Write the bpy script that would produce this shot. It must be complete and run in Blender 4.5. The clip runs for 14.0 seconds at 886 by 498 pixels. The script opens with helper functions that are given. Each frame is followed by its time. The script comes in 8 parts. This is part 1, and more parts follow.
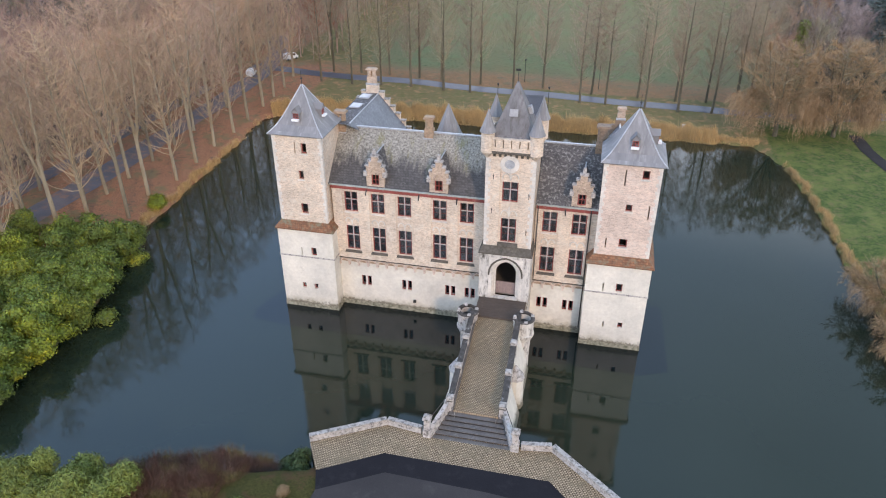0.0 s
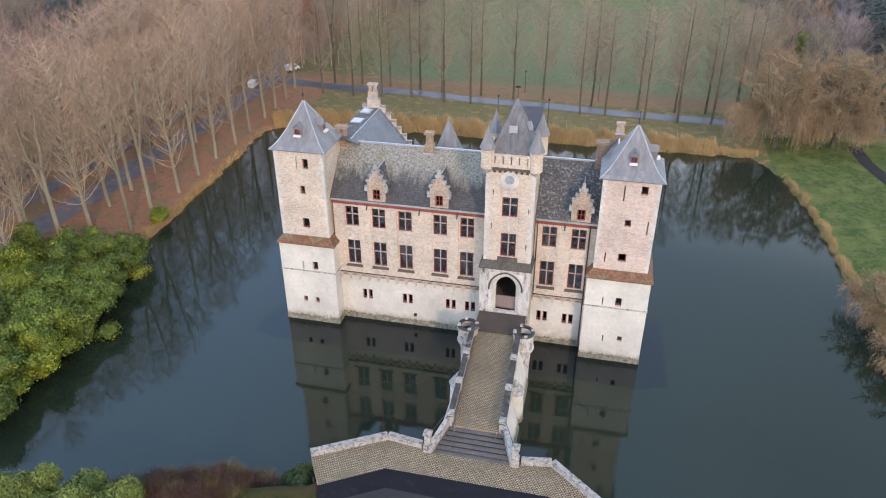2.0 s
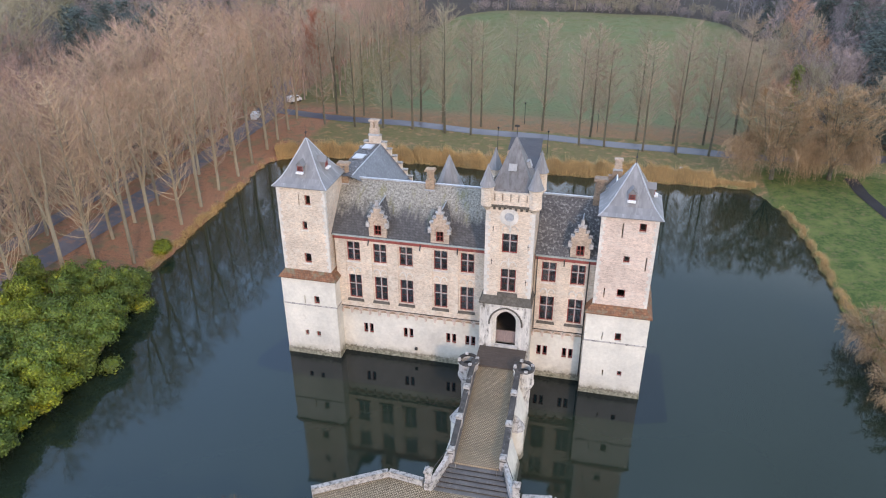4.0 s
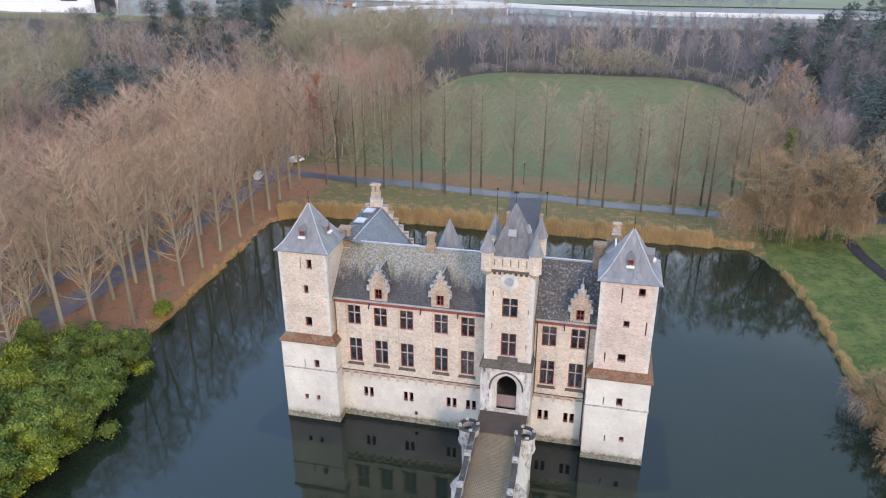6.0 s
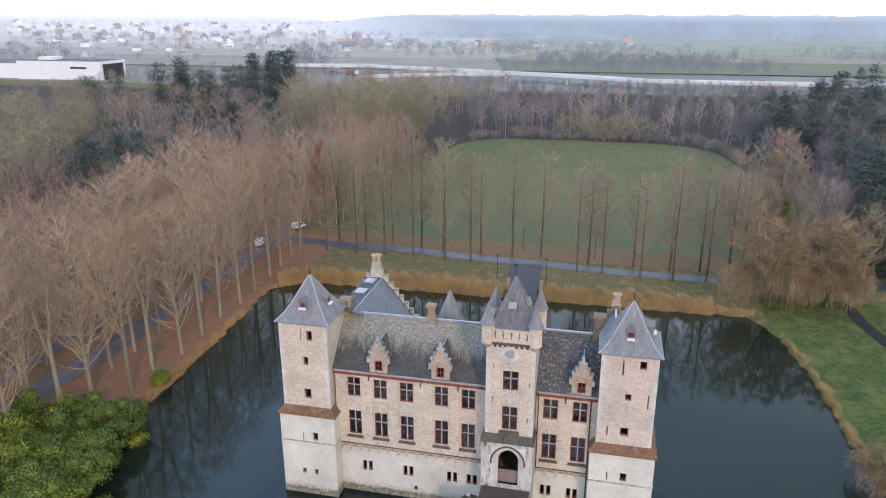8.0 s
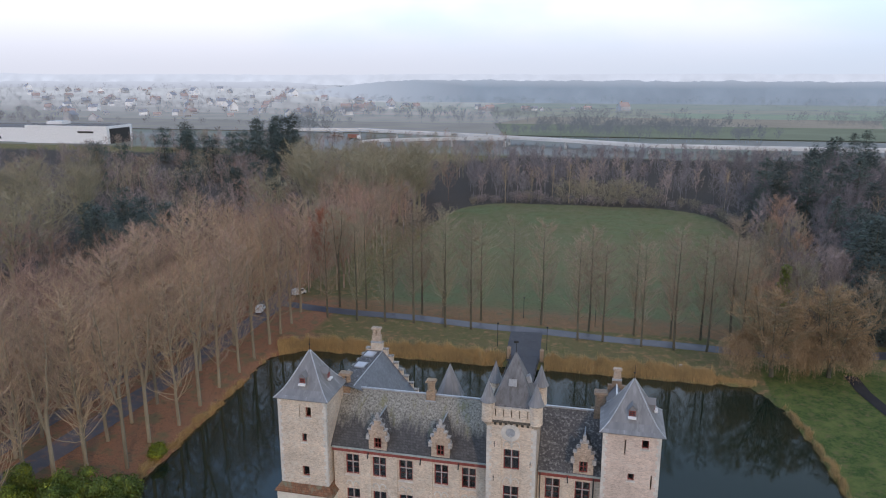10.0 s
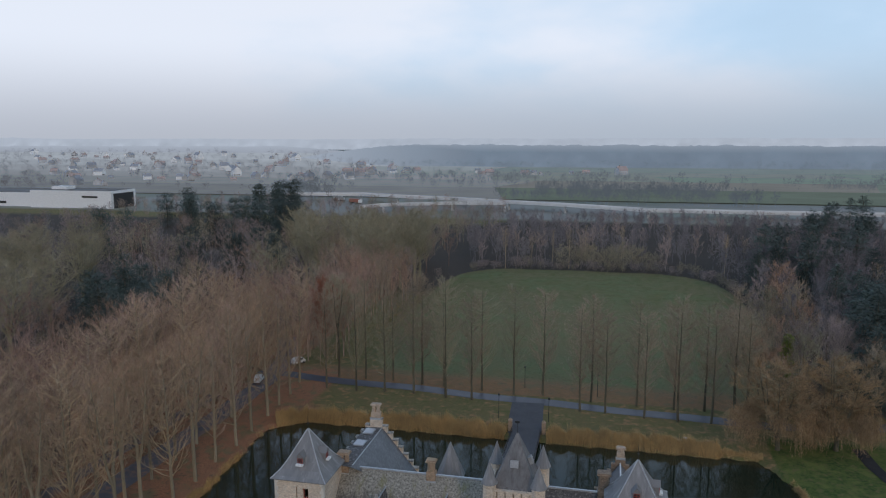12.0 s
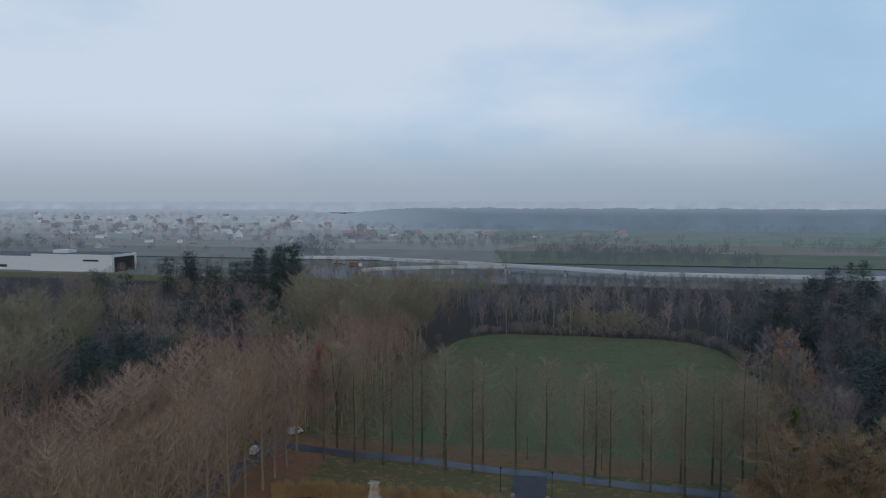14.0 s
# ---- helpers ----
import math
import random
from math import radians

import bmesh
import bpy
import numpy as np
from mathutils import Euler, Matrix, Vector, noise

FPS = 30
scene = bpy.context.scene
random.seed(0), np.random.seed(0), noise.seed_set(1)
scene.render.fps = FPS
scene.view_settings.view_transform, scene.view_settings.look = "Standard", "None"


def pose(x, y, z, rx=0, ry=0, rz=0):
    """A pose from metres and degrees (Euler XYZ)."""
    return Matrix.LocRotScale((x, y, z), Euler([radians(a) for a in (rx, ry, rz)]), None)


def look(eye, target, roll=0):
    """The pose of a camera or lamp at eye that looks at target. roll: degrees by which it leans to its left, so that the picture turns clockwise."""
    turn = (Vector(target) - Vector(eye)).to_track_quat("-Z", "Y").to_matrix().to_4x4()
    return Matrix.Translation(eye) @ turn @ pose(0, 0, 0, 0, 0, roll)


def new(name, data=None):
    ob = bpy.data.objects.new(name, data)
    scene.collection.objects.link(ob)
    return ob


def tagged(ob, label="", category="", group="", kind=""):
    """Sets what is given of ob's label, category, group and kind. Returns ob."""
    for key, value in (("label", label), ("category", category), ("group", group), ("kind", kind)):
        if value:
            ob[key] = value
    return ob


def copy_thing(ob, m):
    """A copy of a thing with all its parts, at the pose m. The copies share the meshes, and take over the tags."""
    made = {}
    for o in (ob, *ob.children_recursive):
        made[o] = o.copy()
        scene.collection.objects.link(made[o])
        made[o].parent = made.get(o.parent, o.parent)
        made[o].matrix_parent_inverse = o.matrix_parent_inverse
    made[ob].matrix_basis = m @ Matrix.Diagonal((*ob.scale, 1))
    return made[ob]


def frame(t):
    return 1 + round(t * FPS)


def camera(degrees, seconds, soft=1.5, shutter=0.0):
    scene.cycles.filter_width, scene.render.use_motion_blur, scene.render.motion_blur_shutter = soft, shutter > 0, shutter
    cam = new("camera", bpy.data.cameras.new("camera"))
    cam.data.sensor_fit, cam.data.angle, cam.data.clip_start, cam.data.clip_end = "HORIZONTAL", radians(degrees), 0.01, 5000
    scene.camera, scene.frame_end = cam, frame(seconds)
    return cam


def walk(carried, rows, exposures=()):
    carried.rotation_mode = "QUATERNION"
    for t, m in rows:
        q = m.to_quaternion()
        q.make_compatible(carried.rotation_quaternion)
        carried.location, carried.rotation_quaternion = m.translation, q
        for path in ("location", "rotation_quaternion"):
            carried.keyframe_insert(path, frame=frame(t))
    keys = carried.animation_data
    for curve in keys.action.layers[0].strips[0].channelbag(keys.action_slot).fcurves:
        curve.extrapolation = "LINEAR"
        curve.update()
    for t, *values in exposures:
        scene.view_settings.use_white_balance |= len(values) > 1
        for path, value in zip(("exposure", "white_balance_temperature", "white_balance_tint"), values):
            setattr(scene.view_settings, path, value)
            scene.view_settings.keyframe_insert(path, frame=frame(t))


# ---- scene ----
cam = camera(63.3, 14.0, 1.1)
PATH = [
    (0, (13.252, -63.865, 47.968), (12.869, -62.18, 46.961), 0.0),
    (0.5, (13.29, -63.879, 48.184), (12.904, -62.194, 47.177), -0.1),
    (1, (13.297, -63.85, 48.47), (12.912, -62.165, 47.463), -0.1),
    (1.5, (13.283, -63.863, 48.707), (12.898, -62.177, 47.704), -0.0),
    (2, (13.332, -63.89, 48.943), (12.944, -62.197, 47.952), -0.1),
    (4.5, (13.356, -63.986, 50.575), (12.957, -62.247, 49.672), -0.1),
    (5, (13.337, -63.981, 50.818), (12.935, -62.225, 49.951), -0.1),
    (5.5, (13.332, -63.968, 51.083), (12.926, -62.195, 50.251), -0.1),
    (6, (13.317, -64.017, 51.388), (12.906, -62.228, 50.594), -0.1),
    (6.5, (13.296, -64.055, 51.681), (12.882, -62.25, 50.926), -0.0),
    (7, (13.26, -64.023, 51.99), (12.843, -62.202, 51.274), -0.0),
    (7.5, (13.254, -63.997, 52.296), (12.834, -62.163, 51.619), -0.0),
    (8, (13.261, -63.951, 52.567), (12.837, -62.103, 51.931), -0.1),
    (8.2, (13.257, -63.946, 52.631), (12.832, -62.093, 52.012), -0.0),
    (10.5, (13.328, -64.079, 54.843), (12.89, -62.176, 54.407), -0.1),
    (11, (13.323, -64.066, 55.197), (12.883, -62.155, 54.804), -0.1),
    (11.5, (13.343, -64.014, 55.595), (12.9, -62.096, 55.243), -0.1),
    (12, (13.341, -63.95, 56.001), (12.897, -62.025, 55.692), -0.1),
    (12.5, (13.326, -63.858, 56.385), (12.88, -61.927, 56.118), -0.1),
    (13, (13.305, -63.658, 56.749), (12.858, -61.722, 56.523), -0.1),
    (13.5, (13.247, -63.421, 57.009), (12.799, -61.481, 56.827), -0.1),
    (14, (13.192, -63.158, 57.189), (12.743, -61.214, 57.051), -0.1),
]
EXPOSURES = [(0, -1.04, 8100, 26), (2, -1.04, 8100, 26), (4.5, -1.0, 7850, 26), (6.5, -1.08, 7800, 25), (8, -1.34, 7800, 25), (10.5, -2.16, 7700, 23), (12, -2.6, 7550, 19), (13.5, -2.8, 7250, 16), (14, -2.95, 7050, 15)]
walk(cam, [(t, look(e, g, r)) for t, e, g, r in PATH], EXPOSURES)

# ---- sky and sun ----
SUN_AZ, SUN_EL = 150.0, 27.0   # degrees clockwise from +y, degrees above the horizon
world = bpy.data.worlds.new("overcast_sky")
scene.world = world
world.use_nodes = True


def sky_nodes():
    nt = world.node_tree
    nt.nodes.clear()
    N, L = nt.nodes.new, nt.links.new
    out, bg = N("ShaderNodeOutputWorld"), N("ShaderNodeBackground")
    sky = N("ShaderNodeTexSky")
    sky.sky_type, sky.sun_disc = "NISHITA", False
    sky.sun_elevation, sky.sun_rotation = radians(SUN_EL), radians(SUN_AZ)
    sky.air_density, sky.dust_density = 1.0, 0.4
    dim = N("ShaderNodeVectorMath")
    dim.operation = "SCALE"
    dim.inputs["Scale"].default_value = 0.38
    L(sky.outputs["Color"], dim.inputs[0])
    tc, sep = N("ShaderNodeTexCoord"), N("ShaderNodeSeparateXYZ")
    L(tc.outputs["Generated"], sep.inputs[0])
    mp = N("ShaderNodeMapping")
    mp.inputs["Scale"].default_value, mp.inputs["Location"].default_value = (1.0, 1.0, 2.6), (0.35, 0.0, 0.1)
    L(tc.outputs["Generated"], mp.inputs[0])
    nz = N("ShaderNodeTexNoise")
    nz.inputs["Scale"].default_value, nz.inputs["Detail"].default_value, nz.inputs["Roughness"].default_value = 2.4, 6.0, 0.5
    # the cloud thins out to one side
    thin = N("ShaderNodeMath")
    thin.operation = "MULTIPLY_ADD"
    L(sep.outputs["X"], thin.inputs[0])
    thin.inputs[1].default_value = -0.22
    L(nz.outputs["Fac"], thin.inputs[2])
    L(mp.outputs[0], nz.inputs["Vector"])
    cover = N("ShaderNodeMapRange")
    cover.inputs[1].default_value, cover.inputs[2].default_value = 0.30, 0.60
    cover.inputs[3].default_value, cover.inputs[4].default_value = 0.8, 1.0
    L(thin.outputs[0], cover.inputs[0])
    # mist thickens towards the horizon
    mist = N("ShaderNodeMapRange")
    mist.interpolation_type = "SMOOTHSTEP"
    mist.inputs[1].default_value, mist.inputs[2].default_value = -0.01, 0.13
    mist.inputs[3].default_value, mist.inputs[4].default_value = 1.0, 0.0
    L(sep.outputs["Z"], mist.inputs[0])
    cloud = N("ShaderNodeMix")
    cloud.data_type = "RGBA"
    L(cover.outputs[0], cloud.inputs["Factor"])
    L(dim.outputs[0], cloud.inputs["A"])
    # cloud is thin and dull overhead, bright and thick lower down
    lift = N("ShaderNodeMapRange")
    lift.interpolation_type = "SMOOTHSTEP"
    lift.inputs[1].default_value, lift.inputs[2].default_value = 0.28, 0.5
    L(sep.outputs["Z"], lift.inputs[0])
    tone = N("ShaderNodeMix")
    tone.data_type = "RGBA"
    L(lift.outputs[0], tone.inputs["Factor"])
    side, high = N("ShaderNodeMapRange"), N("ShaderNodeMix")
    high.data_type = "RGBA"
    side.inputs[1].default_value, side.inputs[2].default_value = -0.45, 0.25
    L(sep.outputs["X"], side.inputs[0])
    L(side.outputs[0], high.inputs["Factor"])
    high.inputs["A"].default_value, high.inputs["B"].default_value = (1.3, 2.65, 4.8, 1), (1.1, 1.95, 3.0, 1)
    L(high.outputs["Result"], tone.inputs["B"])
    # blue shows through where the cloud is thin
    gap, blue = N("ShaderNodeMapRange"), N("ShaderNodeMix")
    gap.interpolation_type, blue.data_type = "SMOOTHSTEP", "RGBA"
    gap.inputs[1].default_value, gap.inputs[2].default_value = 0.32, 0.64
    L(thin.outputs[0], gap.inputs[0])
    L(gap.outputs[0], blue.inputs["Factor"])
    blue.inputs["A"].default_value, blue.inputs["B"].default_value = (2.85, 4.7, 6.75, 1), (4.15, 5.2, 6.45, 1)
    L(blue.outputs["Result"], tone.inputs["A"])
    L(tone.outputs["Result"], cloud.inputs["B"])
    low = N("ShaderNodeMix")
    low.data_type = "RGBA"
    L(mist.outputs[0], low.inputs["Factor"])
    L(cloud.outputs["Result"], low.inputs["A"])
    veil = N("ShaderNodeMix")
    veil.data_type = "RGBA"
    L(side.outputs[0], veil.inputs["Factor"])
    veil.inputs["A"].default_value, veil.inputs["B"].default_value = (2.42, 3.05, 3.85, 1), (2.14, 2.95, 3.88, 1)
    L(veil.outputs["Result"], low.inputs["B"])
    L(low.outputs["Result"], bg.inputs["Color"])
    bg.inputs["Strength"].default_value = 1.0
    L(bg.outputs[0], out.inputs[0])


sky_nodes()
sun = new("sun", bpy.data.lights.new("sun", "SUN"))
sun.data.energy, sun.data.angle, sun.data.color = 3.0, radians(6), (1.0, 0.85, 0.68)
_az, _el = radians(SUN_AZ), radians(SUN_EL)
sun.matrix_world = look((math.sin(_az) * math.cos(_el) * 200, math.cos(_az) * math.cos(_el) * 200, math.sin(_el) * 200), (0, 0, 0))


# ---- materials ----
def surface(name, c1, c2, stain=None, big=0.35, fine=6.0, rough=0.85, bump=0.3, depth=0.03, stain_at=(0.55, 0.75), metal=0.0,
            stretch=(1, 1, 1), brick=None, random_tint=0.0, specular=0.3, stain_scale=None, uv=False):
    """A surface with variation at two scales, stains and fine relief. brick: (length, height, mortar colour)."""
    m = bpy.data.materials.new(name)
    m.use_nodes = True
    nt = m.node_tree
    N, L = nt.nodes.new, nt.links.new
    b = nt.nodes["Principled BSDF"]
    tc, mp = N("ShaderNodeTexCoord"), N("ShaderNodeMapping")
    mp.inputs["Scale"].default_value = stretch
    L(tc.outputs["UV" if uv else "Object"], mp.inputs[0])

    def noise_node(scale, detail=6.0, rough_=0.6):
        n = N("ShaderNodeTexNoise")
        n.inputs["Scale"].default_value, n.inputs["Detail"].default_value, n.inputs["Roughness"].default_value = scale, detail, rough_
        L(mp.outputs[0], n.inputs["Vector"])
        return n

    def mix(f, a, bb, blend="MIX"):
        x = N("ShaderNodeMix")
        x.data_type, x.blend_type = "RGBA", blend
        for key, v in (("Factor", f), ("A", a), ("B", bb)):
            if isinstance(v, bpy.types.NodeSocket):
                L(v, x.inputs[key])
            elif key == "Factor":
                x.inputs[key].default_value = v
            else:
                x.inputs[key].default_value = (*v, 1)
        return x.outputs["Result"]

    def ramp(s, lo, hi):
        r = N("ShaderNodeMapRange")
        r.inputs[1].default_value, r.inputs[2].default_value = lo, hi
        L(s, r.inputs[0])
        return r.outputs[0]
    nb, nf = noise_node(big), noise_node(fine)
    col = mix(ramp(nf.outputs["Fac"], 0.3, 0.7), c1, c2)
    dark = mix(ramp(nb.outputs["Fac"], 0.3, 0.7), tuple(0.8 * v for v in (1, 1, 1)), (1.12, 1.1, 1.08))
    col = mix(1.0, col, dark, "MULTIPLY")
    height = nf.outputs["Fac"]
    if brick:
        sep, cmb = N("ShaderNodeSeparateXYZ"), N("ShaderNodeCombineXYZ")
        add = N("ShaderNodeMath")
        L(tc.outputs["Object"], sep.inputs[0])
        L(sep.outputs["X"], add.inputs[0])
        L(sep.outputs["Y"], add.inputs[1])
        L(add.outputs[0], cmb.inputs["X"])
        L(sep.outputs["Z" if brick[3] else "Y"], cmb.inputs["Y"])
        if not brick[3]:
            L(sep.outputs["X"], cmb.inputs["X"])
        bt = N("ShaderNodeTexBrick")
        bt.inputs["Scale"].default_value = 1.0
        bt.inputs["Brick Width"].default_value, bt.inputs["Row Height"].default_value = brick[0], brick[1]
        bt.inputs["Mortar Size"].default_value = brick[1] * (0.09 if brick[3] else 0.17)
        bt.inputs["Color1"].default_value, bt.inputs["Color2"].default_value = (0.8, 0.77, 0.76, 1), (1.14, 1.1, 1.07, 1)
        bt.inputs["Mortar"].default_value = (*brick[2], 1)
        L(cmb.outputs[0], bt.inputs["Vector"])
        col = mix(1.0, col, bt.outputs["Color"], "MULTIPLY")
    if stain:
        ns = noise_node(stain_scale or big * 2.7, 8.0, 0.7)
        col = mix(ramp(ns.outputs["Fac"], *stain_at), col, stain)
    if random_tint:
        oi = N("ShaderNodeObjectInfo")
        hv = N("ShaderNodeHueSaturation")
        rr = N("ShaderNodeMapRange")
        rr.inputs[3].default_value, rr.inputs[4].default_value = 1 - random_tint, 1 + random_tint
        L(oi.outputs["Random"], rr.inputs[0])
        L(rr.outputs[0], hv.inputs["Value"])
        L(col, hv.inputs["Color"])
        col = hv.outputs["Color"]
    L(col, b.inputs["Base Color"])
    b.inputs["Roughness"].default_value, b.inputs["Metallic"].default_value = rough, metal
    b.inputs["Specular IOR Level"].default_value = specular
    if bump:
        bp = N("ShaderNodeBump")
        bp.inputs["Strength"].default_value, bp.inputs["Distance"].default_value = bump, depth
        L(height, bp.inputs["Height"])
        L(bp.outputs[0], b.inputs["Normal"])
    return m


def island_tint(m, amount=0.25):
    """Vary a material's brightness from leaf to leaf."""
    nt = m.node_tree
    N, L = nt.nodes.new, nt.links.new
    b = nt.nodes["Principled BSDF"]
    src = b.inputs["Base Color"].links[0].from_socket
    g, hv, rr = N("ShaderNodeNewGeometry"), N("ShaderNodeHueSaturation"), N("ShaderNodeMapRange")
    rr.inputs[3].default_value, rr.inputs[4].default_value = 1 - amount, 1 + amount
    L(g.outputs["Random Per Island"], rr.inputs[0])
    L(rr.outputs[0], hv.inputs["Value"])
    L(src, hv.inputs["Color"])
    L(hv.outputs["Color"], b.inputs["Base Color"])
    return m


def object_tones(m, tones):
    """Give each object one of a few tones of the material."""
    nt = m.node_tree
    N, L = nt.nodes.new, nt.links.new
    b = nt.nodes["Principled BSDF"]
    src = b.inputs["Base Color"].links[0].from_socket
    oi, cr, mx = N("ShaderNodeObjectInfo"), N("ShaderNodeValToRGB"), N("ShaderNodeMix")
    cr.color_ramp.interpolation = "CONSTANT"
    while len(cr.color_ramp.elements) < len(tones):
        cr.color_ramp.elements.new(1.0)
    for i, (e, c) in enumerate(zip(cr.color_ramp.elements, tones)):
        e.position, e.color = i / len(tones), (*c, 1)
    mx.data_type, mx.blend_type = "RGBA", "MULTIPLY"
    mx.inputs["Factor"].default_value = 1.0
    L(oi.outputs["Random"], cr.inputs[0])
    L(src, mx.inputs["A"])
    L(cr.outputs[0], mx.inputs["B"])
    L(mx.outputs["Result"], b.inputs["Base Color"])
    return m


LIMEWASH = surface("limewashed_stone", (0.78, 0.74, 0.65), (0.68, 0.635, 0.545), (0.47, 0.42, 0.34), 0.3, 3.0, 0.9, 0.3, 0.03, (0.60, 0.82), stain_scale=0.7)


def waterline(m):
    """Damp black and brown algae that climbs raggedly from the water."""
    nt = m.node_tree
    N, L = nt.nodes.new, nt.links.new
    b = nt.nodes["Principled BSDF"]
    src = b.inputs["Base Color"].links[0].from_socket
    tc, sep, n1, n2 = N("ShaderNodeTexCoord"), N("ShaderNodeSeparateXYZ"), N("ShaderNodeTexNoise"), N("ShaderNodeTexNoise")
    for n, sc in ((n1, 0.55), (n2, 2.5)):
        n.inputs["Scale"].default_value, n.inputs["Detail"].default_value, n.inputs["Roughness"].default_value = sc, 8.0, 0.7
        L(tc.outputs["Object"], n.inputs["Vector"])
    L(tc.outputs["Object"], sep.inputs[0])
    last = src
    for n, k, lo, hi, col in ((n1, -2.9, -0.1, -0.9, (0.46, 0.41, 0.31)), (n2, -1.9, -0.05, -0.4, (0.13, 0.115, 0.08))):
        a, r, x = N("ShaderNodeMath"), N("ShaderNodeMapRange"), N("ShaderNodeMix")
        a.operation = "MULTIPLY_ADD"
        L(n.outputs["Fac"], a.inputs[0])
        a.inputs[1].default_value = k
        L(sep.outputs["Z"], a.inputs[2])
        r.inputs[1].default_value, r.inputs[2].default_value, r.inputs[4].default_value = lo, hi, 0.8
        L(a.outputs[0], r.inputs[0])
        x.data_type = "RGBA"
        L(r.outputs[0], x.inputs["Factor"])
        L(last, x.inputs["A"])
        x.inputs["B"].default_value = (*col, 1)
        last = x.outputs["Result"]
    L(last, b.inputs["Base Color"])
    return m


waterline(LIMEWASH)
STAINED = surface("grimy_limewashed_stone", (0.74, 0.70, 0.64), (0.58, 0.54, 0.48), (0.10, 0.09, 0.075), 0.5, 3.5, 0.9, 0.4, 0.03, (0.5, 0.66), stretch=(1.5, 1.5, 0.5), stain_scale=1.3)
BRICK = surface("pale_pink_brick", (0.77, 0.66, 0.545), (0.57, 0.465, 0.365), (0.71, 0.63, 0.53), 0.3, 7.0, 0.92, 0.5, 0.04, (0.5, 0.7), brick=(0.26, 0.085, (1.12, 1.1, 1.06), True), stain_scale=1.6)
BRICK_PINK = surface("rosy_brick", (0.73, 0.60, 0.515), (0.60, 0.475, 0.40), (0.68, 0.58, 0.50), 0.3, 7.0, 0.92, 0.5, 0.04, (0.5, 0.75), brick=(0.26, 0.085, (1.12, 1.1, 1.06), True), stain_scale=1.2)
BRICK_RED = surface("weathered_brown_brick", (0.34, 0.23, 0.16), (0.47, 0.36, 0.265), (0.20, 0.19, 0.13), 0.8, 4.0, 0.92, 0.4, 0.03, (0.52, 0.7), brick=(0.24, 0.085, (1.15, 1.1, 1.0), True))
TRIM = surface("blackened_white_stone", (0.58, 0.54, 0.50), (0.40, 0.37, 0.34), (0.12, 0.11, 0.10), 0.9, 4.0, 0.88, 0.5, 0.04, (0.5, 0.64), stain_scale=3.2)
TRIM_CAP = surface("pale_weathered_cap_stone", (0.50, 0.465, 0.42), (0.36, 0.33, 0.295), (0.13, 0.12, 0.105), 0.9, 5.0, 0.88, 0.4, 0.03, (0.48, 0.62), stain_scale=3.0)
TRIM_CLEAN = surface("pale_dressed_stone", (0.76, 0.72, 0.65), (0.62, 0.57, 0.51), (0.40, 0.37, 0.32), 0.6, 5.0, 0.88, 0.3, 0.02)
WEATHERED_BRICK = surface("weathered_buff_brick", (0.60, 0.48, 0.385), (0.45, 0.35, 0.275), (0.22, 0.185, 0.14), 0.8, 5.0, 0.92, 0.4, 0.03, (0.54, 0.68), brick=(0.24, 0.085, (1.1, 1.08, 1.0), True), stain_scale=2.2)
BRICK_DARK = surface("sooty_brown_brick", (0.25, 0.185, 0.14), (0.36, 0.27, 0.20), (0.12, 0.10, 0.08), 0.8, 4.0, 0.92, 0.4, 0.03, (0.52, 0.7), brick=(0.24, 0.085, (1.15, 1.1, 1.0), True))
COPING = surface("lichened_dark_coping", (0.05, 0.045, 0.041), (0.11, 0.10, 0.09), (0.42, 0.39, 0.355), 0.8, 3.0, 0.9, 0.5, 0.04, (0.58, 0.69), stain_scale=1.6)
PLINTH = surface("algae_stained_stone", (0.25, 0.24, 0.17), (0.46, 0.42, 0.33), (0.10, 0.10, 0.06), 0.9, 3.0, 0.8, 0.4, 0.03, (0.45, 0.65))
MOSSY = surface("mossy_ledge_stone", (0.08, 0.07, 0.058), (0.16, 0.14, 0.115), (0.05, 0.05, 0.03), 0.9, 4.0, 0.9, 0.5, 0.04)
SLATE = surface("slate_roof", (0.085, 0.083, 0.084), (0.14, 0.137, 0.138), (0.33, 0.315, 0.295), 0.35, 5.0, 0.75, 0.4, 0.03, (0.51, 0.66), brick=(0.3, 0.2, (0.7, 0.7, 0.7), True), specular=0.25, stain_scale=4.0)
SPIRE_SLATE = surface("streaked_dark_slate", (0.165, 0.16, 0.16), (0.235, 0.23, 0.23), (0.10, 0.09, 0.085), 0.5, 2.2, 0.65, 0.2, 0.02, (0.46, 0.70), stretch=(1.4, 0.5, 1), specular=0.35, uv=True, stain_scale=1.4)
LEAD_SLATE = surface("pale_grey_slate", (0.215, 0.212, 0.215), (0.265, 0.26, 0.26), (0.44, 0.43, 0.42), 0.5, 1.6, 0.6, 0.15, 0.02, (0.52, 0.80), stretch=(1.4, 0.3, 1), specular=0.35, uv=True, stain_scale=0.9)
BLUE_SLATE = surface("smooth_blue_slate", (0.135, 0.15, 0.17), (0.17, 0.185, 0.205), (0.27, 0.285, 0.30), 0.6, 5.0, 0.45, 0.2, 0.02, (0.6, 0.8), brick=(0.3, 0.2, (0.85, 0.85, 0.85), True), specular=0.5)


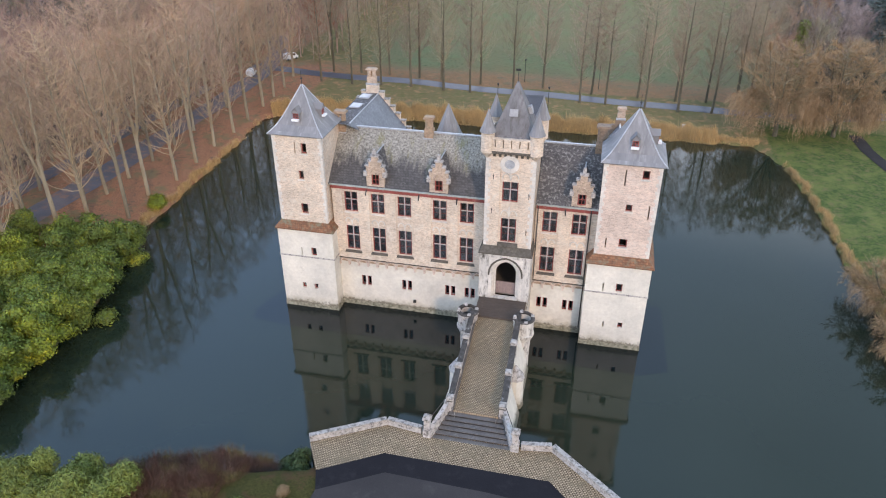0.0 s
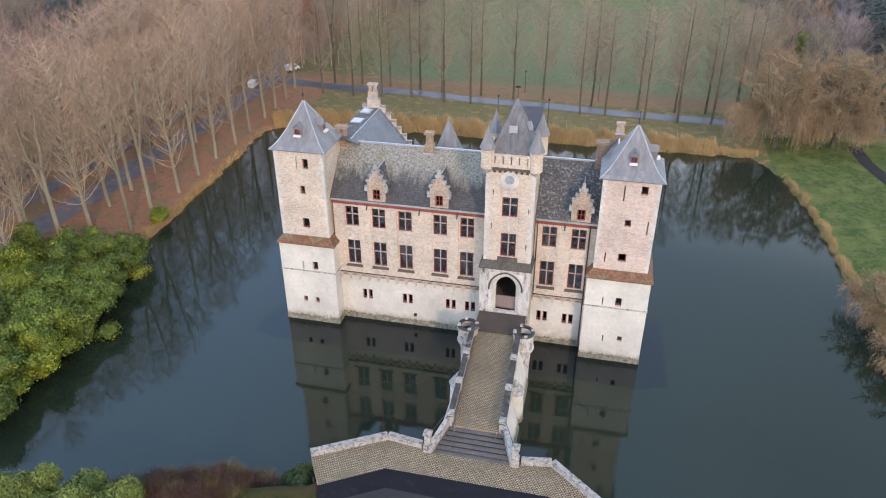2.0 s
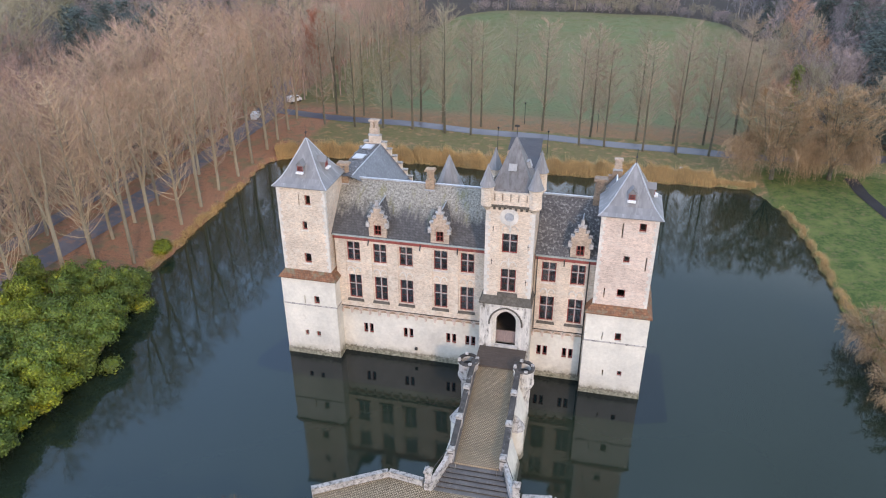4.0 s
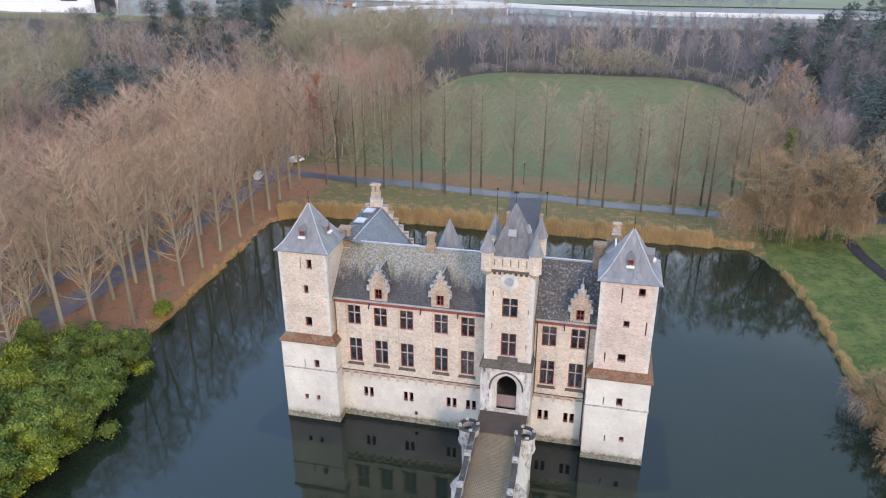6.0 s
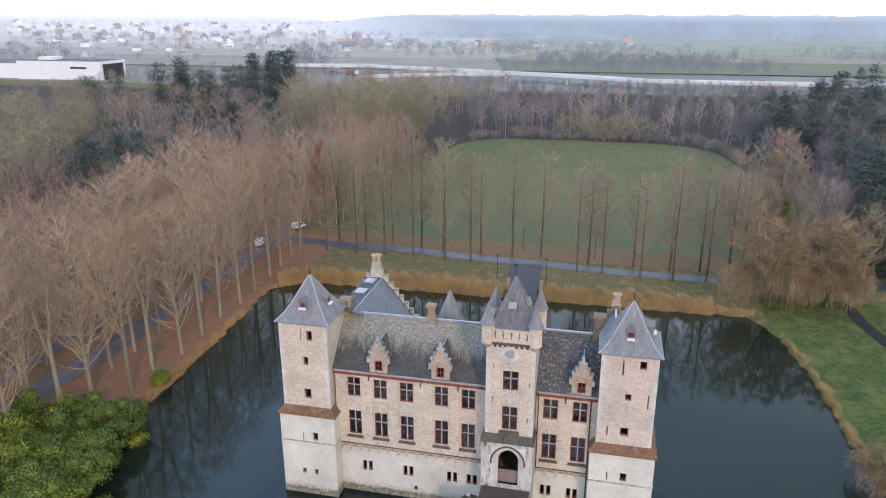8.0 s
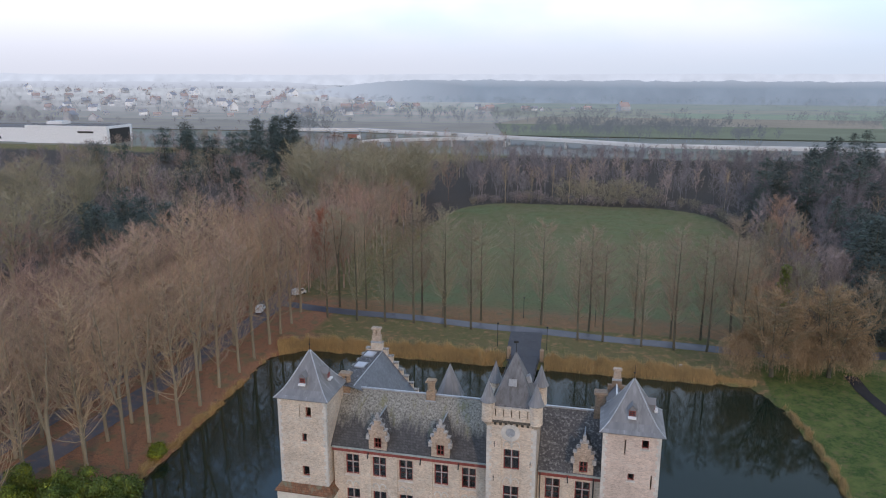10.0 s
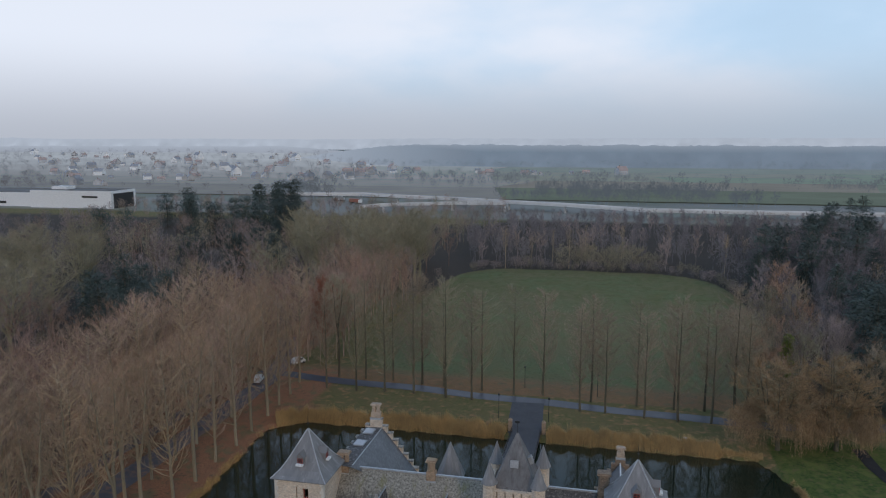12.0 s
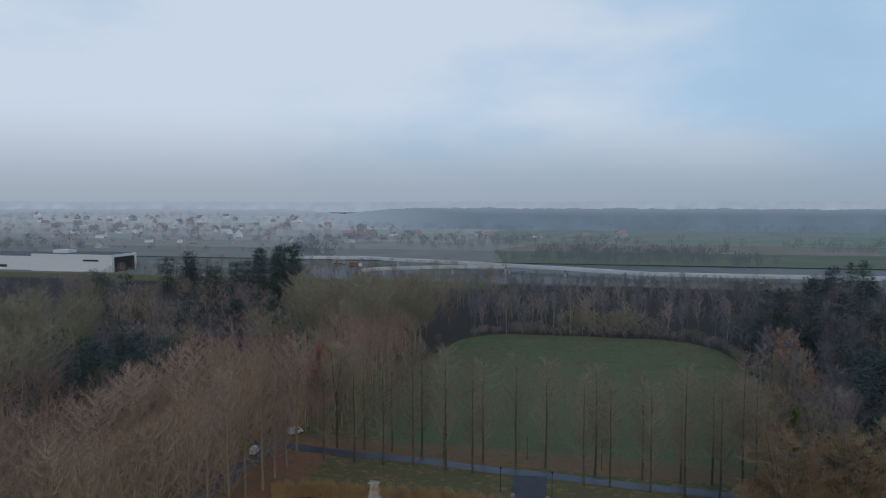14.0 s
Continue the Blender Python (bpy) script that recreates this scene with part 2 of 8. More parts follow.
def lichen_roof():
    """Old slate: clean and dark above the eaves, more and more lichen and moss towards the ridge, in ragged streaks."""
    m = surface("lichen_covered_slate", (0.08, 0.077, 0.076), (0.13, 0.126, 0.124), (0.30, 0.29, 0.27), 0.35, 5.0, 0.9, 0.5, 0.04, (0.62, 0.76), brick=(0.3, 0.2, (0.7, 0.7, 0.7), True), stain_scale=3.0)
    nt = m.node_tree
    N, L = nt.nodes.new, nt.links.new
    b = nt.nodes["Principled BSDF"]
    base = b.inputs["Base Color"].links[0].from_socket
    tc, sep, mp = N("ShaderNodeTexCoord"), N("ShaderNodeSeparateXYZ"), N("ShaderNodeMapping")
    mp.inputs["Scale"].default_value = (1.6, 0.45, 0.45)
    L(tc.outputs["Object"], sep.inputs[0])
    L(tc.outputs["Object"], mp.inputs[0])
    n1, n2, n3 = N("ShaderNodeTexNoise"), N("ShaderNodeTexNoise"), N("ShaderNodeTexNoise")
    for n, sc in ((n1, 1.0), (n2, 5.0), (n3, 0.6)):
        n.inputs["Scale"].default_value, n.inputs["Detail"].default_value, n.inputs["Roughness"].default_value = sc, 8.0, 0.7
        L(mp.outputs[0] if n is not n2 else tc.outputs["Object"], n.inputs["Vector"])
    add = N("ShaderNodeMath")
    add.operation = "MULTIPLY_ADD"
    L(n1.outputs["Fac"], add.inputs[0])
    add.inputs[1].default_value = 5.0
    L(sep.outputs["Z"], add.inputs[2])
    r = N("ShaderNodeMapRange")
    r.inputs[1].default_value, r.inputs[2].default_value, r.inputs[4].default_value = 19.7, 21.0, 0.92
    L(add.outputs[0], r.inputs[0])

    def mix(f, a, c):
        x = N("ShaderNodeMix")
        x.data_type = "RGBA"
        for key, v in (("Factor", f), ("A", a), ("B", c)):
            if isinstance(v, bpy.types.NodeSocket):
                L(v, x.inputs[key])
            else:
                x.inputs[key].default_value = (*v, 1)
        return x.outputs["Result"]

    def cut(s, lo, hi):
        q = N("ShaderNodeMapRange")
        q.inputs[1].default_value, q.inputs[2].default_value = lo, hi
        L(s, q.inputs[0])
        return q.outputs[0]
    lichen = mix(cut(n2.outputs["Fac"], 0.36, 0.64), (0.13, 0.115, 0.09), (0.47, 0.43, 0.365))
    lichen = mix(cut(n3.outputs["Fac"], 0.54, 0.66), lichen, (0.24, 0.22, 0.115))
    L(mix(r.outputs[0], base, lichen), b.inputs["Base Color"])
    return m


SLATE_MOSSY = lichen_roof()
RUST_TILE = surface("rust_red_tiles", (0.36, 0.16, 0.085), (0.20, 0.11, 0.07), (0.20, 0.18, 0.12), 0.9, 3.0, 0.85, 0.5, 0.05, (0.50, 0.64), brick=(0.25, 0.2, (0.6, 0.6, 0.6), True), stain_scale=1.6)
RED_PAINT = surface("oxblood_red_paint", (0.36, 0.09, 0.075), (0.28, 0.07, 0.06), (0.42, 0.2, 0.17), 1.2, 9.0, 0.6, 0.1, 0.01)
LEAD = surface("grey_lead", (0.42, 0.44, 0.46), (0.55, 0.57, 0.6), (0.3, 0.33, 0.3), 1.5, 8.0, 0.45, 0.1, 0.01, metal=0.3)
HATCH = surface("pale_grey_hatch_lead", (0.33, 0.33, 0.33), (0.40, 0.40, 0.40), None, 1.5, 6.0, 0.6, 0.1, 0.01)
GUTTER = surface("verdigris_gutter", (0.34, 0.38, 0.34), (0.45, 0.48, 0.44), (0.2, 0.2, 0.17), 1.2, 8.0, 0.6, 0.1, 0.01)
WHITE_PAINT = surface("white_paint", (0.88, 0.88, 0.87), (0.83, 0.83, 0.82), None, 1.0, 6.0, 0.5, 0.05, 0.01)
DARK_IRON = surface("dark_iron", (0.05, 0.05, 0.05), (0.08, 0.075, 0.07), None, 2.0, 10.0, 0.55, 0.1, 0.01, metal=0.6)
WOOD = surface("brown_weathered_planks", (0.12, 0.09, 0.07), (0.085, 0.062, 0.05), (0.16, 0.13, 0.11), 1.0, 6.0, 0.8, 0.3, 0.02, stretch=(1, 5, 1))
GATE_WOOD = surface("weathered_pink_grey_boards", (0.34, 0.25, 0.225), (0.26, 0.19, 0.175), (0.16, 0.12, 0.11), 1.0, 5.0, 0.8, 0.2, 0.02, stretch=(5, 1, 1))
INTERIOR = surface("dim_plaster", (0.22, 0.19, 0.16), (0.18, 0.16, 0.14), None, 0.8, 4.0, 0.9, 0.1, 0.01)
COBBLE = surface("buff_cobbles", (0.56, 0.435, 0.295), (0.37, 0.285, 0.19), (0.17, 0.13, 0.08), 0.3, 3.0, 0.85, 0.6, 0.05, (0.47, 0.72), brick=(0.21, 0.18, (0.22, 0.185, 0.15), False), stain_scale=0.6)
STEP_STONE = surface("dark_grey_step_stone", (0.12, 0.108, 0.10), (0.17, 0.155, 0.145), (0.27, 0.245, 0.22), 0.8, 6.0, 0.7, 0.3, 0.02)
ASPHALT_DARK = surface("dark_smooth_asphalt", (0.018, 0.018, 0.021), (0.026, 0.025, 0.028), (0.036, 0.034, 0.036), 0.25, 20.0, 0.95, 0.2, 0.01, specular=0.06)
ASPHALT = surface("worn_asphalt", (0.046, 0.043, 0.043), (0.062, 0.057, 0.056), (0.082, 0.075, 0.07), 0.22, 20.0, 0.95, 0.2, 0.01, specular=0.06)
ASPHALT_WET = surface("damp_asphalt_path", (0.055, 0.058, 0.075), (0.075, 0.08, 0.10), (0.10, 0.10, 0.115), 0.15, 10.0, 0.45, 0.15, 0.01, specular=0.5)
ASPHALT_REAR = surface("dark_damp_asphalt", (0.075, 0.075, 0.083), (0.10, 0.10, 0.11), (0.13, 0.12, 0.115), 0.3, 8.0, 0.7, 0.2, 0.01)
ASPHALT_DRIVE = surface("grey_violet_drive", (0.13, 0.12, 0.13), (0.17, 0.155, 0.165), (0.28, 0.165, 0.125), 0.2, 6.0, 0.7, 0.2, 0.02, (0.5, 0.62), stain_scale=0.7)
BARK = surface("grey_brown_bark", (0.28, 0.235, 0.165), (0.37, 0.31, 0.225), (0.20, 0.19, 0.11), 0.6, 5.0, 0.9, 0.4, 0.03, stretch=(3, 3, 0.6), random_tint=0.25)
BARK_DARK = surface("dark_mossy_bark", (0.10, 0.088, 0.065), (0.17, 0.15, 0.105), (0.13, 0.14, 0.07), 0.6, 5.0, 0.9, 0.4, 0.03, stretch=(3, 3, 0.6), random_tint=0.2)
TWIGS = island_tint(surface("bare_tan_twigs", (0.42, 0.32, 0.23), (0.30, 0.225, 0.165), (0.24, 0.18, 0.145), 0.15, 1.5, 0.85, 0, random_tint=0.22, stain_scale=0.12), 0.35)
TWIGS_PINK = island_tint(surface("bare_reddish_twigs", (0.51, 0.315, 0.22), (0.37, 0.225, 0.155), (0.25, 0.17, 0.13), 0.15, 1.5, 0.85, 0, random_tint=0.25, stain_scale=0.1, stain_at=(0.5, 0.64)), 0.45)
TWIGS_MAUVE = island_tint(surface("bare_mauve_twigs", (0.50, 0.325, 0.265), (0.36, 0.23, 0.19), (0.39, 0.26, 0.185), 0.15, 1.5, 0.85, 0, random_tint=0.25, stain_scale=0.1), 0.45)
# plum and grey twig tones are lifted a little in place of haze
TWIGS_PLUM = island_tint(surface("bare_plum_twigs", (0.44, 0.34, 0.32), (0.325, 0.25, 0.24), (0.36, 0.275, 0.215), 0.06, 1.0, 0.85, 0, random_tint=0.3, stain_scale=0.05, stain_at=(0.46, 0.6)), 0.35)
TWIGS_RUST = island_tint(surface("bare_rusty_twigs", (0.36, 0.235, 0.18), (0.27, 0.175, 0.14), (0.25, 0.20, 0.16), 0.06, 1.0, 0.85, 0, random_tint=0.2, stain_scale=0.05), 0.35)
TWIGS_DARK = island_tint(surface("bare_grey_twigs", (0.29, 0.255, 0.255), (0.215, 0.19, 0.19), (0.18, 0.16, 0.165), 0.05, 1.0, 0.85, 0, random_tint=0.3, stain_scale=0.07, stain_at=(0.46, 0.6)), 0.35)
PALE_LIMB = surface("pale_tan_limbs", (0.60, 0.45, 0.285), (0.45, 0.335, 0.215), (0.34, 0.26, 0.155), 0.3, 2.0, 0.85, 0, random_tint=0.25)
OLIVE_LIMB = surface("lichened_olive_limbs", (0.40, 0.36, 0.235), (0.30, 0.27, 0.18), (0.25, 0.22, 0.16), 0.3, 2.0, 0.85, 0, random_tint=0.2)
WILLOW_LIMB = surface("olive_brown_willow_limbs", (0.36, 0.30, 0.18), (0.26, 0.215, 0.13), (0.20, 0.17, 0.10), 0.3, 2.0, 0.85, 0)
TWIGS_OLIVE = island_tint(surface("olive_twigs", (0.38, 0.325, 0.225), (0.28, 0.24, 0.17), (0.33, 0.26, 0.20), 0.1, 1.0, 0.85, 0, random_tint=0.2), 0.35)
BEECH_LEAF = island_tint(surface("rust_brown_leaves", (0.46, 0.185, 0.115), (0.33, 0.135, 0.09), None, 0.3, 2.0, 0.8, 0), 0.35)
WILLOW_TWIG = island_tint(surface("golden_willow_twigs", (0.46, 0.30, 0.175), (0.32, 0.205, 0.115), (0.19, 0.125, 0.07), 0.2, 1.5, 0.8, 0), 0.45)
REED = island_tint(surface("dry_golden_reed", (0.66, 0.45, 0.215), (0.50, 0.335, 0.16), (0.40, 0.30, 0.16), 0.2, 1.5, 0.85, 0), 0.3)
LAUREL = object_tones(island_tint(surface("glossy_evergreen_leaves", (0.096, 0.142, 0.03), (0.16, 0.21, 0.038), (0.38, 0.38, 0.05), 0.2, 1.2, 0.5, 0, stain_at=(0.55, 0.66), stain_scale=0.5), 0.5), [(0.75, 0.8, 0.85), (1.25, 1.15, 0.8), (0.9, 0.95, 0.9), (1.0, 1.05, 1.0), (1.35, 1.2, 0.7), (0.95, 0.95, 1.0)])
BAMBOO = island_tint(surface("bright_green_leaves", (0.12, 0.165, 0.035), (0.21, 0.25, 0.055), (0.33, 0.34, 0.10), 0.4, 2.0, 0.55, 0), 0.45)
CONIFER = island_tint(surface("dark_conifer_needles", (0.075, 0.105, 0.092), (0.11, 0.145, 0.125), (0.13, 0.145, 0.115), 0.15, 1.5, 0.85, 0, random_tint=0.25), 0.35)
HEDGE_TWIG = island_tint(surface("brown_hedge_twigs", (0.17, 0.085, 0.06), (0.10, 0.055, 0.042), (0.20, 0.165, 0.065), 0.4, 2.0, 0.85, 0, stain_at=(0.52, 0.62), stain_scale=0.5), 0.5)
DRY_BUSH = island_tint(surface("dry_tan_twigs", (0.33, 0.22, 0.12), (0.22, 0.15, 0.085), (0.16, 0.11, 0.06), 0.4, 2.0, 0.85, 0), 0.4)
IVY = island_tint(surface("dark_ivy_leaves", (0.05, 0.085, 0.03), (0.07, 0.11, 0.035), None, 0.5, 2.0, 0.6, 0), 0.35)


def glass_material():
    m = bpy.data.materials.new("window_glass")
    m.use_nodes = True
    b = m.node_tree.nodes["Principled BSDF"]
    b.inputs["Base Color"].default_value = (0.55, 0.6, 0.62, 1)
    b.inputs["Transmission Weight"].default_value, b.inputs["Roughness"].default_value, b.inputs["IOR"].default_value = 1.0, 0.03, 1.5
    return m


GLASS = glass_material()
# greys of the added panels that lighten the glass like sky glints
PANE_BACKING = surface("grey_pane_backing", (0.27, 0.28, 0.29), (0.46, 0.47, 0.48), (0.12, 0.12, 0.13), 0.6, 1.6, 0.9, 0, random_tint=0.4)
MULLION = surface("grey_stone_mullion", (0.50, 0.47, 0.44), (0.40, 0.38, 0.35), (0.30, 0.28, 0.25), 1.0, 5.0, 0.9, 0.1, 0.01)


def water_material(deep=(0.011, 0.020, 0.012), murk=(0.018, 0.029, 0.018), name="still_moat_water"):
    m = bpy.data.materials.new(name)
    m.use_nodes = True
    nt = m.node_tree
    N, L = nt.nodes.new, nt.links.new
    b = nt.nodes["Principled BSDF"]
    tc = N("ShaderNodeTexCoord")
    n1, n2 = N("ShaderNodeTexNoise"), N("ShaderNodeTexNoise")
    n1.inputs["Scale"].default_value, n2.inputs["Scale"].default_value = 0.05, 1.4
    n2.inputs["Detail"].default_value = 3.0
    L(tc.outputs["Object"], n1.inputs["Vector"])
    L(tc.outputs["Object"], n2.inputs["Vector"])
    mx = N("ShaderNodeMix")
    mx.data_type = "RGBA"
    L(n1.outputs["Fac"], mx.inputs["Factor"])
    mx.inputs["A"].default_value, mx.inputs["B"].default_value = (*deep, 1), (*murk, 1)
    L(mx.outputs["Result"], b.inputs["Base Color"])
    b.inputs["Roughness"].default_value, b.inputs["IOR"].default_value = 0.05, 1.47
    bp = N("ShaderNodeBump")
    bp.inputs["Strength"].default_value, bp.inputs["Distance"].default_value = 0.25, 0.012
    L(n2.outputs["Fac"], bp.inputs["Height"])
    L(bp.outputs[0], b.inputs["Normal"])
    return m


WATER = water_material()


# ---- mesh tools ----
class Mesh:
    """Collects vertices and faces of one part."""

    def __init__(self):
        self.v, self.f = [], []

    def poly(self, *pts):
        n = len(self.v)
        self.v += [tuple(p) for p in pts]
        self.f.append(tuple(range(n, n + len(pts))))
        return self

    def box(self, x0, x1, y0, y1, z0, z1):
        return self.frustum((x0, x1, y0, y1, z0), (x0, x1, y0, y1, z1))

    def frustum(self, a, b):
        """A block between the rectangle a (x0, x1, y0, y1, z) and the rectangle b above it."""
        n = len(self.v)
        for x0, x1, y0, y1, z in (a, b):
            self.v += [(x0, y0, z), (x1, y0, z), (x1, y1, z), (x0, y1, z)]
        self.f += [tuple(n + i for i in q) for q in ((0, 3, 2, 1), (4, 5, 6, 7), (0, 1, 5, 4), (1, 2, 6, 5), (2, 3, 7, 6), (3, 0, 4, 7))]
        return self

    def lathe(self, cx, cy, rings, n=12, a0=0.0, close=True):
        """Rings of (radius, z) round a vertical axis."""
        s = len(self.v)
        for r, z in rings:
            self.v += [(cx + r * math.cos(a0 + 2 * math.pi * i / n), cy + r * math.sin(a0 + 2 * math.pi * i / n), z) for i in range(n)]
        for k in range(len(rings) - 1):
            for i in range(n):
                j = (i + 1) % n
                self.f.append((s + k * n + i, s + k * n + j, s + (k + 1) * n + j, s + (k + 1) * n + i))
        if close:
            self.f.append(tuple(s + i for i in reversed(range(n))))
            self.f.append(tuple(s + (len(rings) - 1) * n + i for i in range(n)))
        return self

    def rod(self, p, q, r0, r1=None, n=5, caps=True):
        """A tapered rod from p to q."""
        p, q = Vector(p), Vector(q)
        r1 = r0 if r1 is None else r1
        d = (q - p).normalized()
        u = d.orthogonal().normalized()
        w = d.cross(u)
        s = len(self.v)
        for c, r in ((p, r0), (q, r1)):
            self.v += [tuple(c + (u * math.cos(2 * math.pi * i / n) + w * math.sin(2 * math.pi * i / n)) * r) for i in range(n)]
        for i in range(n):
            j = (i + 1) % n
            self.f.append((s + i, s + j, s + n + j, s + n + i))
        if caps:
            self.f += [tuple(s + i for i in reversed(range(n))), tuple(s + n + i for i in range(n))]
        return self

    def extrude(self, outline, place, depth):
        """The flat outline [(a, z)], set by place(a, d, z), made depth thick."""
        n, s = len(outline), len(self.v)
        self.v += [place(a, 0, z) for a, z in outline] + [place(a, depth, z) for a, z in outline]
        self.f += [tuple(s + i for i in range(n)), tuple(s + n + i for i in reversed(range(n)))]
        for i in range(n):
            j = (i + 1) % n
            self.f.append((s + j, s + i, s + n + i, s + n + j))
        return self

    def wall(self, place, a0, a1, z0, z1, depth, holes=()):
        """A wall with rectangular openings (a0, a1, z0, z1) that go right through it."""
        xs = sorted({a0, a1, *(h[0] for h in holes), *(h[1] for h in holes)})
        zs = sorted({z0, z1, *(h[2] for h in holes), *(h[3] for h in holes)})

        def solid(i, k):
            if not (0 <= i < len(xs) - 1 and 0 <= k < len(zs) - 1):
                return False
            x, z = (xs[i] + xs[i + 1]) / 2, (zs[k] + zs[k + 1]) / 2
            return not any(h[0] < x < h[1] and h[2] < z < h[3] for h in holes)
        for i in range(len(xs) - 1):
            for k in range(len(zs) - 1):
                if not solid(i, k):
                    continue
                l, r, b, t = xs[i], xs[i + 1], zs[k], zs[k + 1]
                self.poly(place(l, 0, b), place(r, 0, b), place(r, 0, t), place(l, 0, t))
                self.poly(place(l, depth, t), place(r, depth, t), place(r, depth, b), place(l, depth, b))
                if not solid(i - 1, k):
                    self.poly(place(l, 0, t), place(l, depth, t), place(l, depth, b), place(l, 0, b))
                if not solid(i + 1, k):
                    self.poly(place(r, 0, b), place(r, depth, b), place(r, depth, t), place(r, 0, t))
                if not solid(i, k - 1):
                    self.poly(place(l, 0, b), place(l, depth, b), place(r, depth, b), place(r, 0, b))
                if not solid(i, k + 1):
                    self.poly(place(r, 0, t), place(r, depth, t), place(l, depth, t), place(l, 0, t))
        return self

    def data(self, name, mat):
        me = bpy.data.meshes.new(name)
        me.from_pydata(self.v, [], self.f)
        me.materials.append(mat)
        me.update()
        return me


def south(y):
    return lambda a, d, z: (a, y + d, z)


def north(y):
    return lambda a, d, z: (a, y - d, z)


def east(x):
    return lambda a, d, z: (x - d, a, z)


def west(x):
    return lambda a, d, z: (x + d, a, z)


def part(name, mesh, mat, parent=None, label="", at=None):
    """Links a mesh as one object under its thing."""
    ob = new(name, mesh.data(name, mat) if isinstance(mesh, Mesh) else mesh)
    ob.parent = parent
    if at:
        ob.location = at
    return tagged(ob, label)


def uv_slope(ob):
    """Texture coordinates in metres along and up each sloping face."""
    me = ob.data
    uv = me.uv_layers.new(name="slope")
    for p in me.polygons:
        n = p.normal
        along = Vector((-n.y, n.x, 0))
        along = along.normalized() if along.length > 0.01 else Vector((1, 0, 0))
        up = n.cross(along)
        for i in p.loop_indices:
            c = me.vertices[me.loops[i].vertex_index].co
            uv.data[i].uv = (c.dot(along) + 17.3 * along.x, c.dot(up))
    return ob


def thing(name, label, category, group="", kind="", at=(0, 0, 0)):
    ob = new(name)
    ob.location = at
    ob.empty_display_size = 0.2
    return tagged(ob, label, category, group, kind)


def raw_mesh(name, verts, faces, mat, smooth=False):
    """A mesh straight from arrays of vertices and triangles."""
    me = bpy.data.meshes.new(name)
    verts, faces = np.asarray(verts, dtype=np.float32), np.asarray(faces, dtype=np.int32)
    k = faces.shape[1]
    me.vertices.add(len(verts))
    me.vertices.foreach_set("co", verts.ravel())
    me.loops.add(faces.size)
    me.loops.foreach_set("vertex_index", faces.ravel())
    me.polygons.add(len(faces))
    me.polygons.foreach_set("loop_start", np.arange(0, faces.size, k, dtype=np.int32))
    me.polygons.foreach_set("use_smooth", np.full(len(faces), smooth))
    me.update(calc_edges=True)
    me.materials.append(mat)
    return me


# ---- ground and water ----
MOAT = [(-44, 62.5), (-49.5, 57), (-47.5, 30), (-46.5, 10), (-42.5, 0), (-41, -12), (-42, -24), (-46, -45), (-38, -45), (-29, -32), (-22, -27.2),
        (-8.6, -23.9), (-1.7, -19.9), (12.6, -19.9), (24, -30), (52, -42), (52, -20), (47.5, 8), (46, 25), (45.6, 40), (43.6, 55), (40, 63)]


def moat_distance(x, y):
    """Metres outside the moat's edge (negative over the water)."""
    inside = np.zeros(x.shape, bool)
    best = np.full(x.shape, 1e9)
    for (ax, ay), (bx, by) in zip(MOAT, MOAT[1:] + MOAT[:1]):
        t = np.clip(((x - ax) * (bx - ax) + (y - ay) * (by - ay)) / ((bx - ax) ** 2 + (by - ay) ** 2), 0, 1)
        best = np.minimum(best, np.hypot(x - ax - t * (bx - ax), y - ay - t * (by - ay)))
        if ay != by:
            inside ^= ((ay > y) != (by > y)) & (x < (bx - ax) * (y - ay) / (by - ay) + ax)
    return np.where(inside, -best, best)


def step(t):
    t = np.clip(t, 0, 1)
    return t * t * (3 - 2 * t)


def ground_height(x, y):
    d = moat_distance(x, y) + 0.35 * np.sin(x * 1.3 + y * 0.7) * np.sin(y * 1.1 - x * 0.4)
    z = -1.5 + 2.1 * step((d + 1.0) / 1.6) + 0.4 * step((d - 0.6) / 5)
    z += 2.15 * step((-y - 22) / 2.5) * step((x + 30) / 10) * step((d - 0.3) / 2.2) * step((60 - x) / 20)
    z += 0.12 * np.sin(x * 0.21 + 1) * np.sin(y * 0.17) * step(d / 6)
    z += 26 * step((y - 850) / 800) * (1 - step((y - 1450) / 300)) * step((-x - 0.30 * y) / 220)
    return z


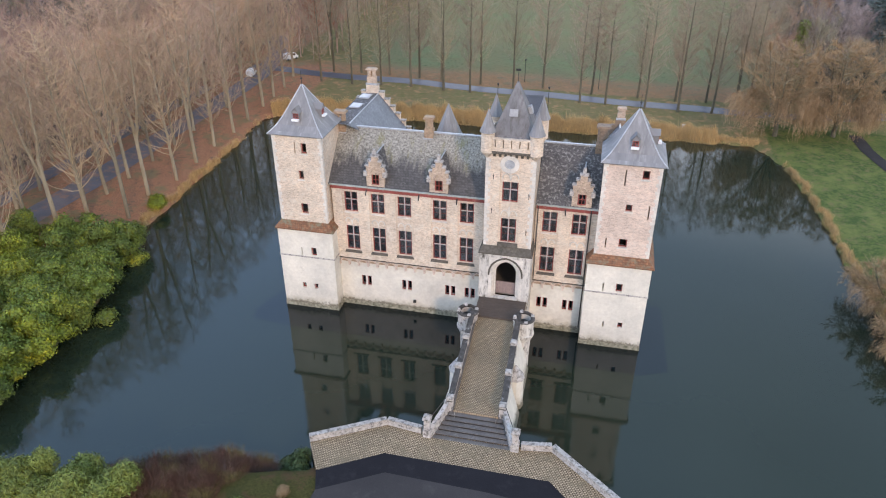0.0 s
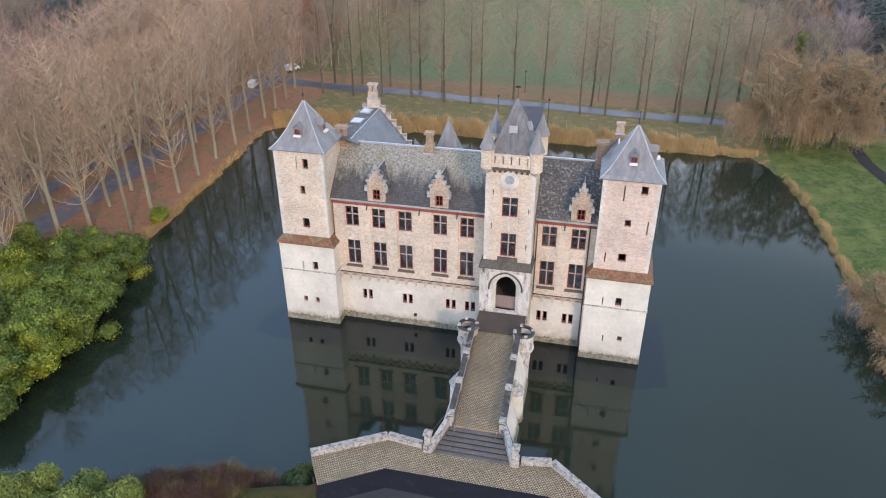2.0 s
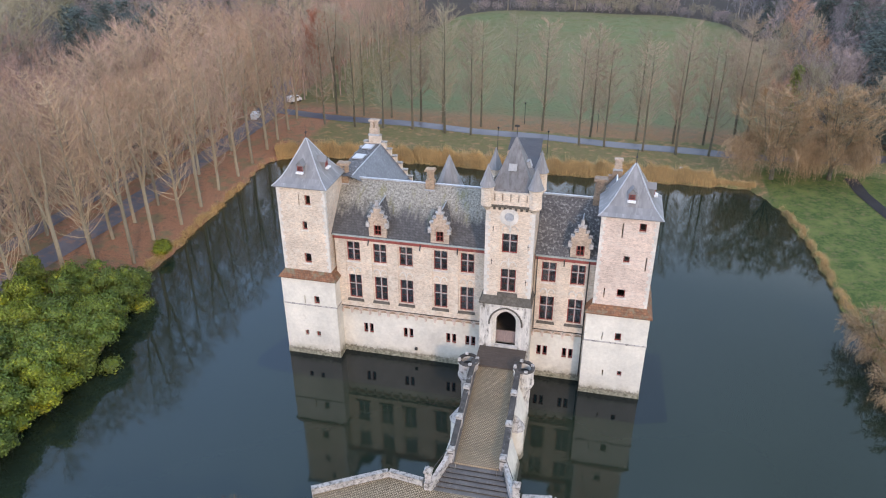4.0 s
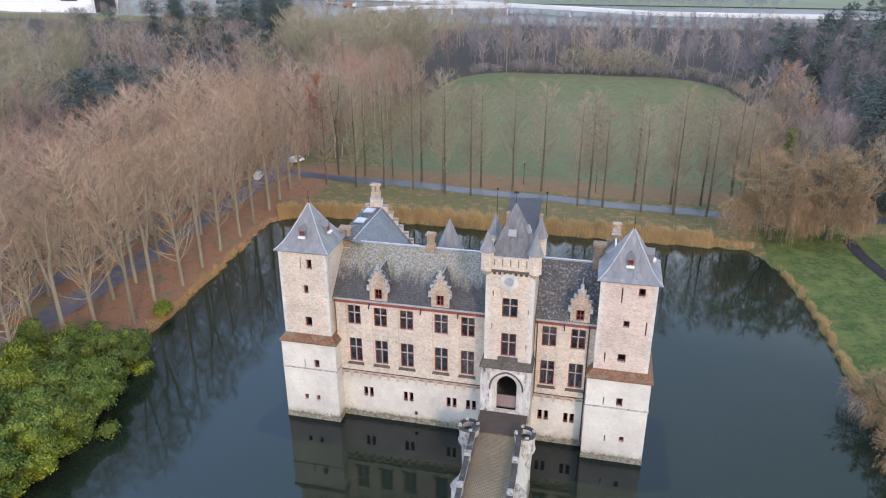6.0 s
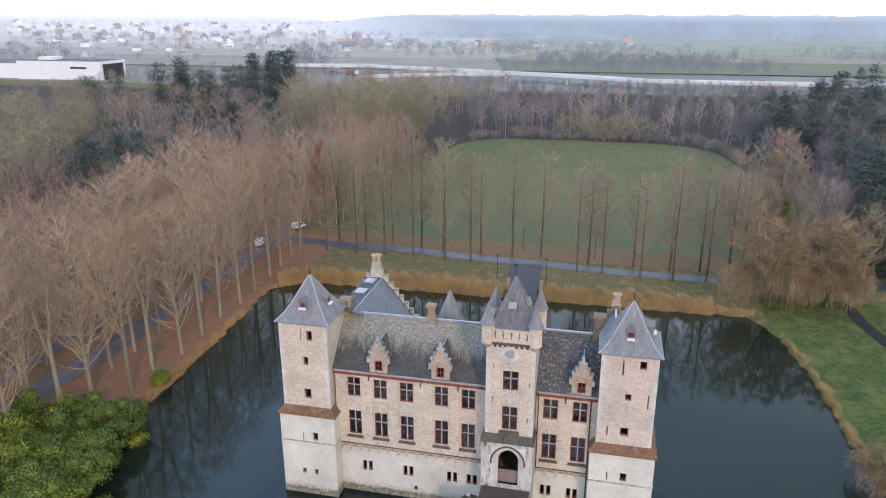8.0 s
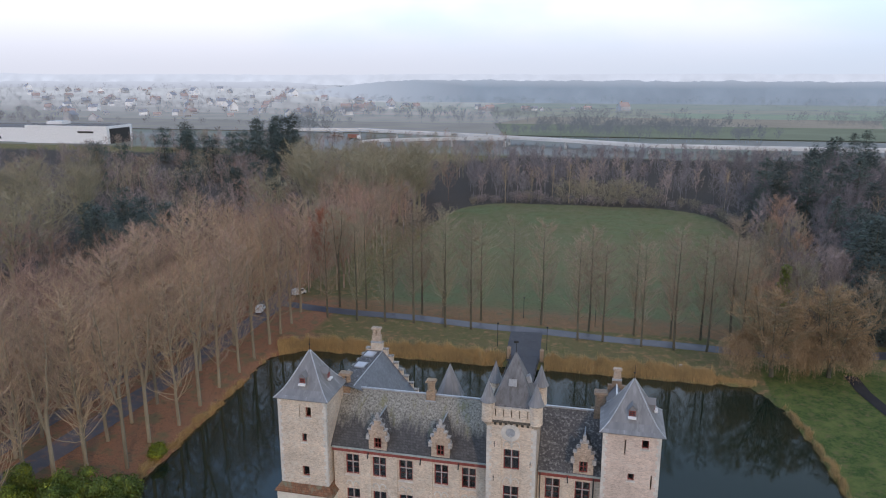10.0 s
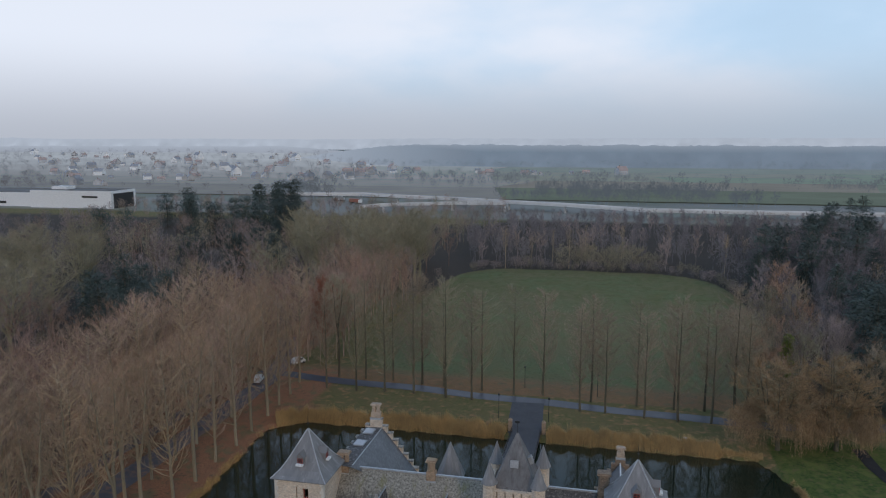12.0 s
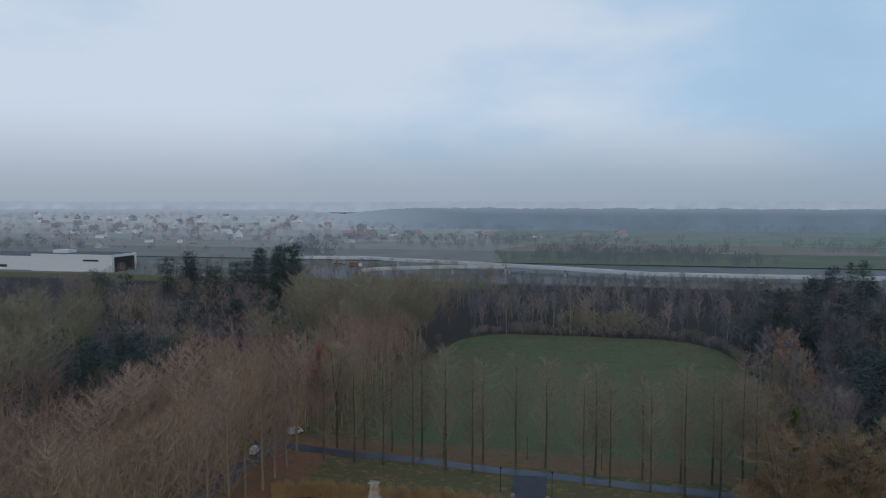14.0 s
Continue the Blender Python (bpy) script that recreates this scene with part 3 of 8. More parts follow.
def make_ground():
    def spread(lo, a, b, c, hi, fine, mid):
        out = list(np.arange(a, b, fine)) + [b]
        s = mid
        while out[-1] < hi:
            out.append(out[-1] + s)
            if out[-1] > c:
                s *= 1.25
        s = mid
        while out[0] > lo:
            out.insert(0, out[0] - s)
            if out[0] < -c:
                s *= 1.25
        return np.array(out)
    xs, ys = spread(-4600, -72, 72, 200, 4600, 1.0, 4.0), spread(-1500, -48, 100, 260, 4600, 1.0, 4.0)
    X, Y = np.meshgrid(xs, ys)
    Z = ground_height(X, Y)
    nx, ny = len(xs), len(ys)
    idx = np.arange(nx * ny).reshape(ny, nx)
    faces = np.stack([idx[:-1, :-1], idx[:-1, 1:], idx[1:, 1:], idx[1:, :-1]], -1).reshape(-1, 4)
    me = raw_mesh("ground", np.stack([X, Y, Z], -1).reshape(-1, 3), faces, GROUND, True)
    # what grows where: r leaf litter, g bright lawn, b far fields
    d = moat_distance(X, Y)
    litter = np.maximum(step((-44 - X) / 4) * step((100 - Y) / 15), (0.27 * step((97 - Y) / 6) + 0.30 * step((122 - Y) / 30)) * step((Y - 82.5) / 1.5) * step((46 - X) / 6))
    litter = np.maximum(litter, step((-X - 58) / 6) * step((330 - Y) / 20))
    litter = np.maximum(litter, 0.75 * step((10 - d) / 6) * step((Y - 62) / 3) * step((-X - 38) / 8))
    litter = np.maximum(litter, 0.34 * step((Y - 62.5) / 2) * step((83 - Y) / 1.5) * step((45 - X) / 4))
    clearing = step((1.05 - ((np.abs(X - 6 + 0.02 * (Y - 160)) / 52) ** 5 + (np.abs(Y - 158) / 74) ** 4) ** 0.22) / 0.07)
    woods = step((Y - 150) / 60) * (1 - clearing) * step((415 - Y) / 20) * (1 - step((-X - 40) / 30) * step((Y - 360) / 20))
    woods = np.maximum(woods, step((X - 46) / 6) * step((Y - 84) / 6) * (1 - clearing) * step((420 - Y) / 20))
    woods = np.maximum(woods, step((-X - 72) / 10) * step((375 - Y) / 20))
    litter = litter * (1 - 0.5 * clearing * step((Y - 110) / 12))
    lawn = np.maximum(clearing * step((Y - 88) / 6), step((X - 42.0) / 1.5) * step((75 - Y) / 6))
    moss = step((-20 - Y) / 3)
    turf = step((X - 42.0) / 1.5) * step((75 - Y) / 6) * step((Y + 15) / 5)
    turf = np.maximum(turf, 0.38 * clearing * step((Y - 130) / 60))
    field = step((Y - 400) / 25)
    col = me.color_attributes.new("cover", "FLOAT_COLOR", "POINT")
    col.data.foreach_set("color", np.stack([litter, lawn, field, np.ones_like(X)], -1).astype(np.float32).ravel())
    col = me.color_attributes.new("floor", "FLOAT_COLOR", "POINT")
    col.data.foreach_set("color", np.stack([woods, moss, turf, np.ones_like(X)], -1).astype(np.float32).ravel())
    ob = new("ground", me)
    tagged(ob, "parkland ground with winter grass, fallen leaves and banks", "ground", kind="structure")


def ground_material():
    m = bpy.data.materials.new("winter_grass_and_leaf_litter")
    m.use_nodes = True
    nt = m.node_tree
    N, L = nt.nodes.new, nt.links.new
    b = nt.nodes["Principled BSDF"]
    tc = N("ShaderNodeTexCoord")

    def noise_node(scale, detail=8.0):
        n = N("ShaderNodeTexNoise")
        n.inputs["Scale"].default_value, n.inputs["Detail"].default_value, n.inputs["Roughness"].default_value = scale, detail, 0.65
        L(tc.outputs["Object"], n.inputs["Vector"])
        return n.outputs["Fac"]

    def ramp(s, lo, hi):
        r = N("ShaderNodeMapRange")
        r.inputs[1].default_value, r.inputs[2].default_value = lo, hi
        L(s, r.inputs[0])
        return r.outputs[0]

    def mix(f, a, bb):
        x = N("ShaderNodeMix")
        x.data_type = "RGBA"
        for key, v in (("Factor", f), ("A", a), ("B", bb)):
            if isinstance(v, bpy.types.NodeSocket):
                L(v, x.inputs[key])
            else:
                x.inputs[key].default_value = (*v, 1)
        return x.outputs["Result"]

    def soft(mask, grain):
        a = N("ShaderNodeMath")
        a.operation = "MULTIPLY_ADD"
        L(grain, a.inputs[0])
        a.inputs[1].default_value, a.inputs[2].default_value = 0.9, -0.45
        s = N("ShaderNodeMath")
        L(a.outputs[0], s.inputs[0])
        L(mask, s.inputs[1])
        return ramp(s.outputs[0], 0.3, 0.7)
    at = N("ShaderNodeVertexColor")
    at.layer_name = "cover"
    sep = N("ShaderNodeSeparateColor")
    L(at.outputs["Color"], sep.inputs[0])
    fine, mid, big = noise_node(5.0), noise_node(0.35), noise_node(0.05)
    rough_grass = mix(ramp(mid, 0.3, 0.7), (0.25, 0.18, 0.085), (0.14, 0.15, 0.06))
    rough_grass = mix(ramp(fine, 0.45, 0.7), rough_grass, (0.16, 0.12, 0.06))
    rough_grass = mix(ramp(noise_node(1.4, 7.0), 0.42, 0.6), rough_grass, (0.135, 0.14, 0.055))
    rough_grass = mix(ramp(noise_node(0.6, 8.0), 0.52, 0.64), rough_grass, (0.36, 0.21, 0.105))
    green = mix(ramp(fine, 0.3, 0.7), (0.14, 0.165, 0.075), (0.20, 0.215, 0.105))
    green = mix(ramp(big, 0.47, 0.63), green, (0.205, 0.17, 0.088))
    green = mix(ramp(noise_node(0.11, 7.0), 0.47, 0.62), green, (0.19, 0.165, 0.08))
    green = mix(ramp(noise_node(0.021, 6.0), 0.44, 0.6), green, (0.21, 0.175, 0.092))
    green = mix(ramp(mid, 0.54, 0.72), green, (0.17, 0.155, 0.075))
    green = mix(ramp(noise_node(1.7), 0.52, 0.68), green, (0.085, 0.105, 0.042))
    leaves = mix(ramp(noise_node(7.0, 3.0), 0.38, 0.62), (0.46, 0.21, 0.115), (0.22, 0.11, 0.07))
    leaves = mix(ramp(mid, 0.50, 0.62), leaves, (0.23, 0.165, 0.09))
    leaves = mix(ramp(noise_node(1.2), 0.55, 0.7), leaves, (0.13, 0.10, 0.065))
    fields = mix(ramp(noise_node(0.008, 2.0), 0.42, 0.52), (0.24, 0.25, 0.20), (0.30, 0.29, 0.26))
    col = mix(soft(sep.outputs[1], mid), rough_grass, green)
    col = mix(soft(sep.outputs[0], mid), col, leaves)
    fl = N("ShaderNodeVertexColor")
    fl.layer_name = "floor"
    sep2 = N("ShaderNodeSeparateColor")
    L(fl.outputs["Color"], sep2.inputs[0])
    mould = mix(ramp(fine, 0.3, 0.7), (0.06, 0.05, 0.042), (0.095, 0.075, 0.06))
    col = mix(soft(sep2.outputs[0], mid), col, mould)
    sward = mix(ramp(fine, 0.32, 0.66), (0.068, 0.108, 0.028), (0.125, 0.15, 0.042))
    sward = mix(ramp(noise_node(1.7, 6.0), 0.40, 0.58), (0.052, 0.088, 0.026), sward)
    sward = mix(ramp(noise_node(0.33, 7.0), 0.46, 0.62), sward, (0.15, 0.165, 0.05))
    sward = mix(ramp(noise_node(0.9), 0.52, 0.66), sward, (0.165, 0.14, 0.06))
    col = mix(soft(sep2.outputs[2], mid), col, sward)
    cushion = mix(ramp(fine, 0.35, 0.65), (0.042, 0.042, 0.012), (0.08, 0.07, 0.022))
    cushion = mix(ramp(noise_node(0.8), 0.5, 0.62), cushion, (0.095, 0.055, 0.026))
    col = mix(soft(sep2.outputs[1], mid), col, cushion)
    col = mix(soft(sep.outputs[2], big), col, fields)
    L(col, b.inputs["Base Color"])
    b.inputs["Roughness"].default_value, b.inputs["Specular IOR Level"].default_value = 0.95, 0.15
    bp = N("ShaderNodeBump")
    bp.inputs["Strength"].default_value, bp.inputs["Distance"].default_value = 0.6, 0.12
    L(fine, bp.inputs["Height"])
    L(bp.outputs[0], b.inputs["Normal"])
    return m


GROUND = ground_material()
make_ground()
tagged(part("moat_water", Mesh().poly((-62, -60, 0), (62, -60, 0), (62, 70, 0), (-62, 70, 0)), WATER), "still dark green moat water mirroring the castle", "water", kind="structure")


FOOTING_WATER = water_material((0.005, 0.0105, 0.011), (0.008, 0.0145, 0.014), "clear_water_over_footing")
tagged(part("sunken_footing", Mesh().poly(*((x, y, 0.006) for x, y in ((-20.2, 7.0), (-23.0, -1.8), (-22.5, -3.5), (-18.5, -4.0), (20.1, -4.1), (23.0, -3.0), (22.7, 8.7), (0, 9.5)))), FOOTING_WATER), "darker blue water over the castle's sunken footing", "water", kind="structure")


def ribbon(name, line, width, mat, label, lift=0.05, category="path"):
    """A paved strip that follows the ground along a line of (x, y)."""
    pts = []
    for (ax, ay), (bx, by) in zip(line, line[1:]):
        n = max(2, int(math.hypot(bx - ax, by - ay) / 2))
        pts += [(ax + (bx - ax) * i / n, ay + (by - ay) * i / n) for i in range(n)]
    pts.append(line[-1])
    m = Mesh()
    rows = []
    for i, (x, y) in enumerate(pts):
        (ax, ay), (bx, by) = pts[max(i - 1, 0)], pts[min(i + 1, len(pts) - 1)]
        l = math.hypot(bx - ax, by - ay)
        nx, ny = -(by - ay) / l, (bx - ax) / l
        row = []
        for s in (-0.5, -0.17, 0.17, 0.5):
            px, py = x + nx * width * s, y + ny * width * s
            row.append((px, py, float(ground_height(np.array([px]), np.array([py]))[0]) + lift))
        rows.append(row)
    for a, c in zip(rows, rows[1:]):
        for k in range(3):
            m.poly(a[k], a[k + 1], c[k + 1], c[k])
    return tagged(part(name, m, mat), label, category, kind="structure")


ribbon("park_path", [(-66, 87), (-52, 84.6), (-26, 83.0), (0, 80.6), (24, 78.9), (42, 77.6), (60, 79), (90, 90)], 3.6, ASPHALT_WET, "damp grey asphalt path between rows of trees")
ribbon("tree_lined_drive", [(-66, -30), (-63.2, 8), (-62.2, 24), (-61.7, 40), (-61.2, 58), (-61.2, 80), (-64, 96), (-72, 115)], 4.8, ASPHALT_DRIVE, "damp asphalt drive under bare trees", 0.06, "road")
ribbon("side_lane", [(-73, -20), (-70.5, 20), (-69.5, 45), (-68, 70)], 3.0, ASPHALT_DRIVE, "damp grey lane under the trees", 0.06, "road")
ribbon("lawn_path", [(72, 16), (65.5, 32), (61.6, 46), (59.6, 55), (58.2, 63), (58, 70)], 2.3, ASPHALT, "narrow asphalt path across the lawn", 0.07)

# ---- castle ----
castle = thing("moated_castle", "pale brick and limewashed stone moated castle with slate roofs", "castle")
PANE_CACHE = {}


def pane_mesh(w, h):
    key = (round(w, 3), round(h, 3))
    if key not in PANE_CACHE:
        PANE_CACHE[key] = Mesh().box(-w / 2, w / 2, -0.006, 0.006, 0, h).data("pane", GLASS)
    return PANE_CACHE[key]


def window(x, y, z0, z1, w, style="cross", turn=0.0, parent=castle):
    """A red-framed window standing in its opening: a stone cross, one transom, or a single light."""
    h = z1 - z0
    fr = Mesh()
    t = 0.075 if style == "cross" else 0.09
    fr.box(-w / 2, -w / 2 + t, -0.05, 0.05, 0, h).box(w / 2 - t, w / 2, -0.05, 0.05, 0, h)
    fr.box(-w / 2 + t, w / 2 - t, -0.05, 0.05, 0, t).box(-w / 2 + t, w / 2 - t, -0.05, 0.05, h - t, h)
    ob = part("window", fr, RED_PAINT, parent)
    ob.matrix_basis = pose(x, y, z0, 0, 0, turn)
    if style == "cross":
        split = 0.6 * h
        bars = Mesh().box(-0.055, 0.055, -0.08, 0.035, t, h - t).box(-w / 2 + t, -0.055, -0.08, 0.035, split - 0.05, split + 0.05).box(0.055, w / 2 - t, -0.08, 0.035, split - 0.05, split + 0.05)
        part("mullion", bars, MULLION, ob, "pale stone cross mullion")
        # added backing panel that brightens the panes
        part("blind", Mesh().box(-w / 2 + 0.02, w / 2 - 0.02, 0.2, 0.215, 0.02, h - 0.02), PANE_BACKING, ob, "grey panel added behind the glass to lighten it")
        red = Mesh()
        for sx in (-1, 1):
            for b, top in ((t, split - 0.05), (split + 0.05, h - t)):
                lw = w / 2 - t - 0.055
                c = sx * (0.055 + lw / 2)
                red.box(c - lw / 2, c - lw / 2 + 0.035, -0.02, 0.02, b, top).box(c + lw / 2 - 0.035, c + lw / 2, -0.02, 0.02, b, top)
                red.box(c - lw / 2 + 0.035, c + lw / 2 - 0.035, -0.02, 0.02, b, b + 0.04)
                if top - b > 1.2:
                    red.box(c - lw / 2 + 0.035, c + lw / 2 - 0.035, -0.02, 0.02, b + (top - b) * 0.55, b + (top - b) * 0.55 + 0.03)
                part("pane", pane_mesh(lw - 0.07, top - b - 0.04), GLASS, ob, at=(c, 0, b + 0.04))
        part("casement", red, RED_PAINT, ob)
    elif style == "grid":
        bars = Mesh().box(-0.03, 0.03, -0.03, 0.03, t, h - t).box(-w / 2 + t, -0.03, -0.03, 0.03, h / 2 - 0.03, h / 2 + 0.03).box(0.03, w / 2 - t, -0.03, 0.03, h / 2 - 0.03, h / 2 + 0.03)
        part("glazing_bar", bars, RED_PAINT, ob)
        part("pane", pane_mesh(w - 2 * t, h - 2 * t), GLASS, ob, at=(0, 0, t))
    else:
        part("pane", pane_mesh(w - 2 * t, h - 2 * t), GLASS, ob, at=(0, 0, t))
        m = Mesh()
        for sx in (-1, 1):
            r = w / 2
            pts = [(sx * r, h)] + [(sx * r * math.cos(radians(a)), h - r * 0.75 + r * 0.75 * math.sin(radians(a))) for a in (0, 22, 45, 67, 90)]
            m.extrude(pts, lambda a, d, z: (a, d - 0.2, z), 0.14)
        part("arched_head", m, RED_PAINT, ob, "red arched window head")
    return ob


def arc(m, cx, z, r, place, tube=0.05, a0=0, a1=180, n=10, stretch=1.0, out=0.05):
    """A raised arched rib on a wall."""
    pts = [place(cx + r * math.cos(radians(a0 + (a1 - a0) * i / n)), -out, z + stretch * r * math.sin(radians(a0 + (a1 - a0) * i / n))) for i in range(n + 1)]
    for p, q in zip(pts, pts[1:]):
        m.rod(p, q, tube, n=5)


FY, LY = 1.5, 1.78     # the front range's upper and lower wall
BAYS = [-11.8, -8.8, -5.85, -2.0, 0.92, 9.52, 12.5]
LIGHTS = [-10.6, -5.85, -0.85, 1.36, 9.36, 12.15]
UP, LO, WW = (12.25, 14.6), (7.5, 10.5), 1.48


def front_range():
    holes = [(b - WW / 2, b + WW / 2, *z) for b in BAYS for z in (UP, LO)]
    tower = (2.7, 8.2, 6.2, 15.5)
    for a0, a1 in ((-13.85, 2.95), (8.05, 14.3)):
        hs = [h for h in holes if a0 < h[0] < a1]
        part("wall", Mesh().wall(south(FY + 0.14), a0, a1, 6.45, 15.2, 0.5, hs), BRICK, castle, "pale pinkish brick wall with recessed window bays")
        bays = [(b - 0.92, b + 0.92, 7.15, 15.0) for b in BAYS if a0 < b < a1]
        part("wall_face", Mesh().wall(south(FY), a0, a1, 6.45, 15.2, 0.136, bays), BRICK, castle)
        lights = [(c + s - 0.24, c + s + 0.24, 2.8, 4.1) for c in LIGHTS if a0 < c < a1 for s in (-0.34, 0.34)]
        part("wall", Mesh().wall(south(LY), a0, a1, 0.55, 6.45, 0.6, lights), LIMEWASH, castle, "limewashed stone lower wall")
        part("plinth", Mesh().frustum((a0, a1, LY - 0.12, LY + 0.6, -1.4), (a0, a1, LY - 0.04, LY + 0.6, 0.55)), PLINTH, castle, "algae-stained stone plinth at the waterline")
    # string course with its row of small arches
    for a0, a1 in ((-13.55, 2.8), (8.2, 13.68)):
        n = round((a1 - a0) / 1.12)
        w = (a1 - a0) / n
        for i in range(n):
            c = a0 + (i + 0.5) * w
            m = Mesh()
            arc(m, c, 5.78, w * 0.45, south(LY), 0.1, out=0.2, n=8)
            m.box(c - w / 2 - 0.1, c - w / 2 + 0.1, LY - 0.28, LY - 0.002, 5.45, 5.8)
            part("corbel_arch", m, BRICK_PINK, castle)
            r = w * 0.38
            part("arch_infill", Mesh().extrude([(c + r * math.cos(radians(18 * k)), 5.78 + r * math.sin(radians(18 * k))) for k in range(11)], south(LY - 0.03), 0.028), BRICK_RED, castle)
        part("string_course", Mesh().frustum((a0, a1, LY - 0.26, LY - 0.002, 6.3), (a0, a1, FY - 0.12, LY - 0.002, 6.44)), COPING, castle, "projecting weathered string course")
    for b in BAYS:
        part("sloping_sill", Mesh().frustum((b - 0.98, b + 0.98, FY - 0.16, FY + 0.13, 7.22), (b - 0.94, b + 0.94, FY - 0.02, FY + 0.13, 7.42)), MOSSY, castle, "dark moss-stained stone sill")
        m = Mesh()
        for s in (-0.38, 0.38):
            arc(m, b + s, 11.0, 0.34, south(FY + 0.14), 0.075, stretch=1.35, out=0.07)
        m.box(b - 0.05, b + 0.05, FY + 0.06, FY + 0.138, 10.6, 11.05)
        m.box(b - WW / 2 - 0.08, b + WW / 2 + 0.08, FY + 0.0, FY + 0.138, 12.08, 12.2)
        part("blind_tracery", m, TRIM_CLEAN, castle, "pale blind pointed arches between the storeys")
    for b in BAYS:
        window(b, FY + 0.34, *LO, WW)
        window(b, FY + 0.34, *UP, WW)
    for c in LIGHTS:
        for s in (-0.34, 0.34):
            window(c + s, LY + 0.22, 2.8, 4.1, 0.48, "plain")
    m = Mesh()
    for a0, a1 in ((-13.95, 3.05), (8.1, 14.4)):
        m.box(a0, a1, FY - 0.13, FY - 0.002, 14.98, 15.2).box(a0, a1, FY - 0.13, FY + 0.3, 15.202, 15.42)
    part("eaves_board", m, RED_PAINT, castle, "red painted eaves board")
    m = Mesh()
    for a0, a1 in ((-13.95, 3.05), (8.1, 14.4)):
        m.box(a0, a1, FY - 0.3, FY - 0.135, 15.4, 15.54)
    part("gutter", m, GUTTER, castle)
    # roof: a band of newer slate above the eaves, older lichened slate to the ridge
    RY, RZ = 6.1, 20.3
    y0, z0, y1, z1 = FY - 0.15, 15.5, 3.2, 17.35
    m, m2 = Mesh(), Mesh()
    n = Mesh()
    m.poly((8.0, y0, z0), (14.7, y0, z0), (14.7, RY, RZ), (8.0, RY, RZ)).poly((8.0, y0, z0 - 0.08), (14.7, y0, z0 - 0.08), (14.7, y0, z0), (8.0, y0, z0))
    n.poly((-14.3, y0, z0), (3.2, y0, z0), (3.2, RY, RZ), (-14.3, RY, RZ)).poly((-14.3, y0, z0 - 0.08), (3.2, y0, z0 - 0.08), (3.2, y0, z0), (-14.3, y0, z0))
    n.poly((-14.3, RY, RZ), (14.7, RY, RZ), (14.7, 10.9, 15.4), (-14.3, 10.9, 15.4))
    part("roof", m, SLATE, castle, "dark slate roof with pale lichen specks")
    part("roof", n, SLATE_MOSSY, castle, "lichen-covered old slate roof")
    part("ridge_capping", Mesh().box(-13.9, 3.2, RY - 0.14, RY + 0.14, RZ - 0.06, RZ + 0.1).box(8.0, 14.4, RY - 0.14, RY + 0.14, RZ - 0.06, RZ + 0.1), LEAD, castle, "pale lead ridge capping")
    part("wall", Mesh().wall(north(10.7), -14, 14.4, -1, 15.4, 0.5), BRICK, castle)


front_range()
part("downpipe", Mesh().rod((13.55, FY - 0.16, 1.0), (13.55, FY - 0.16, 15.3), 0.07, n=6), DARK_IRON, castle, "black iron downpipe")
part("downpipe", Mesh().rod((8.28, FY - 0.14, 6.6), (8.28, FY - 0.14, 15.3), 0.05, n=6), DARK_IRON, castle, "black iron downpipe")
for _x in (-9.9, -4.15, -0.1, 11.0):
    part("gutter_spout", Mesh().rod((_x, FY - 0.1, 15.15), (_x + 0.05, FY - 0.62, 14.7), 0.07, 0.06, 6), DARK_IRON, castle)
part("drain_spout", Mesh().box(-5.1, -4.8, LY - 0.22, LY - 0.004, 1.3, 1.6), DARK_IRON, castle, "dark drain outlet")


def crow_steps(cx, half, z0, z1, n, top):
    """The outline of a stepped gable."""
    left = []
    for i in range(n):
        x = half - (half - top) * i / (n - 1)
        z = z0 + (z1 - z0) * (i + 1) / n
        left += [(cx - x, z0 + (z1 - z0) * i / n if i else z0), (cx - x, z)]
    right = [(2 * cx - a, z) for a, z in reversed(left)]
    return left + right


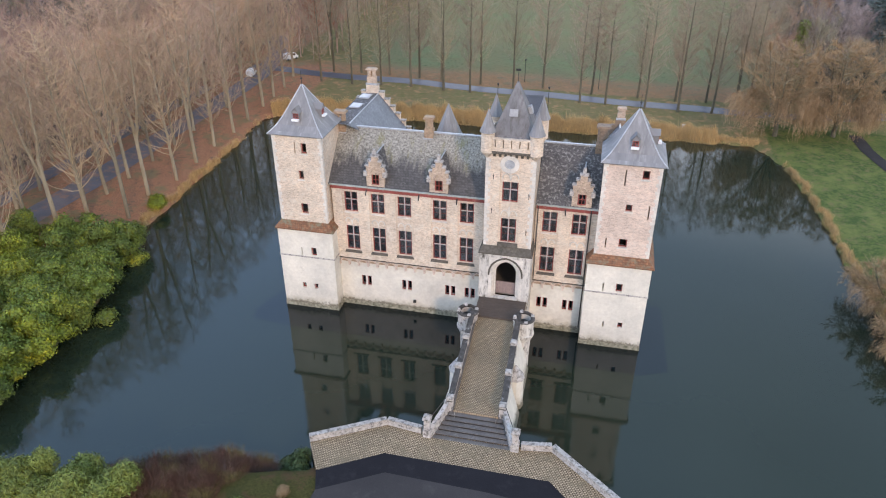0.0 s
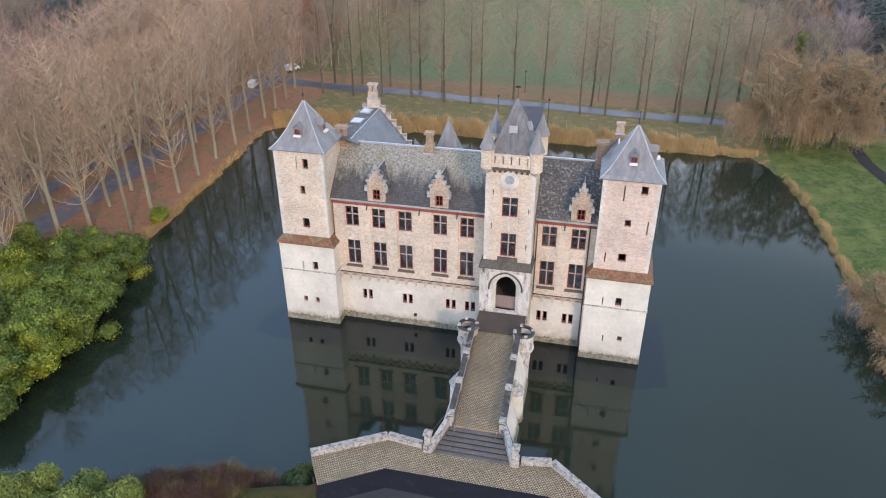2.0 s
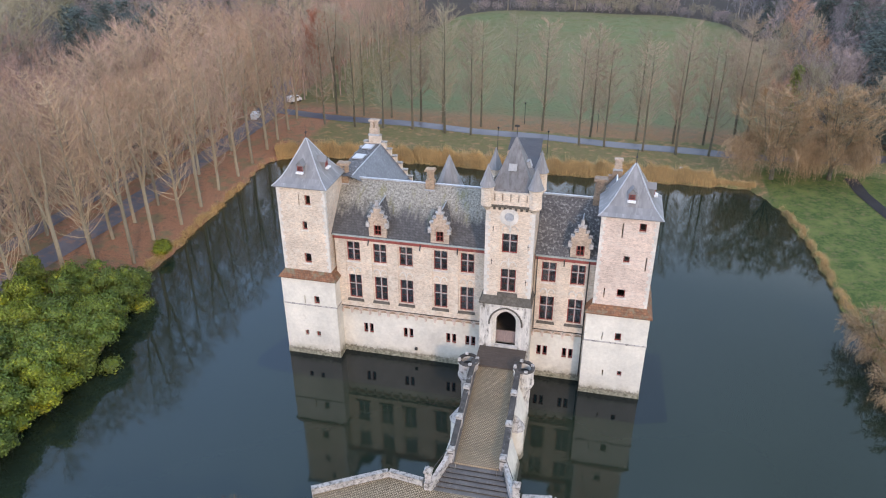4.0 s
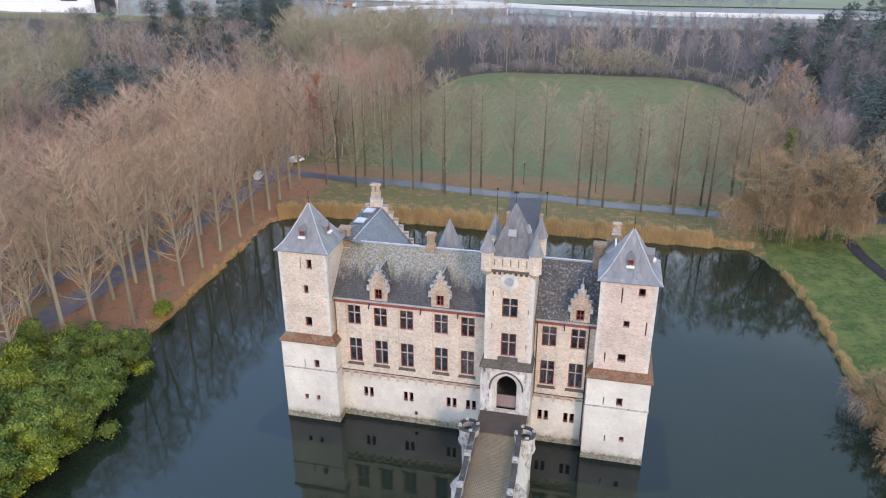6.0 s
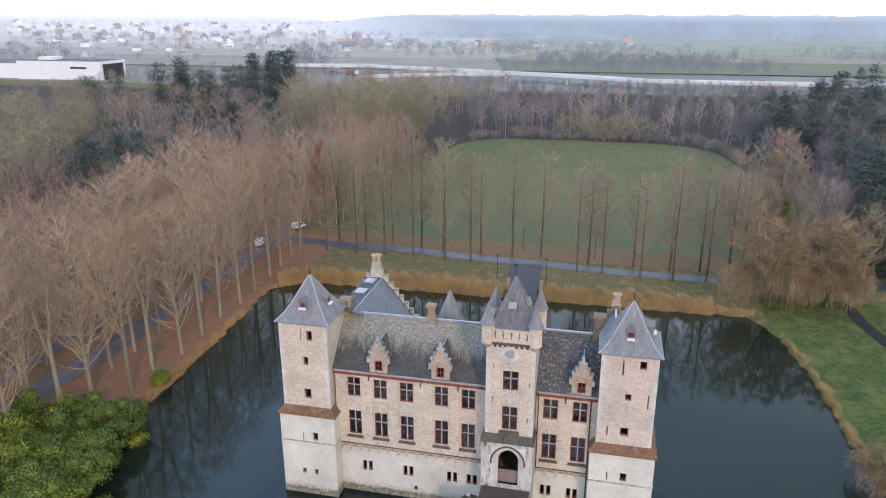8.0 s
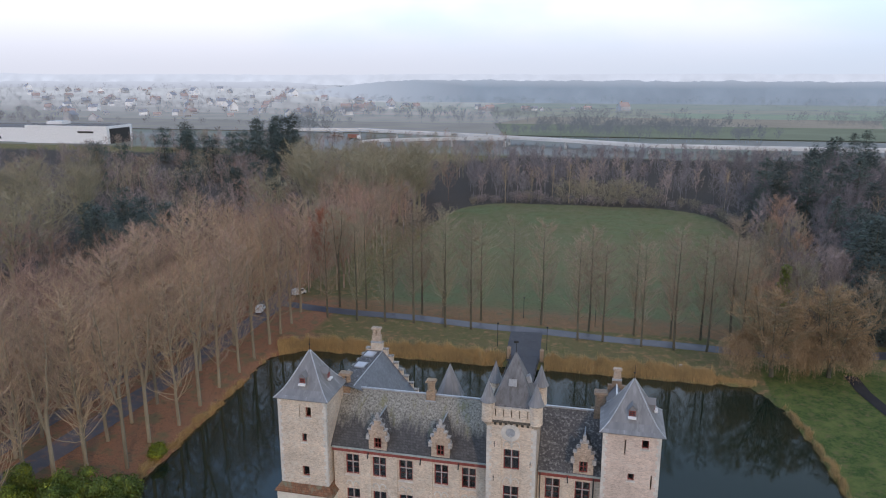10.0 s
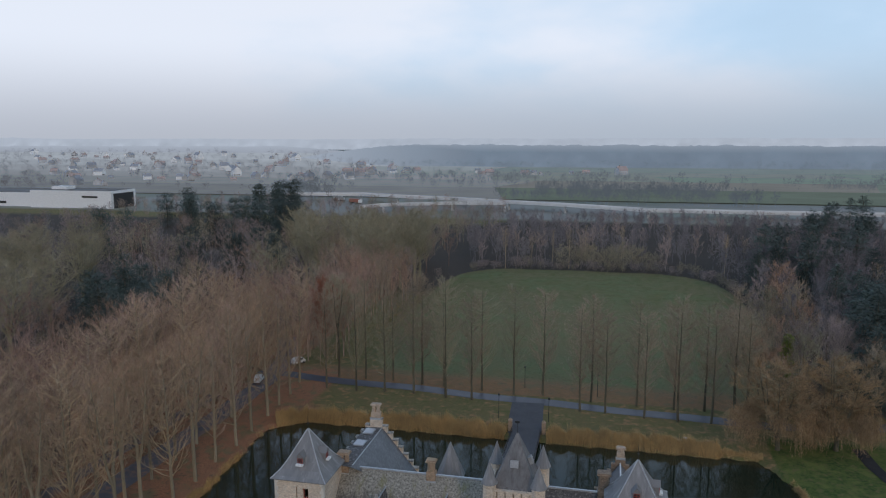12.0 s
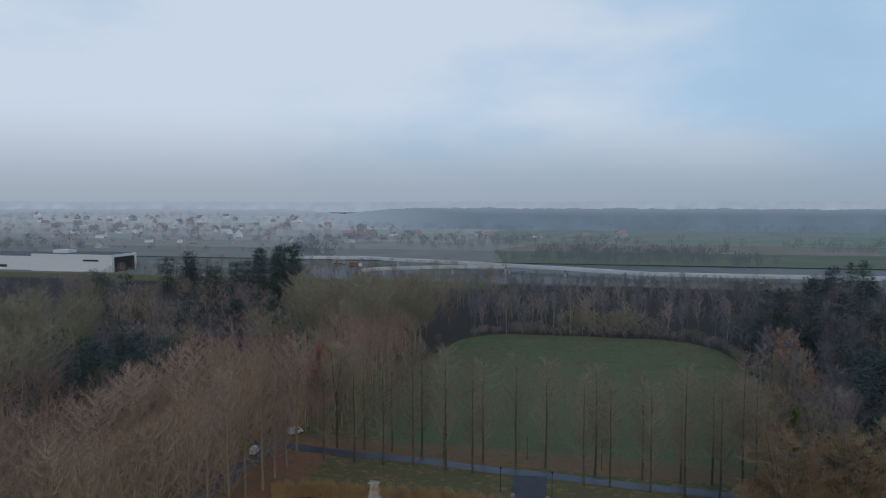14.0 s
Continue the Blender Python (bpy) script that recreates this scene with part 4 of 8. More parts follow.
def dormer(x):
    y = FY - 0.06
    m = Mesh().wall(south(y), x - 0.98, x + 0.98, 15.15, 17.3, 0.35, [(x - 0.42, x + 0.42, 15.75, 16.95)])
    m.extrude(crow_steps(x, 0.98, 17.3, 18.95, 3, 0.34), south(y), 0.35)
    d = part("dormer", m, WEATHERED_BRICK, castle, "brick dormer with a small crow-stepped gable")
    for i in range(3):
        w = 0.98 - (0.98 - 0.34) * i / 2
        z = 17.3 + 1.65 * (i + 1) / 3
        nxt = 0.98 - (0.98 - 0.34) * (i + 1) / 2 if i < 2 else 0
        for s in (-1, 1):
            a, b = sorted((x + s * (w + 0.1), x + s * nxt))
            part("coping_stone", Mesh().box(a, b, y - 0.1, y + 0.43, z + 0.002, z + 0.17), TRIM, d, "weathered stone step")
    for s in (-1, 1):
        part("kneeler_stone", Mesh().box(x + s * 1.05 - 0.2, x + s * 1.05 + 0.2, y - 0.16, y + 0.3, 16.75, 17.29), TRIM, d)
    part("finial", Mesh().frustum((x - 0.19, x + 0.19, y, y + 0.34, 19.13), (x - 0.15, x + 0.15, y + 0.04, y + 0.3, 19.75)), TRIM, d, "weathered stone finial")
    m = Mesh()
    arc(m, x, 17.0, 0.48, south(y), 0.085, stretch=1.3)
    part("arch_moulding", m, WEATHERED_BRICK, d)
    m = Mesh()
    for a, b in ((x - 0.42, x - 0.30), (x + 0.30, x + 0.42), (x - 0.035, x + 0.035)):
        m.box(a, b, y + 0.14, y + 0.24, 15.75, 16.95)
    for a, b in ((15.752, 15.84), (16.28, 16.35), (16.86, 16.948)):
        m.box(x - 0.33, x - 0.035, y + 0.145, y + 0.235, a, b).box(x + 0.035, x + 0.33, y + 0.145, y + 0.235, a, b)
    part("window_frame", m, RED_PAINT, d)
    part("pane", pane_mesh(0.66, 1.02), GLASS, d, at=(x, y + 0.19, 15.84))
    m = Mesh()
    rz, ez = 18.95, 17.1
    yr = FY - 0.15 + (rz - 15.5) * (4.75 / 4.8)
    ye = FY - 0.15 + (ez - 15.5) * (4.75 / 4.8)
    for s in (-1, 1):
        m.poly((x, y + 0.35, rz), (x, yr + 0.3, rz), (x + s * 1.1, ye + 0.3, ez), (x + s * 1.1, y + 0.35, ez))
    part("roof", m, SLATE, d)
    m = Mesh()
    for s in (-1, 1):
        m.poly((x + s * 0.95, y + 0.35, 15.3), (x + s * 0.95, y + 0.35, ez + 0.12), (x + s * 0.95, ye + 0.4, ez + 0.12), (x + s * 0.95, y + 0.5, 15.5))
    part("cheek", m, SLATE, d)
    part("flashing", Mesh().rod((x, y + 0.3, rz + 0.05), (x, yr + 0.3, rz + 0.05), 0.07).rod((x + 1.1, y + 0.5, ez), (x, y + 0.5, rz + 0.05), 0.11), LEAD, d, "pale lead flashing")


for _x in (-8.85, -2.05, 12.5):
    dormer(_x)


def corner_tower(x0, x1, flip):
    """A square corner tower: limewashed foot, tiled weathering, brick shaft and bell-cast slate roof. flip: -1 for the one with windows the other way round."""
    cx = (x0 + x1) / 2
    y0, y1 = 0.0, 6.4
    u0, u1, v0, v1 = x0 + 0.48, x1 - 0.48, 0.38, 5.95
    tw = thing("corner_tower", "square brick corner tower on a limewashed stone foot", "tower", "castle corner towers")
    if flip < 0:
        low = [(cx + 0.87, 0.62, 7.0, 8.05), (cx - 0.7, 0.46, 2.6, 3.3), (cx + 0.72, 0.46, 2.6, 3.3)]
        high = [(cx + 0.72, 0.62, 19.05, 20.2), (cx + 0.15, 0.55, 16.1, 17.1), (cx + 0.15, 0.8, 12.05, 13.25)]
        slits = [(cx - 0.55, 6.95, 8.0, y0), (cx - 0.25, 19.0, 20.3, v0)]
    else:
        low = [(cx + 0.25, 0.62, 7.05, 8.05), (cx + 0.87, 0.48, 2.65, 3.3)]
        high = [(cx + 1.25, 0.65, 19.6, 20.5), (cx + 0.1, 0.6, 16.1, 16.85), (cx + 0.0, 0.8, 12.1, 13.05)]
        slits = [(cx - 1.35, 7.0, 7.95, y0), (cx - 0.85, 2.5, 3.2, y0), (cx - 1.65, 11.9, 13.0, v0), (cx + 2.0, 15.4, 16.9, v0), (cx - 0.6, 18.8, 20.4, v0)]

    def cut(items, y):
        return [(x - w / 2, x + w / 2, a, b) for x, w, a, b in items] + [(x - 0.06, x + 0.06, a, b) for x, a, b, yy in slits if yy == y]
    part("wall", Mesh().wall(south(y0), x0, x1, 0.5, 10.15, 0.7, cut(low, y0)), LIMEWASH, tw, "limewashed stone foot")
    m = Mesh().wall(east(x1), y0 + 0.7, y1, 0.5, 10.15, 0.7).wall(west(x0), y0 + 0.7, y1, 0.5, 10.15, 0.7).wall(north(y1), x0 + 0.7, x1 - 0.7, 0.5, 10.15, 0.7)
    part("wall", m, LIMEWASH, tw)
    part("plinth", Mesh().frustum((x0 - 0.1, x1 + 0.1, y0 - 0.1, y1, -1.4), (x0 - 0.03, x1 + 0.03, y0 - 0.03, y1, 0.5)), PLINTH, tw, "algae-stained stone plinth at the waterline")
    m = Mesh()
    for a, b, c, d in ((x0 - 0.07, x1 + 0.07, y0 - 0.07, y0 - 0.002), (x1 + 0.002, x1 + 0.07, y0 - 0.002, y1), (x0 - 0.07, x0 - 0.002, y0 - 0.002, y1)):
        m.box(a, b, c, d, 6.72, 6.88)
    part("string_course", m, TRIM, tw)
    part("weathering", Mesh().frustum((x0 - 0.2, x1 + 0.2, y0 - 0.2, y1 + 0.2, 10.15), (x0 - 0.2, x1 + 0.2, y0 - 0.2, y1 + 0.2, 10.28)).frustum((x0 - 0.2, x1 + 0.2, y0 - 0.2, y1 + 0.2, 10.28), (u0 - 0.01, u1 + 0.01, v0 - 0.01, v1 + 0.01, 11.1)), RUST_TILE, tw, "rust-red tiled ledge with moss")
    part("wall", Mesh().wall(south(v0), u0, u1, 11.1, 21.0, 0.6, cut(high, v0)), BRICK_PINK if flip > 0 else BRICK, tw, "pale brick shaft")
    m = Mesh().wall(east(u1), v0 + 0.6, v1, 11.1, 21.0, 0.6).wall(west(u0), v0 + 0.6, v1, 11.1, 21.0, 0.6).wall(north(v1), u0 + 0.6, u1 - 0.6, 11.1, 21.0, 0.6)
    part("wall", m, BRICK, tw)
    for corner, ey in ((u0, v0), (u1, v0)):
        s = 1 if corner == u0 else -1
        for i in range(24):
            w = 0.42 if i % 2 else 0.26
            a, b = sorted((corner - s * 0.012, corner + s * w))
            z = 11.15 + i * 0.41
            part("quoin", Mesh().box(a, b, ey - 0.012, ey + (0.68 - w), z, z + 0.38), TRIM_CLEAN, tw)
    for x, w, a, b in low:
        window(x, y0 + 0.3, a, b, w, "plain", parent=tw)
    for x, w, a, b in high:
        window(x, v0 + 0.3, a, b, w, "plain", parent=tw)
    for x, w, a, b in high:
        part("window_sill", Mesh().box(x - w / 2 - 0.12, x + w / 2 + 0.12, v0 - 0.1, v0 + 0.15, a - 0.14, a - 0.004), TRIM_CLEAN, tw)
    # bell-cast pyramid roof
    rings = [(3.04, 20.98), (3.06, 21.06), (2.72, 21.32), (2.2, 21.85), (1.72, 22.55), (1.22, 23.4), (0.66, 24.4), (0.05, 25.5)]
    ccx, ccy = (u0 + u1) / 2, (v0 + v1) / 2
    k = math.sqrt(2)
    uv_slope(part("roof", Mesh().lathe(ccx, ccy, [(r * k, z) for r, z in rings], 4, radians(45)), LEAD_SLATE, tw, "pale grey slate pyramid roof with flared eaves"))
    for sx in (-1, 1):
        for sy in (-1, 1):
            m = Mesh()
            for (r, z), (r2, zz) in zip(rings[1:], rings[2:]):
                m.rod((ccx + sx * r, ccy + sy * r, z), (ccx + sx * r2, ccy + sy * r2, zz), 0.06, n=5)
            part("hip_roll", m, LEAD, tw, "pale lead hip")
    part("finial", Mesh().rod((ccx, ccy, 25.4), (ccx, ccy, 26.9), 0.04, 0.02).lathe(ccx, ccy, [(0.02, 26.0), (0.13, 26.12), (0.02, 26.25)], 8), DARK_IRON, tw)
    # little roof dormers
    def tiny(px, py, dx, dy):
        e = part("roof_dormer", Mesh().box(-0.33, 0.33, -0.08, 0.9, -0.3, 0.6), LEAD_SLATE, tw, "small slate roof dormer with a red window")
        e.matrix_basis = pose(px, py, 22.55, 0, 0, math.degrees(math.atan2(dx, -dy)))
        part("cap", Mesh().poly((-0.46, -0.2, 0.58), (0, -0.2, 1.15), (0, 1.0, 1.15), (-0.46, 0.9, 0.58)).poly((0.46, 0.9, 0.58), (0, 1.0, 1.15), (0, -0.2, 1.15), (0.46, -0.2, 0.58)).poly((-0.42, -0.14, 0.58), (0.42, -0.14, 0.58), (0, -0.14, 1.08)), LEAD_SLATE, e)
        part("sill", Mesh().box(-0.38, 0.38, -0.42, -0.1, -0.22, -0.04), WHITE_PAINT, e, "white lead apron")
        f = Mesh()
        for x0_, x1_ in ((-0.29, -0.23), (-0.03, 0.03), (0.23, 0.29)):
            f.box(x0_, x1_, -0.13, -0.084, 0.0, 0.52)
        for z0_, z1_ in ((0.0, 0.06), (0.23, 0.29), (0.46, 0.52)):
            f.box(-0.23, -0.03, -0.128, -0.086, z0_, z1_).box(0.03, 0.23, -0.128, -0.086, z0_, z1_)
        part("window_frame", f, RED_PAINT, e, "red window frame")
        part("pane", Mesh().box(-0.23, 0.23, -0.1, -0.084, 0.06, 0.46), GLASS, e)
    tiny(ccx - 0.1, ccy - 1.95, 0, -1)
    tiny(ccx + 1.95, ccy, 1, 0)


corner_tower(-20.0, -13.62, -1)
corner_tower(13.75, 20.1, 1)


def pointed(cx, half, spring, rise, n=8):
    """The outline of a pointed arch from the left springing to the right."""
    r = (half * half + rise * rise) / (2 * half)
    top = math.atan2(rise, r - half)
    left = [(cx - half + r - r * math.cos(top * i / n), spring + r * math.sin(top * i / n)) for i in range(n + 1)]
    return left + [(2 * cx - a, z) for a, z in reversed(left[:-1])]


def arch_ring(m, cx, z0, spring, inner, rise_in, outer, rise_out, place, depth):
    """A band between two pointed arches, with upright jambs."""
    a = [(cx - inner, z0)] + pointed(cx, inner, spring, rise_in) + [(cx + inner, z0)]
    b = [(cx - outer, z0)] + pointed(cx, outer, spring, rise_out) + [(cx + outer, z0)]
    for i in range(len(a) - 1):
        p, q, r, s = a[i], a[i + 1], b[i + 1], b[i]
        m.poly(place(s[0], 0, s[1]), place(p[0], 0, p[1]), place(q[0], 0, q[1]), place(r[0], 0, r[1]))
        m.poly(place(p[0], 0, p[1]), place(p[0], depth, p[1]), place(q[0], depth, q[1]), place(q[0], 0, q[1]))
        m.poly(place(s[0], 0, s[1]), place(r[0], 0, r[1]), place(r[0], depth, r[1]), place(s[0], depth, s[1]))


def entrance_tower():
    et = thing("entrance_tower", "tall brick entrance tower with corner turrets over an arched portal", "tower")
    PX0, PX1, PY, cx = 2.82, 8.1, -1.05, 5.58
    m = Mesh().wall(south(PY), PX0, PX1, 0.4, 10.5, 0.5, [(cx - 1.75, cx + 1.75, 5.3, 10.1)])
    m.wall(west(PX0), PY + 0.5, LY, 0.4, 10.5, 0.5).wall(east(PX1), PY + 0.5, LY, 0.4, 10.5, 0.5)
    part("wall", m, STAINED, et, "stained limewashed stone portal block")
    part("plinth", Mesh().frustum((PX0 - 0.1, PX1 + 0.1, PY - 0.1, LY, -1.4), (PX0 - 0.03, PX1 + 0.03, PY - 0.03, LY, 0.4)), PLINTH, et)
    # spandrel between the square opening and the arch, then stepped mouldings
    m = Mesh()
    ring = [(cx - 1.6, 5.3)] + pointed(cx, 1.6, 8.2, 1.75) + [(cx + 1.6, 5.3)]
    edge = [(cx - 1.748, 5.3)] + [(max(cx - 1.748, min(cx + 1.748, cx + (a - cx) * 2.2)), max(8.2, min(10.098, 8.2 + (z - 8.2) * 2.2))) for a, z in ring[1:-1]] + [(cx + 1.748, 5.3)]
    for i in range(len(ring) - 1):
        m.poly((edge[i][0], PY + 0.004, edge[i][1]), (ring[i][0], PY + 0.004, ring[i][1]), (ring[i + 1][0], PY + 0.004, ring[i + 1][1]), (edge[i + 1][0], PY + 0.004, edge[i + 1][1]))
    arch_ring(m, cx, 5.3, 8.2, 1.42, 1.6, 1.62, 1.78, south(PY + 0.02), 0.25)
    arch_ring(m, cx, 5.3, 8.2, 1.24, 1.42, 1.43, 1.61, south(PY + 0.22), 0.25)
    arch_ring(m, cx, 5.3, 8.2, 1.06, 1.25, 1.25, 1.43, south(PY + 0.44), 0.4)
    part("portal_arch", m, TRIM_CLEAN, et, "moulded pointed portal arch with dark weathering")
    m = Mesh()
    out = [(cx - 1.72, 8.0)] + pointed(cx, 1.72, 8.2, 1.95) + [(cx + 1.72, 8.0)]
    for p, q in zip(out, out[1:]):
        m.rod((p[0], PY - 0.05, p[1]), (q[0], PY - 0.05, q[1]), 0.1, n=5)
    part("hood_mould", m, MOSSY, et, "dark stained hood moulding")
    part("passage", Mesh().box(cx - 1.5, cx + 1.5, PY + 0.9, 6.5, 5.2, 5.3).box(cx - 1.6, cx - 1.5, PY + 0.9, 6.5, 5.3, 9.9).box(cx + 1.5, cx + 1.6, PY + 0.9, 6.5, 5.3, 9.9).box(cx - 1.6, cx + 1.6, 6.5, 6.6, 5.2, 9.9).box(cx - 1.6, cx + 1.6, PY + 0.9, 6.6, 9.9, 10.0), INTERIOR, et, "dim vaulted entrance passage")
    part("gate", Mesh().box(cx - 1.06, cx + 1.06, PY + 0.9, PY + 0.98, 5.32, 6.6).box(cx - 1.06, cx + 1.06, PY + 0.86, PY + 1.02, 6.6, 6.75), GATE_WOOD, et, "low weathered pinkish wooden gate")
    part("weathering", Mesh().frustum((PX0 - 0.12, PX1 + 0.12, PY - 0.12, LY, 10.5), (PX0 - 0.12, PX1 + 0.12, PY - 0.12, LY, 10.62)).frustum((PX0 - 0.12, PX1 + 0.12, PY - 0.12, LY, 10.62), (3.1, 7.98, -0.72, LY, 11.35)), MOSSY, et, "dark mossy sloping stone ledge")
    X0, X1, Y0, Y1 = 3.12, 7.96, -0.7, 4.15
    bay = (cx - 1.0, cx + 1.0, 11.5, 19.6)
    wins = [(cx - 0.78, cx + 0.78, 16.35, 18.5), (cx - 0.78, cx + 0.78, 11.8, 14.5)]
    part("wall", Mesh().wall(south(Y0), X0, X1, 11.3, 21.4, 0.14, [bay]), BRICK, et, "pale brick shaft with a tall recessed bay")
    part("wall", Mesh().wall(south(Y0 + 0.144), X0, X1, 11.3, 21.4, 0.5, wins), BRICK, et)
    m = Mesh().wall(east(X1), Y0 + 0.65, Y1, 11.3, 21.4, 0.5).wall(west(X0), Y0 + 0.65, Y1, 11.3, 21.4, 0.5).wall(north(Y1), X0 + 0.5, X1 - 0.5, 11.3, 21.4, 0.5)
    part("wall", m, BRICK, et)
    for corner, s in ((X0, 1), (X1, -1)):
        for i in range(25):
            w = 0.5 if i % 2 else 0.3
            a, b = sorted((corner - s * 0.012, corner + s * w))
            part("quoin", Mesh().box(a, b, Y0 - 0.012, Y0 + (0.8 - w), 11.32 + i * 0.4, 11.69 + i * 0.4), TRIM_CLEAN, et)
    for w in wins:
        window(cx, Y0 + 0.35, w[2], w[3], 1.56, parent=et)
    for z in (14.75, 18.7):
        m = Mesh()
        for s in (-0.42, 0.42):
            arc(m, cx + s, z + 0.1, 0.38, south(Y0 + 0.14), 0.055, stretch=1.5)
        m.box(cx - 0.06, cx + 0.06, Y0 + 0.05, Y0 + 0.142, z, z + 1.1)
        part("blind_tracery", m, TRIM_CLEAN, et)
    part("sill", Mesh().frustum((cx - 1.05, cx + 1.05, Y0 - 0.2, Y0 + 0.14, 11.42), (cx - 1.05, cx + 1.05, Y0 - 0.05, Y0 + 0.14, 11.75)), MOSSY, et)
    # round stone oculus
    m = Mesh()
    n = 24
    for r0, r1, d0, d1 in ((0.48, 0.92, -0.12, -0.12), (0.92, 0.92, -0.12, 0.1), (0.48, 0.48, -0.12, 0.05)):
        for i in range(n):
            a, b = 2 * math.pi * i / n, 2 * math.pi * (i + 1) / n
            P = lambda r, d, t: (cx - 0.12 + r * math.cos(t), Y0 + d, 20.42 + r * math.sin(t))
            m.poly(P(r0, d0, a), P(r1, d1, a), P(r1, d1, b), P(r0, d0, b))
    part("oculus_ring", m, TRIM_CLEAN, et, "round pale stone ring")
    m = Mesh()
    m.poly(*[(cx - 0.12 + 0.49 * math.cos(2 * math.pi * i / n), Y0 - 0.02, 20.42 + 0.49 * math.sin(2 * math.pi * i / n)) for i in range(n)])
    part("oculus_disc", m, LEAD, et)
    for zx, zz in ((3.85, 15.3), (7.45, 17.2), (7.4, 13.2), (3.9, 19.0)):
        part("wall_anchor", Mesh().box(zx - 0.025, zx + 0.025, Y0 - 0.06, Y0 - 0.014, zz - 0.3, zz + 0.3).box(zx - 0.09, zx + 0.09, Y0 - 0.05, Y0 - 0.014, zz + 0.08, zz + 0.12), DARK_IRON, et)
    # parapet on corbels with slits
    A0, A1, B0, B1 = X0 - 0.14, X1 + 0.14, Y0 - 0.22, Y1 + 0.2
    slit = [(A0 + 0.95 + i * 0.78, A0 + 1.05 + i * 0.78, 22.1, 22.85) for i in range(5)]
    m = Mesh().wall(south(B0), A0, A1, 21.55, 23.0, 0.35, slit).wall(north(B1), A0, A1, 21.55, 23.0, 0.35)
    m.wall(east(A1), B0 + 0.35, B1 - 0.35, 21.55, 23.0, 0.35).wall(west(A0), B0 + 0.35, B1 - 0.35, 21.55, 23.0, 0.35)
    part("parapet", m, BRICK, et, "brick parapet with narrow slits")
    for i in range(9):
        x = X0 + 0.3 + i * 0.53
        part("corbel", Mesh().frustum((x - 0.12, x + 0.12, Y0 - 0.04, Y0 + 0.1, 21.1), (x - 0.12, x + 0.12, B0 - 0.02, Y0 + 0.1, 21.5)), MOSSY, et)
    part("parapet_ledge", Mesh().box(A0 + 0.6, A1 - 0.6, B0 - 0.1, B0 - 0.002, 21.5, 21.72), MOSSY, et, "mossy stone ledge")
    for tx, ty in ((X0 + 0.1, Y0 + 0.1), (X1 - 0.1, Y0 + 0.1), (X0 + 0.1, Y1 - 0.1), (X1 - 0.1, Y1 - 0.1)):
        t = part("turret", Mesh().lathe(tx, ty, [(0.15, 20.95), (0.62, 21.5), (0.68, 21.6), (0.64, 21.65), (0.64, 23.4), (0.74, 23.5), (0.74, 23.6)], 14), BRICK, et, "round brick corner turret")
        uv_slope(part("cone", Mesh().lathe(tx, ty, [(0.8, 23.55), (0.56, 24.1), (0.26, 25.0), (0.02, 25.75)], 14), LEAD_SLATE, t, "grey slate cone roof"))
    rings = [(2.25, 22.65), (2.0, 23.1), (1.2, 25.0), (0.09, 27.75)]
    k = math.sqrt(2)
    rx, ry = (X0 + X1) / 2, (Y0 + Y1) / 2
    uv_slope(part("roof", Mesh().lathe(rx, ry, [(r * k, z) for r, z in rings], 4, radians(45)), SPIRE_SLATE, et, "steep dark slate pyramid roof"))
    part("finial", Mesh().rod((rx, ry, 27.7), (rx, ry, 29.0), 0.04, 0.02).box(rx - 0.25, rx + 0.2, ry - 0.01, ry + 0.01, 28.75, 28.95), DARK_IRON, et)
    h = part("roof_hatch", Mesh().box(-0.4, 0.4, -0.25, 0.3, -0.35, 0.35), HATCH, et, "pale grey roof hatch")
    h.matrix_basis = pose(rx - 0.1, ry - 1.2, 25.1, -20)
    h = part("roof_hatch", Mesh().box(-0.35, 0.35, -0.25, 0.3, -0.35, 0.35), HATCH, et, "pale grey roof hatch")
    h.matrix_basis = pose(rx + 1.25, ry + 0.1, 25.1, -20, 0, 90)


entrance_tower()


def chimney(x, y, w, d, z0, z1, mat, flues=2):
    c = part("chimney", Mesh().box(x - w / 2, x + w / 2, y - d / 2, y + d / 2, z0, z0 + (z1 - z0) * 0.45), mat, castle, "brick chimney stack")
    m = Mesh()
    for i in range(flues):
        fx = x - w / 2 + w * (i + 0.5) / flues
        m.lathe(fx, y, [(w / flues * 0.46, z0 + (z1 - z0) * 0.44), (w / flues * 0.44, z1 - 0.22)], 8)
    part("flue", m, mat, c)
    part("cap", Mesh().box(x - w / 2 - 0.08, x + w / 2 + 0.08, y - d / 2 - 0.08, y + d / 2 + 0.08, z1 - 0.24, z1 - 0.12).box(x - w / 2, x + w / 2, y - d / 2, y + d / 2, z1 - 0.12, z1), mat, c)
    part("flashing", Mesh().box(x - w / 2 - 0.1, x + w / 2 + 0.1, y - d / 2 - 0.12, y - d / 2 - 0.004, z0 - 0.1, z0 + 0.12), LEAD, c, "pale lead flashing")


chimney(-13.95, 6.0, 1.25, 0.9, 19.6, 22.0, BRICK_RED, 2)
chimney(-4.1, 6.0, 0.95, 0.8, 19.7, 22.1, BRICK_RED, 1)
chimney(13.85, 6.0, 1.25, 1.0, 19.0, 22.6, BRICK_DARK, 1)


# reflected sky on the rooflights is painted as a pale pane colour
SKY_TINTED_PANE = surface("rooflight_painted_sky", (0.55, 0.57, 0.6), (0.48, 0.5, 0.53), None, 1.0, 4.0, 0.3, 0)


